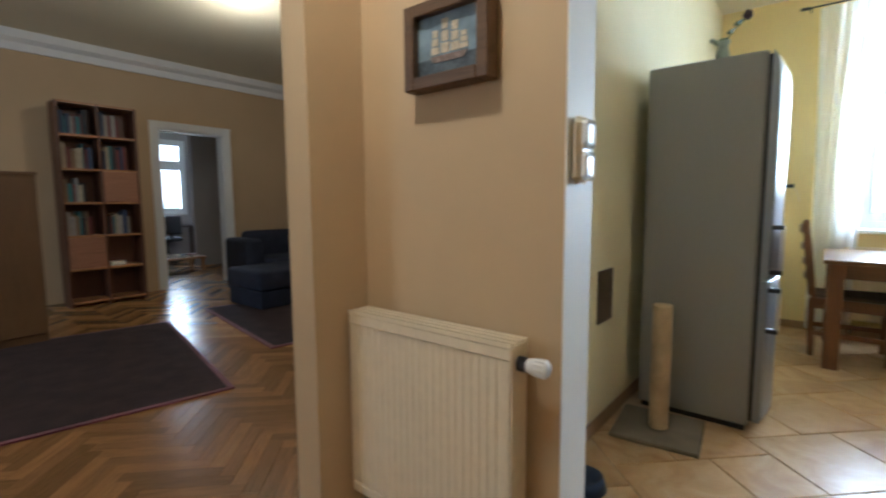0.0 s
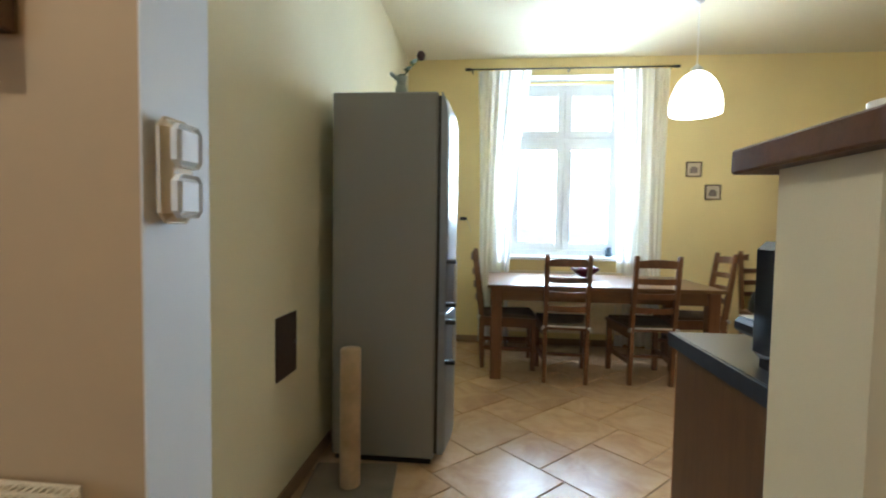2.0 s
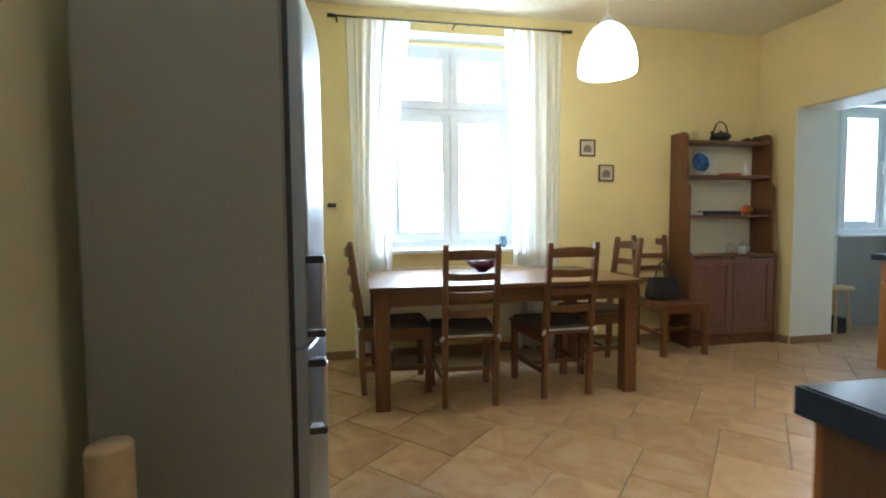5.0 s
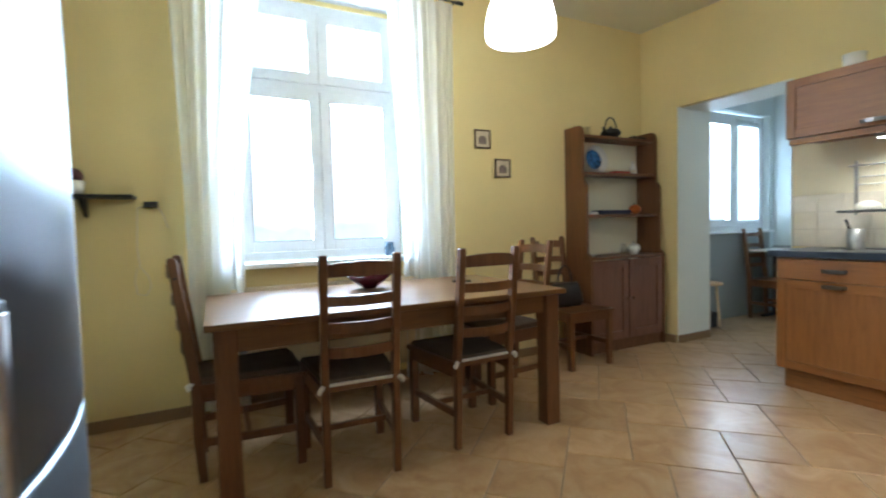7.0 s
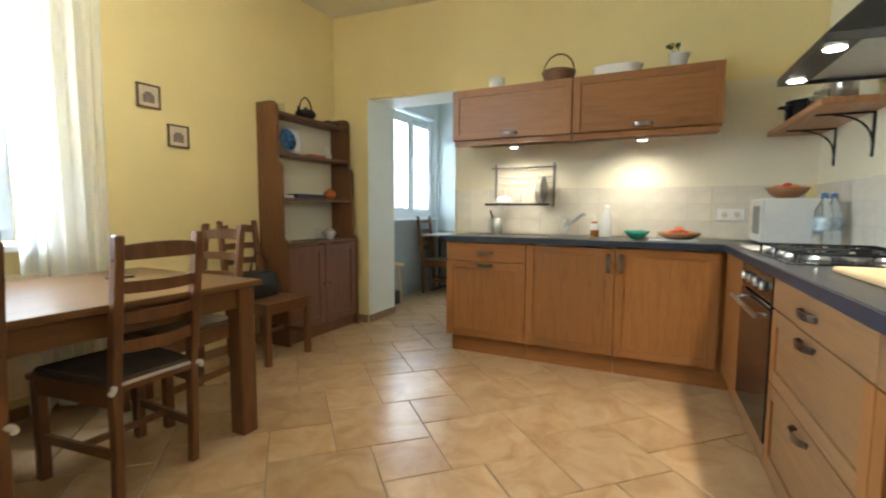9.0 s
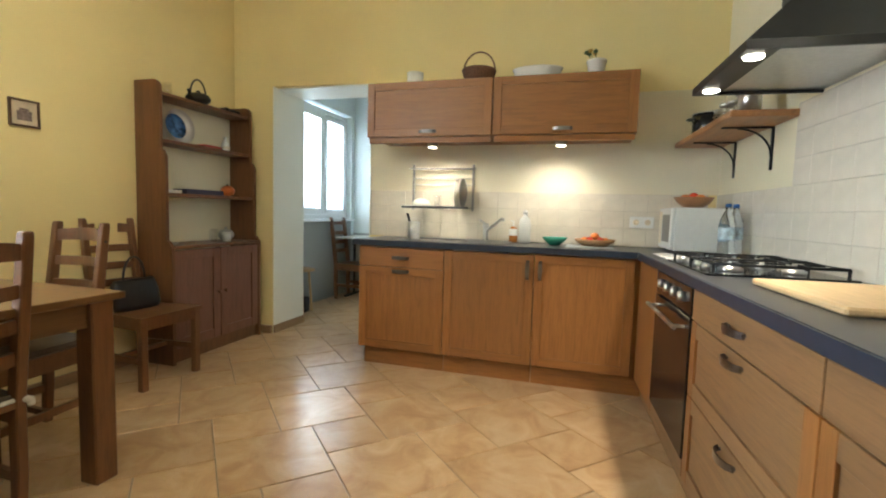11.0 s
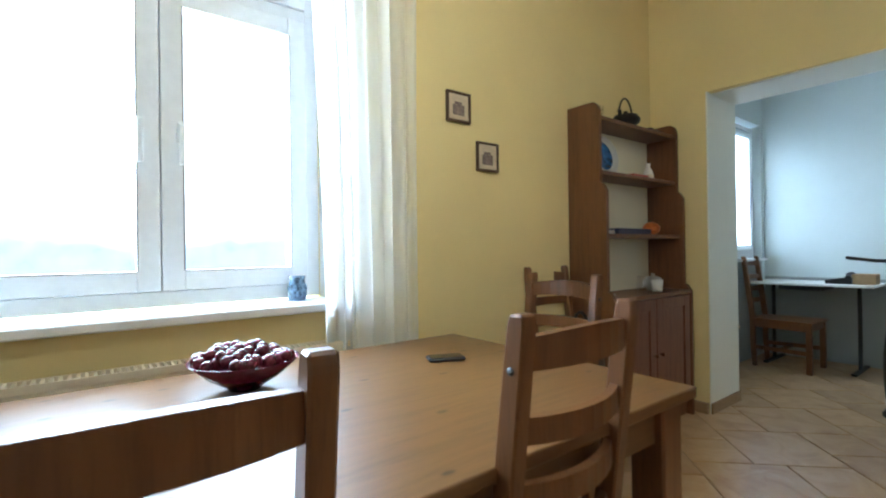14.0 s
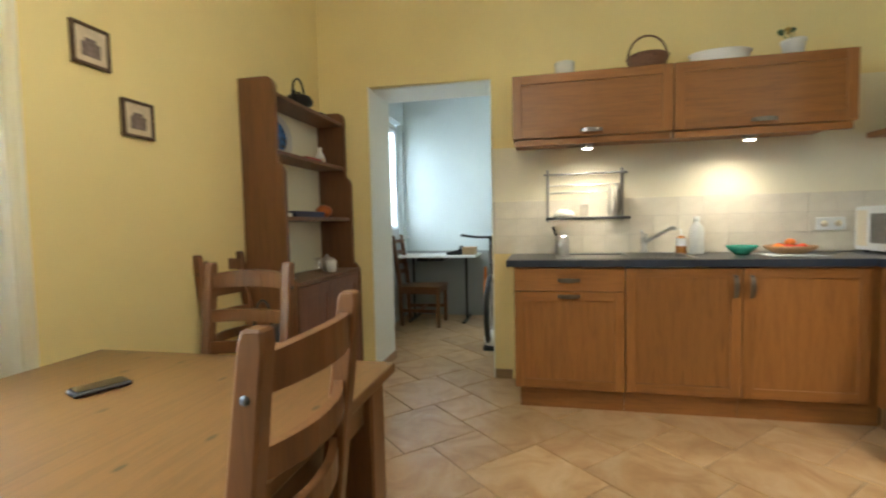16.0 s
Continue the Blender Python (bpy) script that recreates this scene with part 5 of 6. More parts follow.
# top of the wall cabinets
whole("white_mug", lathe([(0, 0), (0.055, 0), (0.06, 0.09), (0.056, 0.09), (0.05, 0.006), (0, 0.006)], 24), CERAMIC, "plain white ceramic pot on the wall cabinet", "pot", pose(4.11, -3.02, 2.0205))
bk = thing("wicker_basket", "small brown wicker basket with a hoop handle", "basket", pose(3.635, -3.0, 2.0205))
prof = [(0, 0), (0.09, 0)]
for k in range(8):
    prof += [(0.095 + 0.003 * k + 0.004 * (k % 2), 0.005 + 0.0095 * k)]
part("bowl", lathe(prof + [(0.112, 0.08), (0.105, 0.08), (0.09, 0.01), (0, 0.01)], 28), WICKER, bk)
part("handle", tube(bmesh.new(), [(0.11 * math.cos(a), 0, 0.07 + 0.13 * math.sin(a)) for a in [math.pi * k / 14 for k in range(15)]], 0.006, 8), WICKER, bk)
dish = thing("baking_dish", "long white oval baking dish on the wall cabinet", "dish", pose(3.24, -3.02, 2.0205))
part("dish", lathe([(0, 0), (0.125, 0), (0.132, 0.01), (0.135, 0.058), (0.145, 0.062), (0.145, 0.067), (0.13, 0.064), (0.12, 0.008), (0, 0.008)], 32, (0, 0, 0), 1.15, 0.7), CERAMIC, dish)
pot = thing("flower_pot", "white pot with a few dry yellow flowers", "flower pot", pose(2.865, -3.02, 2.0205))
part("pot", lathe([(0, 0), (0.045, 0), (0.058, 0.085), (0.063, 0.087), (0.063, 0.10), (0.056, 0.10), (0.045, 0.01), (0, 0.01)], 24), CERAMIC, pot)
DRY = plain("dry_flower", (0.38, 0.24, 0.05), 0.8, 0, 0.5, 60)
STEM = plain("plant_green", (0.05, 0.09, 0.03), 0.6, 0, 0.4, 40)
bm = bmesh.new()
for k in range(5):
    a = k * 1.3
    tube(bm, [(0, 0, 0.05), (0.02 * math.cos(a) + 0.02, 0.02 * math.sin(a), 0.12), (0.03 * math.cos(a) + 0.035, 0.03 * math.sin(a), 0.15)], 0.002, 5)
part("stem", bm, STEM, pot)
for k in range(5):
    a = k * 1.3
    part("flower", sphere(bmesh.new(), (0.03 * math.cos(a) + 0.035, 0.03 * math.sin(a), 0.155), 0.016, 1, 1, 0.8, 8, 6), DRY if k % 2 else STEM, pot)

# microwave corner
mw = thing("microwave", "white microwave oven in the worktop corner", "microwave", pose(2.205, -3.06, 0.911))
part("body", boxes((-0.165, -0.23, 0.012, 0.165, 0.20, 0.275), bevel=0.006), PLASTIC, mw)
part("door", boxes((0.1655, -0.228, 0.016, 0.187, 0.198, 0.271), bevel=0.004), PLASTIC, mw)
part("window", boxes((0.1872, -0.09, 0.06, 0.189, 0.16, 0.23), bevel=0.0006), DARKSTEEL, mw, "dark mesh door window")
part("control_panel", boxes((0.1872, -0.21, 0.04, 0.189, -0.12, 0.25), bevel=0.0006), IVORY, mw)
for x in (-0.14, 0.14):
    for y in (-0.2, 0.17):
        part("foot", lathe([(0.014, 0), (0.014, 0.012), (0, 0.012)], 10, (x, y, 0)), BLACK, mw)
WOODBOWL = wood("bowl_wood", (0.36, 0.17, 0.07), 0.4, "x", 0.3)
whole("wooden_bowl", lathe([(0, 0), (0.05, 0), (0.09, 0.03), (0.115, 0.065), (0.108, 0.066), (0.085, 0.035), (0.04, 0.01), (0, 0.01)], 28), WOODBOWL, "turned wooden bowl on the microwave", "bowl", pose(2.245, -3.02, 1.1865))
for k, (x, y) in enumerate(((0.0, 0.0), (0.05, 0.015), (-0.03, 0.045))):
    whole("orange", sphere(bmesh.new(), (0, 0, 0), 0.034), ORANGE if k else TOMATO, "orange fruit in the wooden bowl", "fruit", pose(2.245 + x, -3.02 + y, 1.236 + 0.012 * (k == 0)), "fruit in the bowl")
PET = glass("bottle_plastic", (0.94, 0.97, 0.99), 0.05)
BLUECAP = plain("blue_cap", (0.03, 0.12, 0.38), 0.4)
LABEL = plain("bottle_label", (0.52, 0.64, 0.74), 0.5, 0, 0.4, 30)
for x, y in ((2.08, -2.76), (2.14, -2.68)):
    b = thing("water_bottle", "clear plastic water bottle with a blue cap", "bottle", pose(x, y, 0.911), "water bottles")
    part("bottle", lathe([(0, 0.004), (0.036, 0.0), (0.042, 0.012), (0.042, 0.07), (0.039, 0.08), (0.042, 0.09), (0.042, 0.17), (0.036, 0.21), (0.014, 0.26), (0.014, 0.275), (0, 0.275)], 22), PET, b)
    part("label", lathe([(0.0427, 0.10), (0.0427, 0.165)], 22, caps=False), LABEL, b)
    part("cap", lathe([(0.016, 0.276), (0.016, 0.295), (0, 0.297)], 14), BLUECAP, b)
BOARDW = wood("cutting_board_wood", (0.66, 0.46, 0.24), 0.5, "y", 0.15)
whole("cutting_board", boxes((2.04, -1.50, 0.9115, 2.44, -1.0, 0.932), bevel=0.006), BOARDW, "large pale wooden cutting board on the worktop", "cutting board", SKEW)
whole("spoon_rest", boxes((2.40, -2.62, 0.9115, 2.52, -2.32, 0.922), bevel=0.004), CERAMIC, "flat white ceramic tray beside the hob", "tray", SKEW)

# shelf on the stove wall
sh = thing("wall_shelf", "pine wall shelf on black iron brackets", "shelf", SKEW @ pose(STOVE_X + 0.001, 0, 0))
part("board", boxes((0.0, -3.32, 1.60, 0.29, -2.28, 1.632), bevel=0.004), SHELFWOOD, sh)
for y in (-3.06, -2.55):
    bm = boxes((0.0, y - 0.012, 1.38, 0.006, y + 0.012, 1.599), (0.0, y - 0.012, 1.592, 0.24, y + 0.012, 1.599))
    tube(bm, [(0.006 + 0.16 * (1 - math.cos(a)), y, 1.45 + 0.14 * math.sin(a)) for a in [math.pi / 2 * k / 8 for k in range(9)]], 0.005, 6)
    part("bracket", bm, IRON, sh)
p = thing("black_pot", "black cooking pot on the wall shelf", "pot", SKEW @ pose(2.17, -2.98, 1.6325))
part("pot", lathe([(0, 0), (0.10, 0), (0.105, 0.01), (0.105, 0.12), (0.10, 0.12), (0.098, 0.008), (0, 0.008)], 28), BLACKGLOSS, p)
part("rim", lathe([(0.106, 0.118), (0.108, 0.124), (0.10, 0.126)], 28, caps=False), STEEL, p)
part("handle", tube(bmesh.new(), [(0.10, -0.03, 0.09), (0.135, -0.02, 0.09), (0.135, 0.02, 0.09), (0.10, 0.03, 0.09)], 0.006, 8), BLACK, p)
for y, r, h in ((-2.83, 0.04, 0.10), (-2.73, 0.045, 0.11), (-2.62, 0.04, 0.10), (-2.52, 0.035, 0.12)):
    j = thing("glass_jar", "clear glass storage jar on the wall shelf", "jar", SKEW @ pose(2.17, y, 1.6325), "storage jars")
    part("jar", lathe([(0, 0), (r, 0), (r, h * 0.8), (r * 0.8, h * 0.9), (r * 0.8, h), (r * 0.74, h), (r * 0.92, h * 0.78), (r * 0.92, 0.006), (0, 0.006)], 22), CLEAR, j)
    part("lid", lathe([(r * 0.82, h), (r * 0.82, h + 0.014), (0, h + 0.016)], 20), STEEL, j)
c = thing("steel_canister", "polished steel canister on the wall shelf", "canister", SKEW @ pose(2.17, -2.41, 1.6325))
part("canister", lathe([(0, 0), (0.05, 0), (0.05, 0.15), (0, 0.15)], 24), STEEL, c)
part("lid", lathe([(0.052, 0.151), (0.052, 0.165), (0.01, 0.17), (0.012, 0.185), (0, 0.187)], 24), STEEL, c)


# ---- loose things in the kitchen ----
VIOLET = plain("violet_glass", (0.10, 0.012, 0.03), 0.08, 0, 0.2)
GRAPE = plain("dark_grape", (0.11, 0.016, 0.03), 0.18, 0, 0.5, 90)
bowl = thing("grape_bowl", "dark red glass bowl heaped with grapes", "bowl", pose(5.385, -0.305, 0.7635))
part("bowl", lathe([(0, 0), (0.04, 0), (0.045, 0.008), (0.09, 0.035), (0.135, 0.075), (0.131, 0.077), (0.085, 0.04), (0.04, 0.014), (0, 0.014)], 32), VIOLET, bowl)
part("rim", lathe([(0.1352, 0.0752), (0.137, 0.077), (0.1345, 0.0785), (0.131, 0.0775)], 32, caps=False), VIOLET, bowl)
rng = random.Random(12)
grape_mesh = mesh_of("grape", sphere(bmesh.new(), (0, 0, 0), 0.0158, 1, 1, 1.06, 10, 7), GRAPE)
for k in range(95):
    a, r = rng.uniform(0, 6.283), 0.118 * math.sqrt(rng.random())
    z = 0.06 + 0.02 * (r / 0.118) ** 2 + rng.uniform(0, 0.05) * (1 - (r / 0.13) ** 2)
    piece("grape", grape_mesh, pose(r * math.cos(a), r * math.sin(a), z, rng.uniform(0, 90), rng.uniform(0, 90), 0), bowl)
phone = thing("mobile_phone", "thin black mobile phone lying on the table", "phone", pose(5.295, -0.895, 0.7635, 0, 0, -24))
part("case", boxes((-0.03, -0.06, 0, 0.03, 0.06, 0.011), bevel=0.004), BLACK, phone)
part("screen", boxes((-0.027, -0.052, 0.0112, 0.027, 0.052, 0.0122)), BLACKGLOSS, phone)

bag = thing("handbag", "black leather handbag with a hoop handle on the chair", "handbag", pose(5.62, -2.04, 0.449))
bm = bmesh.new()
rows = []
for z, w, d in ((0.0, 0.15, 0.06), (0.03, 0.16, 0.07), (0.10, 0.155, 0.06), (0.17, 0.14, 0.035), (0.19, 0.13, 0.012)):
    rows.append([bm.verts.new((d * math.copysign(abs(math.cos(a)) ** 0.5, math.cos(a)), w * math.copysign(abs(math.sin(a)) ** 0.5, math.sin(a)), z)) for a in [2 * math.pi * (k + 0.5) / 20 for k in range(20)]])
for a, b in zip(rows, rows[1:]):
    for k in range(20):
        bm.faces.new((a[k], a[(k + 1) % 20], b[(k + 1) % 20], b[k])).smooth = True
bm.faces.new(rows[0][::-1])
bm.faces.new(rows[-1])
part("body", bm, LEATHER, bag)
part("handle", tube(bmesh.new(), [(0.0, 0.075 * math.cos(a), 0.18 + 0.15 * math.sin(a)) for a in [math.pi * k / 14 for k in range(15)]], 0.007, 8), LEATHER, bag)

# vase with a dark flower on the fridge
GREYGLAZE = plain("grey_green_glaze", (0.28, 0.32, 0.26), 0.3, 0, 0.15)
vase = thing("pitcher_vase", "grey-green pitcher with a dark wilted rose", "vase", pose(3.46, 1.06, 1.8705))
part("vase", lathe([(0, 0), (0.028, 0), (0.034, 0.02), (0.03, 0.06), (0.022, 0.085), (0.032, 0.12), (0.028, 0.12), (0.018, 0.085), (0.026, 0.05), (0, 0.008)], 22), GREYGLAZE, vase)
part("spout", tube(bmesh.new(), [(-0.02, 0.02, 0.105), (-0.032, 0.035, 0.118), (-0.044, 0.048, 0.124)], 0.011, 8), GREYGLAZE, vase)
part("stem", tube(bmesh.new(), [(0, 0, 0.03), (0.0, -0.01, 0.12), (0.015, -0.035, 0.16), (0.02, -0.06, 0.19), (0.022, -0.09, 0.22)], 0.004, 6), STEM, vase)
ROSE = plain("dark_rose", (0.025, 0.006, 0.01), 0.7, 0, 0.5, 80)
bm = sphere(bmesh.new(), (0.022, -0.10, 0.235), 0.024, 1, 1, 1.05, 10, 8)
for v in bm.verts:
    v.co += 0.004 * noise.noise_vector(v.co * 90)
part("flower", bm, ROSE, vase)
for k, (y, z, sgn) in enumerate(((-0.012, 0.125, 1), (-0.03, 0.155, -1), (-0.045, 0.165, 1), (-0.06, 0.19, -1), (-0.075, 0.20, 1), (0.008, 0.12, -1))):
    bm = prism([(0, 0), (0.012, 0.016), (0.036, 0.018), (0.045, 0.0), (0.03, -0.012), (0.01, -0.01)], -0.001, 0.001, "z")
    part("leaf", bm, STEM, vase).matrix_basis = pose(0.015, y, z, 30 * sgn, -20 + 25 * sgn, 90 + 75 * sgn)

# little shelf with a cactus beside the window, adapter and cables
sh = thing("corner_shelf", "small black wall shelf beside the window", "shelf", pose(WINDOW_X - 0.001, 1.16, 1.325))
part("board", boxes((-0.16, -0.24, 0, 0, 0.24, 0.018), bevel=0.003), BLACK, sh)
part("bracket", prism([(0, 0.0), (-0.12, 0.0), (0, -0.10)], -0.01, 0.01, "y"), BLACK, sh)
pot = thing("cactus_pot", "round dark cactus in a small cream pot", "plant pot", pose(5.79, 1.19, 1.3435))
part("pot", lathe([(0, 0), (0.04, 0), (0.05, 0.075), (0.046, 0.076), (0.04, 0.01), (0, 0.01)], 20), CERAMIC, pot)
prof = [(0.0, 0.06)] + [(0.045 * math.sin(math.pi * (0.15 + 0.85 * k / 8)), 0.10 - 0.045 * math.cos(math.pi * (0.15 + 0.85 * k / 8))) for k in range(9)]
part("cactus", lathe(prof, 18), plain("red_cactus", (0.08, 0.02, 0.025), 0.6, 0, 0.5, 80), pot)
ad = thing("power_adapter", "black plug-in adapter with hanging white cables", "adapter", pose(WINDOW_X - 0.001, 0.85, 1.295))
part("block", boxes((-0.04, -0.035, -0.017, 0, 0.035, 0.017), bevel=0.004), BLACK, ad)
bm = tube(bmesh.new(), [(-0.02, 0.03, -0.01), (-0.012, 0.07, -0.02), (-0.008, 0.075, -0.15), (-0.006, 0.08, -0.25), (-0.008, 0.07, -0.36), (-0.008, 0.03, -0.42), (-0.006, 0.02, -0.48), (-0.008, 0.045, -0.53), (-0.008, 0.09, -0.52), (-0.008, 0.10, -0.44), (-0.008, 0.085, -0.37)], 0.0035, 6)
tube(bm, [(-0.02, -0.03, -0.01), (-0.008, -0.06, -0.06), (-0.006, -0.08, -0.14)], 0.003, 6)
part("cable", bm, SWITCH, ad)
toy = thing("sill_pot", "small blue patterned jar on the window sill", "jar", pose(5.985, -0.66, 0.919))
part("jar", lathe([(0, 0), (0.035, 0), (0.04, 0.05), (0.03, 0.08), (0.034, 0.10), (0.03, 0.10), (0.026, 0.08), (0, 0.012)], 20), plain("blue_glaze", (0.09, 0.14, 0.20), 0.25, 0, 0.9, 60), toy)
whole("pet_bowl", lathe([(0, 0), (0.09, 0), (0.075, 0.05), (0.068, 0.052), (0.05, 0.02), (0, 0.015)], 26), plain("blue_plastic", (0.015, 0.04, 0.10), 0.35), "dark blue plastic pet bowl on the floor", "pet bowl", pose(2.36, 1.31, 0.001))

# ---- contents of the hutch ----
HX = 5.862
IRONB = plain("black_cast_iron", (0.015, 0.013, 0.012), 0.45, 0.3, 0.4, 120, 0.4)
ket = thing("iron_teapot", "black cast-iron teapot on top of the hutch", "teapot", pose(5.74, -2.70, 1.8775))
part("body", lathe([(0, 0), (0.05, 0), (0.085, 0.03), (0.088, 0.05), (0.07, 0.075), (0.03, 0.085), (0.012, 0.09), (0.014, 0.103), (0, 0.106)], 26), IRONB, ket)
part("spout", tube(bmesh.new(), [(-0.02, 0.07, 0.04), (-0.03, 0.11, 0.06), (-0.035, 0.125, 0.085)], 0.012, 8), IRONB, ket)
part("handle", tube(bmesh.new(), [(0.0, 0.075 * math.cos(a), 0.06 + 0.125 * math.sin(a)) for a in [math.pi * k / 14 for k in range(15)]], 0.006, 8), IRONB, ket)
for y, h in ((-2.36, 0.07), (-2.44, 0.09)):
    whole("glass_tumbler", lathe([(0, 0), (0.028, 0), (0.034, h), (0.031, h), (0.026, 0.004), (0, 0.004)], 18), CLEAR, "clear glass tumbler on top of the hutch", "glass", pose(5.76, y, 1.8775), "glass tumblers")
bm = bmesh.new()
for k in range(6):
    sphere(bm, (0.012 * (k % 2), -0.08 + 0.03 * k, 0.02 + 0.006 * math.sin(k * 2.0)), 0.024, 1.2, 1.1, 0.8, 10, 7)
whole("black_figurine", bm, IRONB, "low black lying ornament on top of the hutch", "ornament", pose(5.74, -3.03, 1.8775))
dl = thing("blue_plate", "blue painted ceramic plate standing on the shelf", "plate", pose(5.815, -2.55, 1.69, 0, -80, 0))
part("plate", lathe([(0, 0), (0.05, 0), (0.09, 0.012), (0.09, 0.015), (0.05, 0.004), (0, 0.004)], 30), plain("blue_delft", (0.04, 0.12, 0.30), 0.2, 0, 0.9, 22), dl)
part("rim", lathe([(0.0902, 0.0115), (0.094, 0.0135), (0.0902, 0.0155)], 30, caps=False), CERAMIC, dl)
sp = thing("serving_plate", "large cream serving plate leaning behind the blue plate", "plate", pose(5.842, -2.62, 1.70, 0, -83, 0))
part("plate", lathe([(0, 0), (0.08, 0), (0.13, 0.012), (0.13, 0.015), (0.08, 0.004), (0, 0.004)], 32), CERAMIC, sp)
b = thing("white_bottle", "white ceramic bottle on the hutch shelf", "bottle", pose(5.76, -3.0, 1.5625))
part("bottle", lathe([(0, 0), (0.032, 0), (0.035, 0.04), (0.028, 0.07), (0.014, 0.09), (0.014, 0.115), (0.018, 0.12), (0, 0.122)], 20), CERAMIC, b)
part("band", lathe([(0.0357, 0.02), (0.0357, 0.042)], 20, caps=False), SWITCH, b)
whole("red_box", boxes((5.70, -2.90, 1.5625, 5.78, -2.72, 1.585), bevel=0.003), plain("red_card", (0.35, 0.04, 0.03), 0.6), "flat red box lying on the hutch shelf", "box")
whole("blue_tin", boxes((5.76, -2.40, 1.5625, 5.83, -2.33, 1.67), bevel=0.004), plain("blue_tin", (0.08, 0.13, 0.22), 0.4), "blue tin at the side of the shelf", "tin")
whole("white_book", boxes((5.70, -2.50, 1.1975, 5.82, -2.33, 1.222), bevel=0.002), CERAMIC, "thin white book lying on the shelf", "book")
whole("dark_book", boxes((5.69, -2.90, 1.1975, 5.82, -2.53, 1.235), bevel=0.003), plain("navy_cover", (0.02, 0.022, 0.06), 0.5), "dark blue book lying on the shelf", "book")
pum = thing("pumpkin", "small orange pumpkin on the hutch shelf", "pumpkin", pose(5.75, -3.01, 1.1975))
bm = sphere(bmesh.new(), (0, 0, 0.045), 0.058, 1, 1, 0.78, 30, 14)
for v in bm.verts:
    a = math.atan2(v.co.y, v.co.x)
    v.co.x *= 1 - 0.07 * abs(math.sin(a * 5))
    v.co.y *= 1 - 0.07 * abs(math.sin(a * 5))
part("fruit", bm, plain("pumpkin_skin", (0.48, 0.12, 0.02), 0.4, 0, 0.25), pum)
part("stalk", tube(bmesh.new(), [(0, 0, 0.08), (0.004, 0.006, 0.10)], 0.007, 6), STEM, pum)
whole("glass_jar", lathe([(0, 0), (0.035, 0), (0.04, 0.06), (0.03, 0.085), (0.032, 0.10), (0.029, 0.10), (0.026, 0.08), (0.036, 0.05), (0.03, 0.006), (0, 0.006)], 20), CLEAR, "clear glass jar on the hutch counter", "jar", pose(5.70, -2.80, 0.833))
c = thing("silver_sugar_bowl", "round polished metal sugar bowl on the hutch", "bowl", pose(5.70, -2.93, 0.833))
part("bowl", lathe([(0, 0), (0.03, 0), (0.035, 0.008), (0.06, 0.035), (0.062, 0.06), (0.045, 0.085), (0.01, 0.095), (0.012, 0.11), (0, 0.113)], 24), STEEL, c)
whole("striped_cup", lathe([(0, 0), (0.03, 0), (0.034, 0.075), (0.031, 0.075), (0.027, 0.005), (0, 0.005)], 20), PLASTIC, "pale cup on the hutch counter", "cup", pose(5.64, -2.87, 0.833))
whole("small_dish", lathe([(0, 0), (0.03, 0), (0.05, 0.012), (0.047, 0.014), (0.028, 0.004), (0, 0.004)], 20), STEEL, "small metal dish on the hutch counter", "dish", pose(5.68, -2.38, 0.833))

# ---- sunroom ----
dining_chair("pine ladder-back chair in the sunroom", pose(5.62, -5.07, 0, 0, 0, 180), False)
desk = thing("work_table", "white-topped folding table on a black leg", "table", pose(5.45, -5.33, 0))
part("top", boxes((-0.46, -0.26, 0.75, 0.46, 0.26, 0.772), bevel=0.003), PLASTIC, desk)
part("drawer", boxes((-0.10, -0.2, 0.705, 0.22, 0.2, 0.749), bevel=0.004), BLACK, desk)
for x in (-0.32, 0.32):
    part("leg", tube(bmesh.new(), [(x, 0, 0.02), (x, 0, 0.75)], 0.016, 10), BLACK, desk)
    part("foot", boxes((x - 0.02, -0.24, 0, x + 0.02, 0.24, 0.02), bevel=0.004), BLACK, desk)
tel = thing("desk_phone", "black desk telephone on the table", "telephone", pose(5.24, -5.25, 0.7725))
part("base", prism([(-0.09, 0.0), (0.09, 0.0), (0.09, 0.03), (-0.05, 0.06), (-0.09, 0.06)], -0.08, 0.08, "y"), BLACK, tel)
part("handset", tube(bmesh.new(), [(-0.07, -0.10, 0.06), (-0.07, -0.06, 0.085), (-0.07, 0.06, 0.085), (-0.07, 0.10, 0.06)], 0.02, 8), BLACK, tel)
whole("cardboard_box", boxes((5.0, -5.36, 0.7725, 5.16, -5.2, 0.86), bevel=0.003), plain("cardboard", (0.42, 0.28, 0.14), 0.8), "open cardboard box on the table", "box")
stool = thing("stool", "small light wooden stool by the passage", "stool", pose(5.79, -4.12, 0))
part("seat", lathe([(0, 0.445), (0.15, 0.445), (0.155, 0.45), (0.155, 0.465), (0.14, 0.472), (0, 0.472)], 28), BOARDW, stool)
for a in (45, 135, 225, 315):
    c, s = math.cos(radians(a)), math.sin(radians(a))
    part("leg", tube(bmesh.new(), [(0.09 * c, 0.09 * s, 0.444), (0.125 * c, 0.125 * s, 0.0)], 0.013, 8), BOARDW, stool)
whole("bottle_crate", boxes((5.70, -4.17, 0.001, 5.88, -4.07, 0.16), bevel=0.01), plain("dark_bag", (0.03, 0.03, 0.04), 0.6, 0, 0.4), "dark bag under the stool", "bag")
bike = thing("bicycle", "black mountain bike leaning in the sunroom", "bicycle", pose(4.73, -4.72, 0))
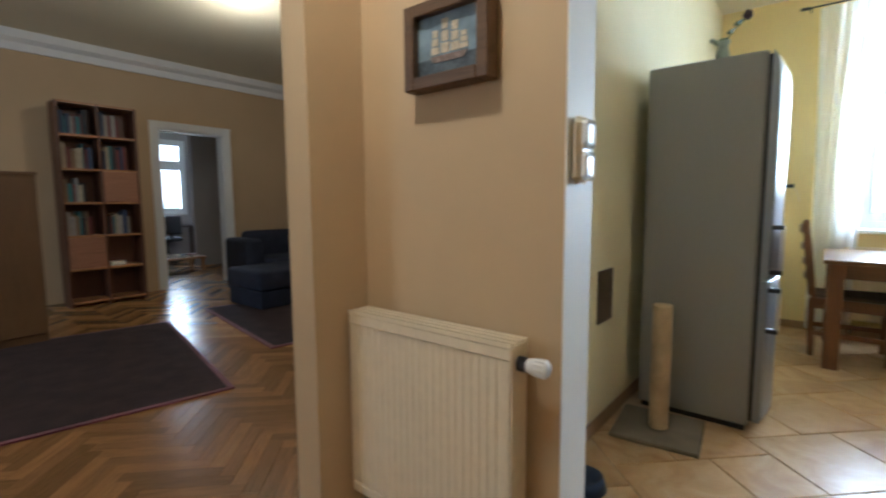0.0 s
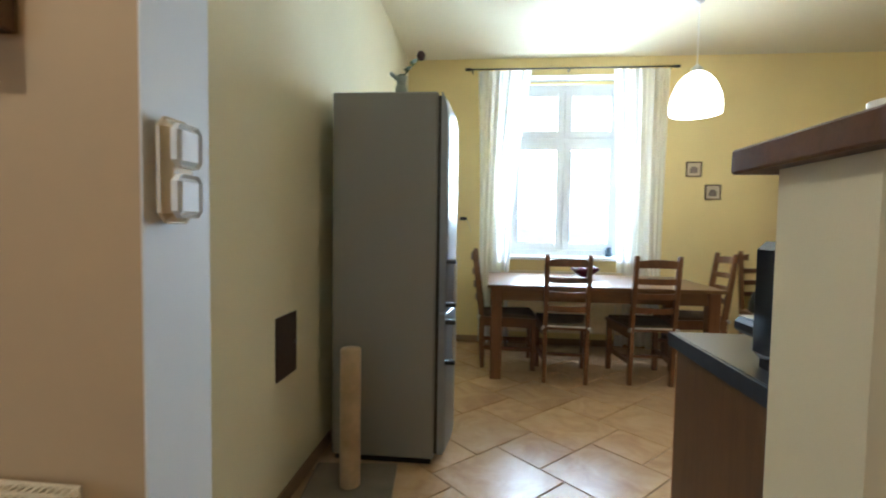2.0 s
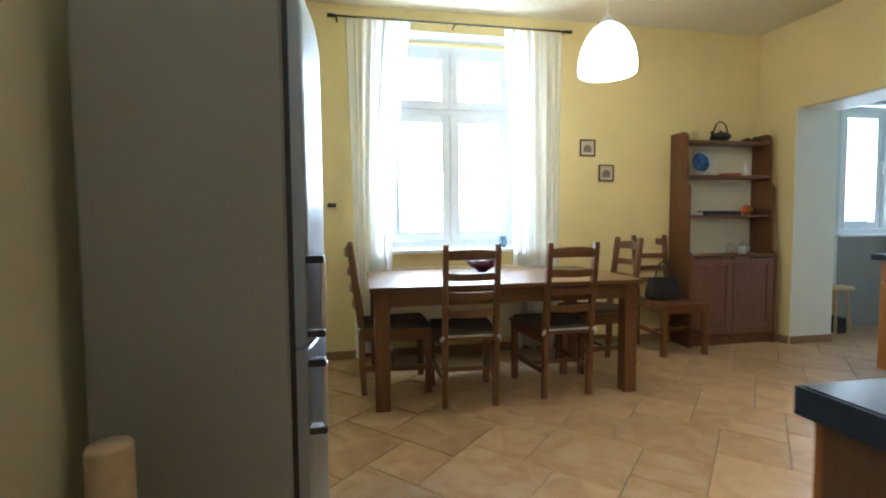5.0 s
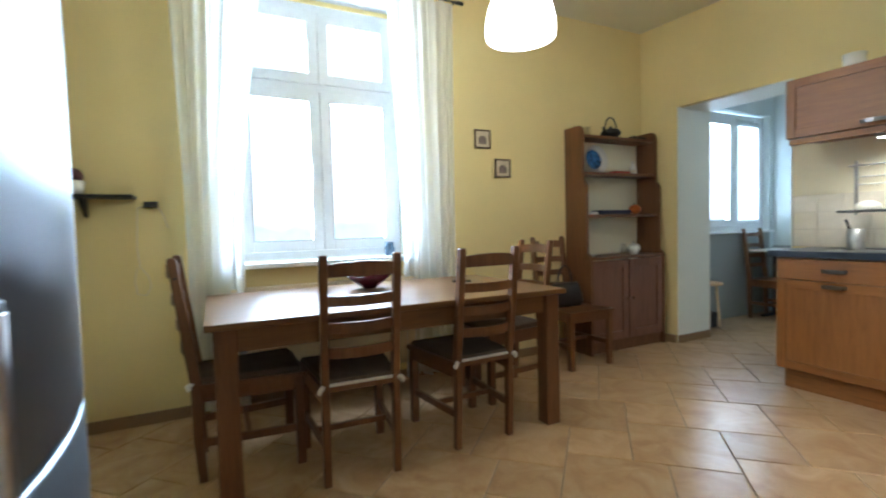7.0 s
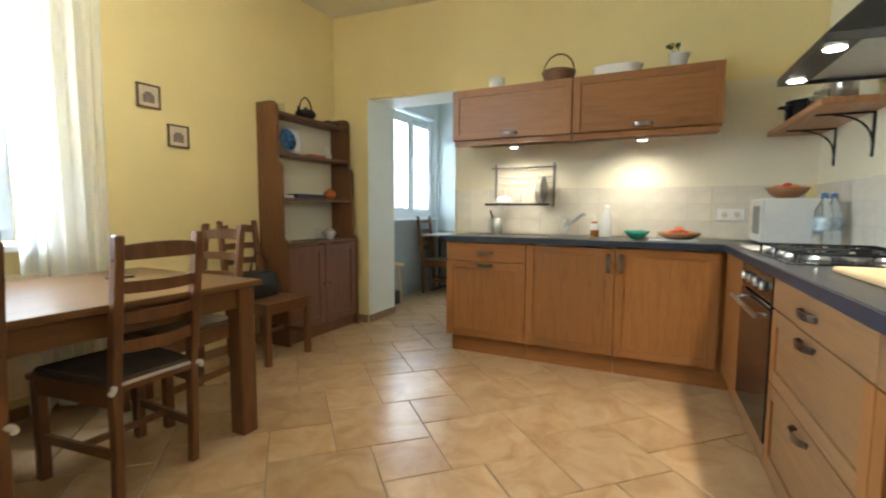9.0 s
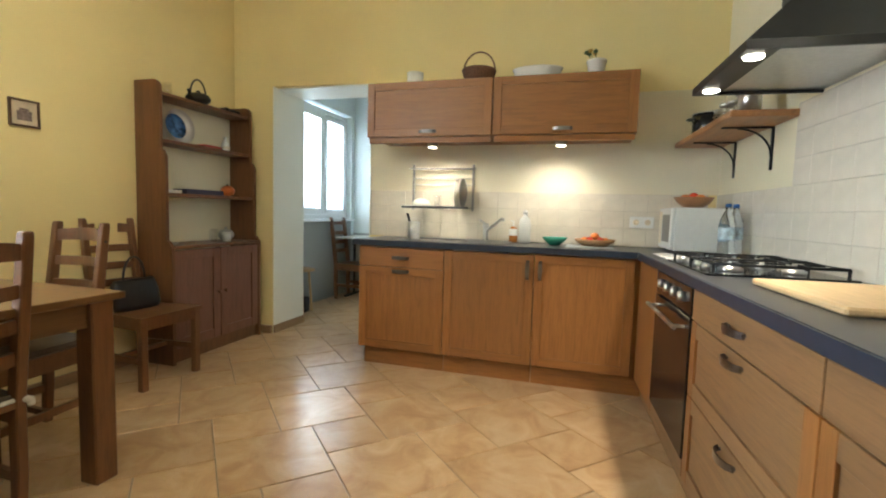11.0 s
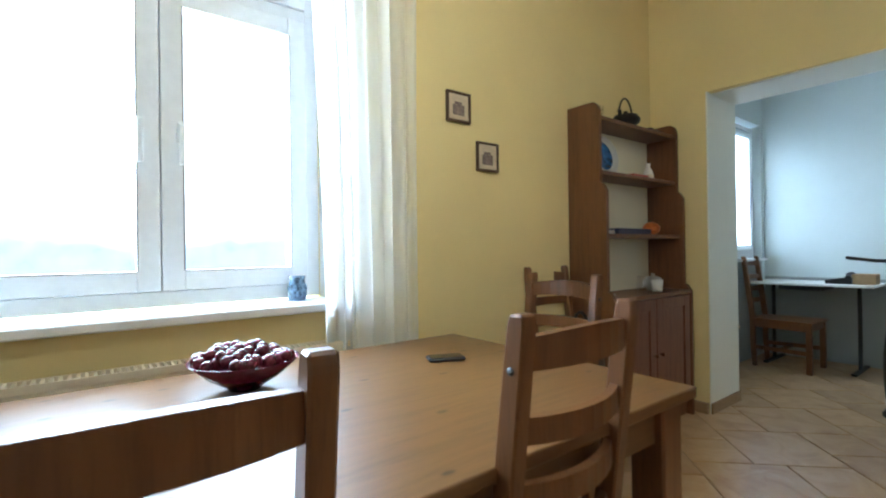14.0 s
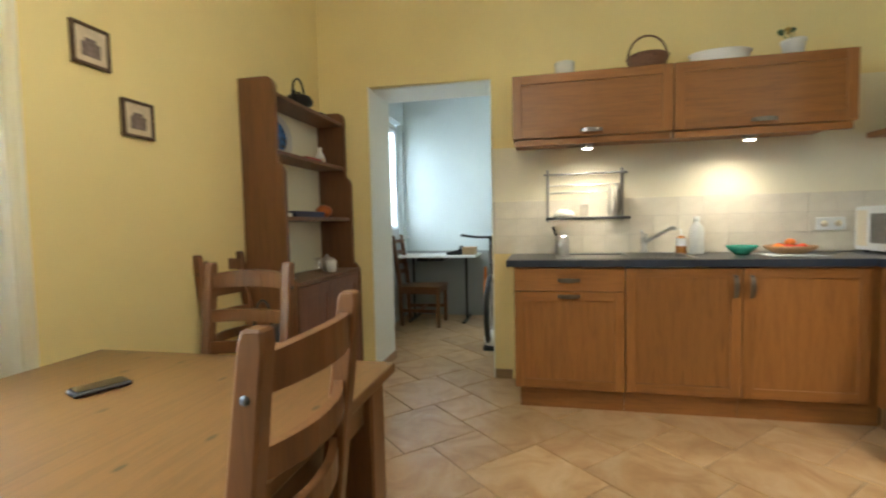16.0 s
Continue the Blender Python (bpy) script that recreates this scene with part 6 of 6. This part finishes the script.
for y in (0.50, -0.52):
    bm = tube(bmesh.new(), [(0, y + 0.305 * math.cos(a), 0.33 + 0.305 * math.sin(a)) for a in [2 * math.pi * k / 40 for k in range(40)]], 0.026, 8, True)
    wheel = part("tyre", bm, BLACK, bike, "knobbly black tyre")
    part("rim", tube(bmesh.new(), [(0, y + 0.272 * math.cos(a), 0.33 + 0.272 * math.sin(a)) for a in [2 * math.pi * k / 40 for k in range(40)]], 0.010, 6, True), STEEL, wheel)
    bm = bmesh.new()
    for k in range(16):
        a = 2 * math.pi * k / 16
        tube(bm, [(0, y, 0.33), (0, y + 0.27 * math.cos(a), 0.33 + 0.27 * math.sin(a))], 0.0015, 4)
    part("spoke", bm, STEEL, wheel)
BIKEP = plain("bike_paint", (0.03, 0.035, 0.045), 0.3)
bm = bmesh.new()
for p in ([(0, 0.38, 0.80), (0, -0.10, 0.30)], [(0, 0.36, 0.85), (0, -0.22, 0.72)], [(0, -0.10, 0.30), (0, -0.24, 0.80)], [(0, -0.52, 0.33), (0, -0.10, 0.30)], [(0, -0.52, 0.33), (0, -0.22, 0.72)], [(0, 0.36, 0.92), (0, 0.39, 0.75)]):
    tube(bm, p, 0.017, 10)
part("frame", bm, BIKEP, bike)
bm = bmesh.new()
for x in (-0.05, 0.05):
    tube(bm, [(x, 0.40, 0.72), (x, 0.50, 0.33)], 0.014, 8)
part("fork", bm, ORANGE, bike, "orange suspension fork")
part("handlebar", tube(bmesh.new(), [(-0.29, 0.33, 1.02), (-0.12, 0.38, 1.0), (0.12, 0.38, 1.0), (0.29, 0.33, 1.02)], 0.012, 8), BLACK, bike)
part("stem", tube(bmesh.new(), [(0, 0.36, 0.92), (0, 0.38, 1.0)], 0.015, 8), BLACK, bike)
part("saddle", prism([(-0.04, 0.12), (0.04, 0.12), (0.075, -0.10), (-0.075, -0.10)], 0.0, 0.045, "z"), BLACK, bike).matrix_basis = pose(0, -0.26, 0.88)
part("seat_post", tube(bmesh.new(), [(0, -0.235, 0.78), (0, -0.26, 0.885)], 0.013, 8), STEEL, bike)
part("crank", tube(bmesh.new(), [(-0.07, -0.10, 0.30), (-0.07, -0.05, 0.15)], 0.009, 6), STEEL, bike)
helm = thing("vacuum_cleaner", "small white and black vacuum cleaner on the floor", "vacuum cleaner", pose(4.70, -4.12, 0.001))
bm = sphere(bmesh.new(), (0, 0, 0.09), 0.10, 0.8, 1.2, 0.75, 18, 10)
part("body", bm, PLASTIC, helm)
part("base", boxes((-0.08, -0.11, 0.0, 0.08, 0.11, 0.05), bevel=0.015), BLACK, helm)

# ---- living room ----
bc = thing("bookcase", "tall brown bookcase with books and closed boxes", "bookcase", pose(2.31, LY - 0.32, 0))
BW, BH, BD = 0.385, 2.32, 0.30
for x in (-BW, -0.011, BW - 0.022):
    part("upright", boxes((x, -BD / 2, 0, x + 0.022, BD / 2, BH)), BOOKWOOD, bc)
levels = [0.04, 0.42, 0.80, 1.18, 1.56, 1.94, BH - 0.022]
for z in levels:
    for x0 in (-BW + 0.0225, 0.0115):
        part("shelf", boxes((x0, -BD / 2 - 0.002, z, x0 + BW - 0.034, BD / 2, z + 0.022)), SHELFWOOD, bc)
part("back", boxes((-BW, BD / 2 + 0.0005, 0, BW, BD / 2 + 0.008, BH)), BOOKWOOD, bc)
BOXW = wood("box_front", (0.34, 0.16, 0.085), 0.5, "x", 0.2)
for col, row in ((1, 3), (0, 1)):
    x0 = -BW + 0.024 if col == 0 else 0.013
    part("drawer", boxes((x0, -BD / 2 - 0.004, levels[row] + 0.026, x0 + BW - 0.038, BD / 2 - 0.01, levels[row + 1] - 0.004), bevel=0.003), BOXW, bc)
BOOKS = [plain("book_cover", c, 0.6, 0, 0.2) for c in ((0.30, 0.28, 0.25), (0.05, 0.14, 0.16), (0.14, 0.03, 0.03), (0.20, 0.12, 0.06), (0.03, 0.05, 0.10), (0.38, 0.32, 0.22), (0.04, 0.18, 0.20), (0.025, 0.025, 0.03))]
rng = random.Random(5)
for col in (0, 1):
    for row in range(2, 6) if col == 0 else (2, 4, 5):
        x = (-BW if col == 0 else 0.0) + 0.035
        end = x + BW - 0.09 - rng.uniform(0.02, 0.12)
        while x < end:
            w, h = rng.uniform(0.016, 0.045), rng.uniform(0.19, 0.29)
            whole("book", boxes((0, -0.095, 0, w - 0.0015, 0.095, h), bevel=0.002), rng.choice(BOOKS), "upright book in the brown bookcase", "book", pose(2.31 + x, LY - 0.32 - rng.uniform(0.0, 0.03), levels[row] + 0.0225), "books in the bookcase")
            x += w
whole("white_gadget", boxes((2.35, LY - 0.42, levels[1] + 0.0225, 2.50, LY - 0.30, levels[1] + 0.07), bevel=0.008), PLASTIC, "small white box on the lower shelf", "box")
lc = thing("wood_cabinet", "plain brown wooden cabinet", "cabinet", pose(1.17, 5.95, 0))
LCW = wood("cabinet_oak", (0.15, 0.08, 0.033), 0.45, "z", 0.2)
part("body", boxes((-0.45, -0.25, 0.0, 0.30, 0.25, 1.42), bevel=0.003), LCW, lc)
part("top", boxes((-0.46, -0.26, 1.4205, 0.31, 0.26, 1.445), bevel=0.003), LCW, lc)
for x in (-0.445, -0.07):
    part("door", boxes((x, -0.27, 0.08, x + 0.365, -0.2505, 1.40), bevel=0.003), LCW, lc)
au = thing("small_speaker", "small black speaker on the wooden cabinet", "speaker", pose(1.15, 5.93, 1.4455))
part("body", boxes((-0.09, -0.09, 0, 0.09, 0.09, 0.17), bevel=0.008), BLACK, au)
part("grille", boxes((-0.075, -0.094, 0.015, 0.075, -0.0905, 0.155), bevel=0.001), DARKSTEEL, au)

sofa = thing("sofa", "dark navy upholstered corner sofa with thick arms", "sofa", pose(4.18, 6.35, 0))


def pad(x0, y0, z0, x1, y1, z1, r=0.04):
    bm = box(bmesh.new(), x0, y0, z0, x1, y1, z1, r, 3)
    for f in bm.faces:
        f.smooth = True
    return bm


part("base", pad(-0.5, -0.45, 0.05, 1.6, 0.5, 0.30, 0.02), NAVY, sofa)
part("armrest", pad(-0.62, -0.1, 0.02, -0.38, 0.52, 0.72, 0.06), NAVY, sofa)
part("backrest", pad(-0.40, 0.25, 0.28, 1.6, 0.52, 0.80, 0.07), NAVY, sofa)
part("seat_cushion", pad(-0.38, -0.45, 0.30, 0.5, 0.26, 0.47, 0.05), NAVY, sofa)
part("seat_cushion", pad(0.51, -0.45, 0.30, 1.6, 0.26, 0.47, 0.05), NAVY, sofa)
otto = thing("ottoman", "dark navy upholstered footstool on the rug", "footstool", pose(3.58, 5.62, 0.014))
part("cushion", pad(-0.42, -0.36, 0.20, 0.42, 0.38, 0.42, 0.04), NAVY, otto)
part("base", pad(-0.40, -0.34, 0.0, 0.40, 0.36, 0.199, 0.02), NAVY, otto)


def rug(label, x0, y0, x1, y1, turn=0):
    r = thing("rug", label, "rug", pose((x0 + x1) / 2, (y0 + y1) / 2, 0.001, 0, 0, turn), "plum rugs")
    w, d = (x1 - x0) / 2, (y1 - y0) / 2
    part("field", boxes((-w + 0.035, -d + 0.035, 0, w - 0.035, d - 0.035, 0.012)), RUG, r)
    part("border", boxes((-w, -d, 0, w, -d + 0.0345, 0.010), (-w, d - 0.0345, 0, w, d, 0.010), (-w, -d + 0.0345, 0, -w + 0.0345, d - 0.0345, 0.010), (w - 0.0345, -d + 0.0345, 0, w, d - 0.0345, 0.010)), RUGRIM, r)


rug("plum patterned rug with a dark red rim on the parquet", 0.205, 3.61, 2.185, 5.81, -11)
rug("plum rug with a red rim under the footstool", 2.68, 3.83, 4.66, 5.77, -9)

# doorway of the living room
dr = thing("door_1", "white painted door frame with an open grey door", "doorway", kind="structure")
part("architrave", boxes((DX0 - 0.10, LY - 0.025, 0, DX0 - 0.0005, LY - 0.001, DH + 0.10), (DX1 + 0.0005, LY - 0.025, 0, DX1 + 0.10, LY - 0.001, DH + 0.10), (DX0 - 0.0005, LY - 0.025, DH + 0.0005, DX1 + 0.0005, LY - 0.001, DH + 0.10), bevel=0.004), WHITE, dr)
part("lining", boxes((DX0 - 0.0003, LY - 0.002, 0, DX0 + 0.02, LY + 0.182, DH), (DX1 - 0.02, LY - 0.002, 0, DX1 + 0.0003, LY + 0.182, DH), (DX0 + 0.02, LY - 0.002, DH - 0.02, DX1 - 0.02, LY + 0.182, DH + 0.0003)), WHITE, dr)
bed = thing("low_table", "low wooden table piled with bright papers", "low table", pose(3.95, 9.4, 0))
part("top", boxes((-0.35, -0.3, 0.22, 0.35, 0.3, 0.25), bevel=0.004), SHELFWOOD, bed)
for x in (-0.3, 0.3):
    for y in (-0.25, 0.25):
        part("leg", boxes((x - 0.02, y - 0.02, 0, x + 0.02, y + 0.02, 0.219)), SHELFWOOD, bed)
rng = random.Random(9)
for k in range(7):
    x, y = rng.uniform(-0.2, 0.2), rng.uniform(-0.18, 0.18)
    whole("paper_pile", boxes((-0.1, -0.07, 0, 0.1, 0.07, 0.02 + 0.015 * (k % 3)), bevel=0.002), CERAMIC if k % 2 else BOOKS[k], "pile of papers on the low table", "papers", pose(3.95 + x, 9.4 + y, 0.2505, 0, 0, rng.uniform(0, 90)), "paper piles")
dk = thing("far_desk", "dark desk under the far window", "desk", pose(4.5, 11.15, 0))
part("top", boxes((-0.5, -0.25, 0.70, 0.5, 0.25, 0.73), bevel=0.003), FRAMEDARK, dk)
for x in (-0.46, 0.46):
    part("side", boxes((x - 0.015, -0.24, 0, x + 0.015, 0.24, 0.699)), FRAMEDARK, dk)
ch = thing("office_chair", "black office chair at the far desk", "chair", pose(4.25, 10.7, 0))
part("seat", pad(-0.22, -0.22, 0.44, 0.22, 0.22, 0.52, 0.03), BLACK, ch)
part("backrest", pad(-0.2, -0.25, 0.58, 0.2, -0.19, 0.95, 0.03), BLACK, ch)
part("column", tube(bmesh.new(), [(0, 0, 0.03), (0, 0, 0.44)], 0.03, 10), BLACK, ch)
part("bracket", boxes((-0.03, -0.23, 0.44, 0.03, -0.21, 0.62)), BLACK, ch)
for k in range(5):
    a = 2 * math.pi * k / 5
    part("foot", tube(bmesh.new(), [(0, 0, 0.06), (0.26 * math.cos(a), 0.26 * math.sin(a), 0.03)], 0.02, 8), BLACK, ch)


# ---- pieces: floor tiles, wall tiles, parquet ----
BIG, SMALL, JOINT = 0.452, 0.302, 0.006


def tile_mesh(name, size, material):
    s = size / 2 - JOINT / 2
    return mesh_of(name, box(bmesh.new(), -s, -s, -0.012, s, s, 0.0, 0.0025), material)


big_tile, small_tile = tile_mesh("tile", BIG, TILE), tile_mesh("tile", SMALL, TILE)
U, V = Vector((-0.7071, 0.7071)), Vector((-0.7071, -0.7071))
ANCHOR = Vector((4.19, -1.825))
X0, X1, Y0, Y1 = 1.80, 5.95, -5.62, 1.47
edge_tiles = []
rng = random.Random(2)
for i in range(-16, 17):
    for j in range(-16, 17):
        ox, oy = i * BIG - j * SMALL, i * SMALL + j * BIG
        for size, mesh, sx, sy in ((BIG, big_tile, ox, oy), (SMALL, small_tile, ox + BIG, oy)):
            c = ANCHOR + (sx + size / 2 - BIG) * V + (sy + size / 2) * U
            h = size * 0.7072
            if c.x + h < X0 or c.x - h > X1 or c.y + h < Y0 or c.y - h > Y1:
                continue
            m = pose(c.x, c.y, rng.uniform(-0.0006, 0.0), rng.uniform(-0.12, 0.12), rng.uniform(-0.12, 0.12), 45 + 90 * rng.randrange(4))
            if c.x - h < X0:
                bm = bmesh.new()
                bm.from_mesh(mesh)
                bm.transform(m)
                bmesh.ops.bisect_plane(bm, geom=bm.verts[:] + bm.edges[:] + bm.faces[:], plane_co=(X0, 0, 0), plane_no=(1, 0, 0), clear_inner=True)
                part("tile", bm, TILE, kitchen_floor)
            else:
                piece("tile", mesh, m, kitchen_floor)

# wall tiles behind the worktop
whole("wall_cream_strip", boxes((STOVE_X + 0.01, KITCHEN_Y + 0.0003, 1.2825, 4.5985, KITCHEN_Y + 0.0022, 1.66), (STOVE_X + 0.01, KITCHEN_Y + 0.0003, 1.6602, 2.70, KITCHEN_Y + 0.0022, 1.99)), CREAMPALE, "pale cream plaster between tiles and wall cabinets", "wall", kind="structure")
splash = whole("splashback", boxes((STOVE_X + 0.09, KITCHEN_Y + 0.0005, 0.911, 4.598, KITCHEN_Y + 0.004, 1.282)), GROUTW, "cream wall tiles with thin joints behind the worktop", "splashback", kind="structure")
s = 0.1515
wall_tile = mesh_of("tile", box(bmesh.new(), -s / 2 + 0.001, 0, -0.0605, s / 2 - 0.001, 0.006, 0.0605, 0.0012), WALLTILE)
n = int((4.598 - STOVE_X - 0.012) / s)
for k in range(n + 1):
    for r in range(3):
        x = STOVE_X + 0.012 + s * (k + 0.5)
        if x + s / 2 < 4.60 and x > 2.1:
            piece("tile", wall_tile, pose(x, KITCHEN_Y + 0.003, 0.974 + 0.1235 * r), splash)
side_splash = whole("splashback_stove", boxes((STOVE_X + 0.0005, KITCHEN_Y - 0.05, 0.912, STOVE_X + 0.004, -0.76, 1.282)), GROUTW, "cream wall tiles beside the hob", "splashback", SKEW, kind="structure")
upper = whole("splashback_hob", boxes((STOVE_X + 0.0005, -2.30, 1.283, STOVE_X + 0.004, -0.76, 1.66)), GROUTW, "cream wall tiles behind the hob", "splashback", SKEW, kind="structure")
for k in range(int(1.53 / s)):
    for r in range(3):
        piece("tile", wall_tile, pose(STOVE_X + 0.003, -2.295 + s * (k + 0.5), 1.3445 + 0.1235 * r, 0, 0, -90), upper)
for k in range(int(2.56 / s)):
    for r in range(3):
        piece("tile", wall_tile, pose(STOVE_X + 0.003, KITCHEN_Y + 0.014 + s * (k + 0.5), 0.974 + 0.1235 * r, 0, 0, -90), side_splash)

# herringbone parquet: near blocks as pieces, the rest joined
PL, PW = 0.42, 0.07
block = mesh_of("plank", box(bmesh.new(), -PL / 2 + 0.0006, -PW / 2 + 0.0006, -0.012, PL / 2 - 0.0006, PW / 2 - 0.0006, 0.0, 0.001), PARQUET)
far = bmesh.new()
near = 0
r2 = math.sqrt(0.5)
rng = random.Random(7)
rows = []
for a in range(-170, 170):
    for b in range(-22, 23):
        for px, py, ang in ((PL / 2, PW / 2, 45), (PL + PW / 2, PW - PL / 2, 135)):
            qx, qy = px + a * PW + b * PL, py + a * PW - b * PL
            x, y = r2 * (qx - qy) + 1.5, r2 * (qx + qy) + 4.5
            if -2.9 < x < 6.1 and 1.95 < y < 11.4 or -0.9 < x < 1.5 and -1.6 < y <= 1.95:
                rows.append((x, y, ang))
for x, y, ang in rows:
    m = pose(x, y, rng.uniform(-0.0008, 0), 0, 0, ang)
    if near < 300 and 0.4 < x < 2.6 and 2.2 < y < 4.6:
        piece("plank", block, m, wood_floor)
        near += 1
    else:
        u, w = PL / 2 - 0.0008, PW / 2 - 0.0008
        corners = [m @ Vector(c) for c in ((-u, -w, 0), (u, -w, 0), (u, w, 0), (-u, w, 0))]
        upper = [far.verts.new(c) for c in corners]
        lower = [far.verts.new(c - Vector((0, 0, 0.004))) for c in corners]
        far.faces.new(upper)
        for k in range(4):
            far.faces.new((lower[k], lower[(k + 1) % 4], upper[(k + 1) % 4], upper[k]))
rest = part("parquet_field", far, PARQUET_FIELD, wood_floor)
tagged(rest, kind="stuff")
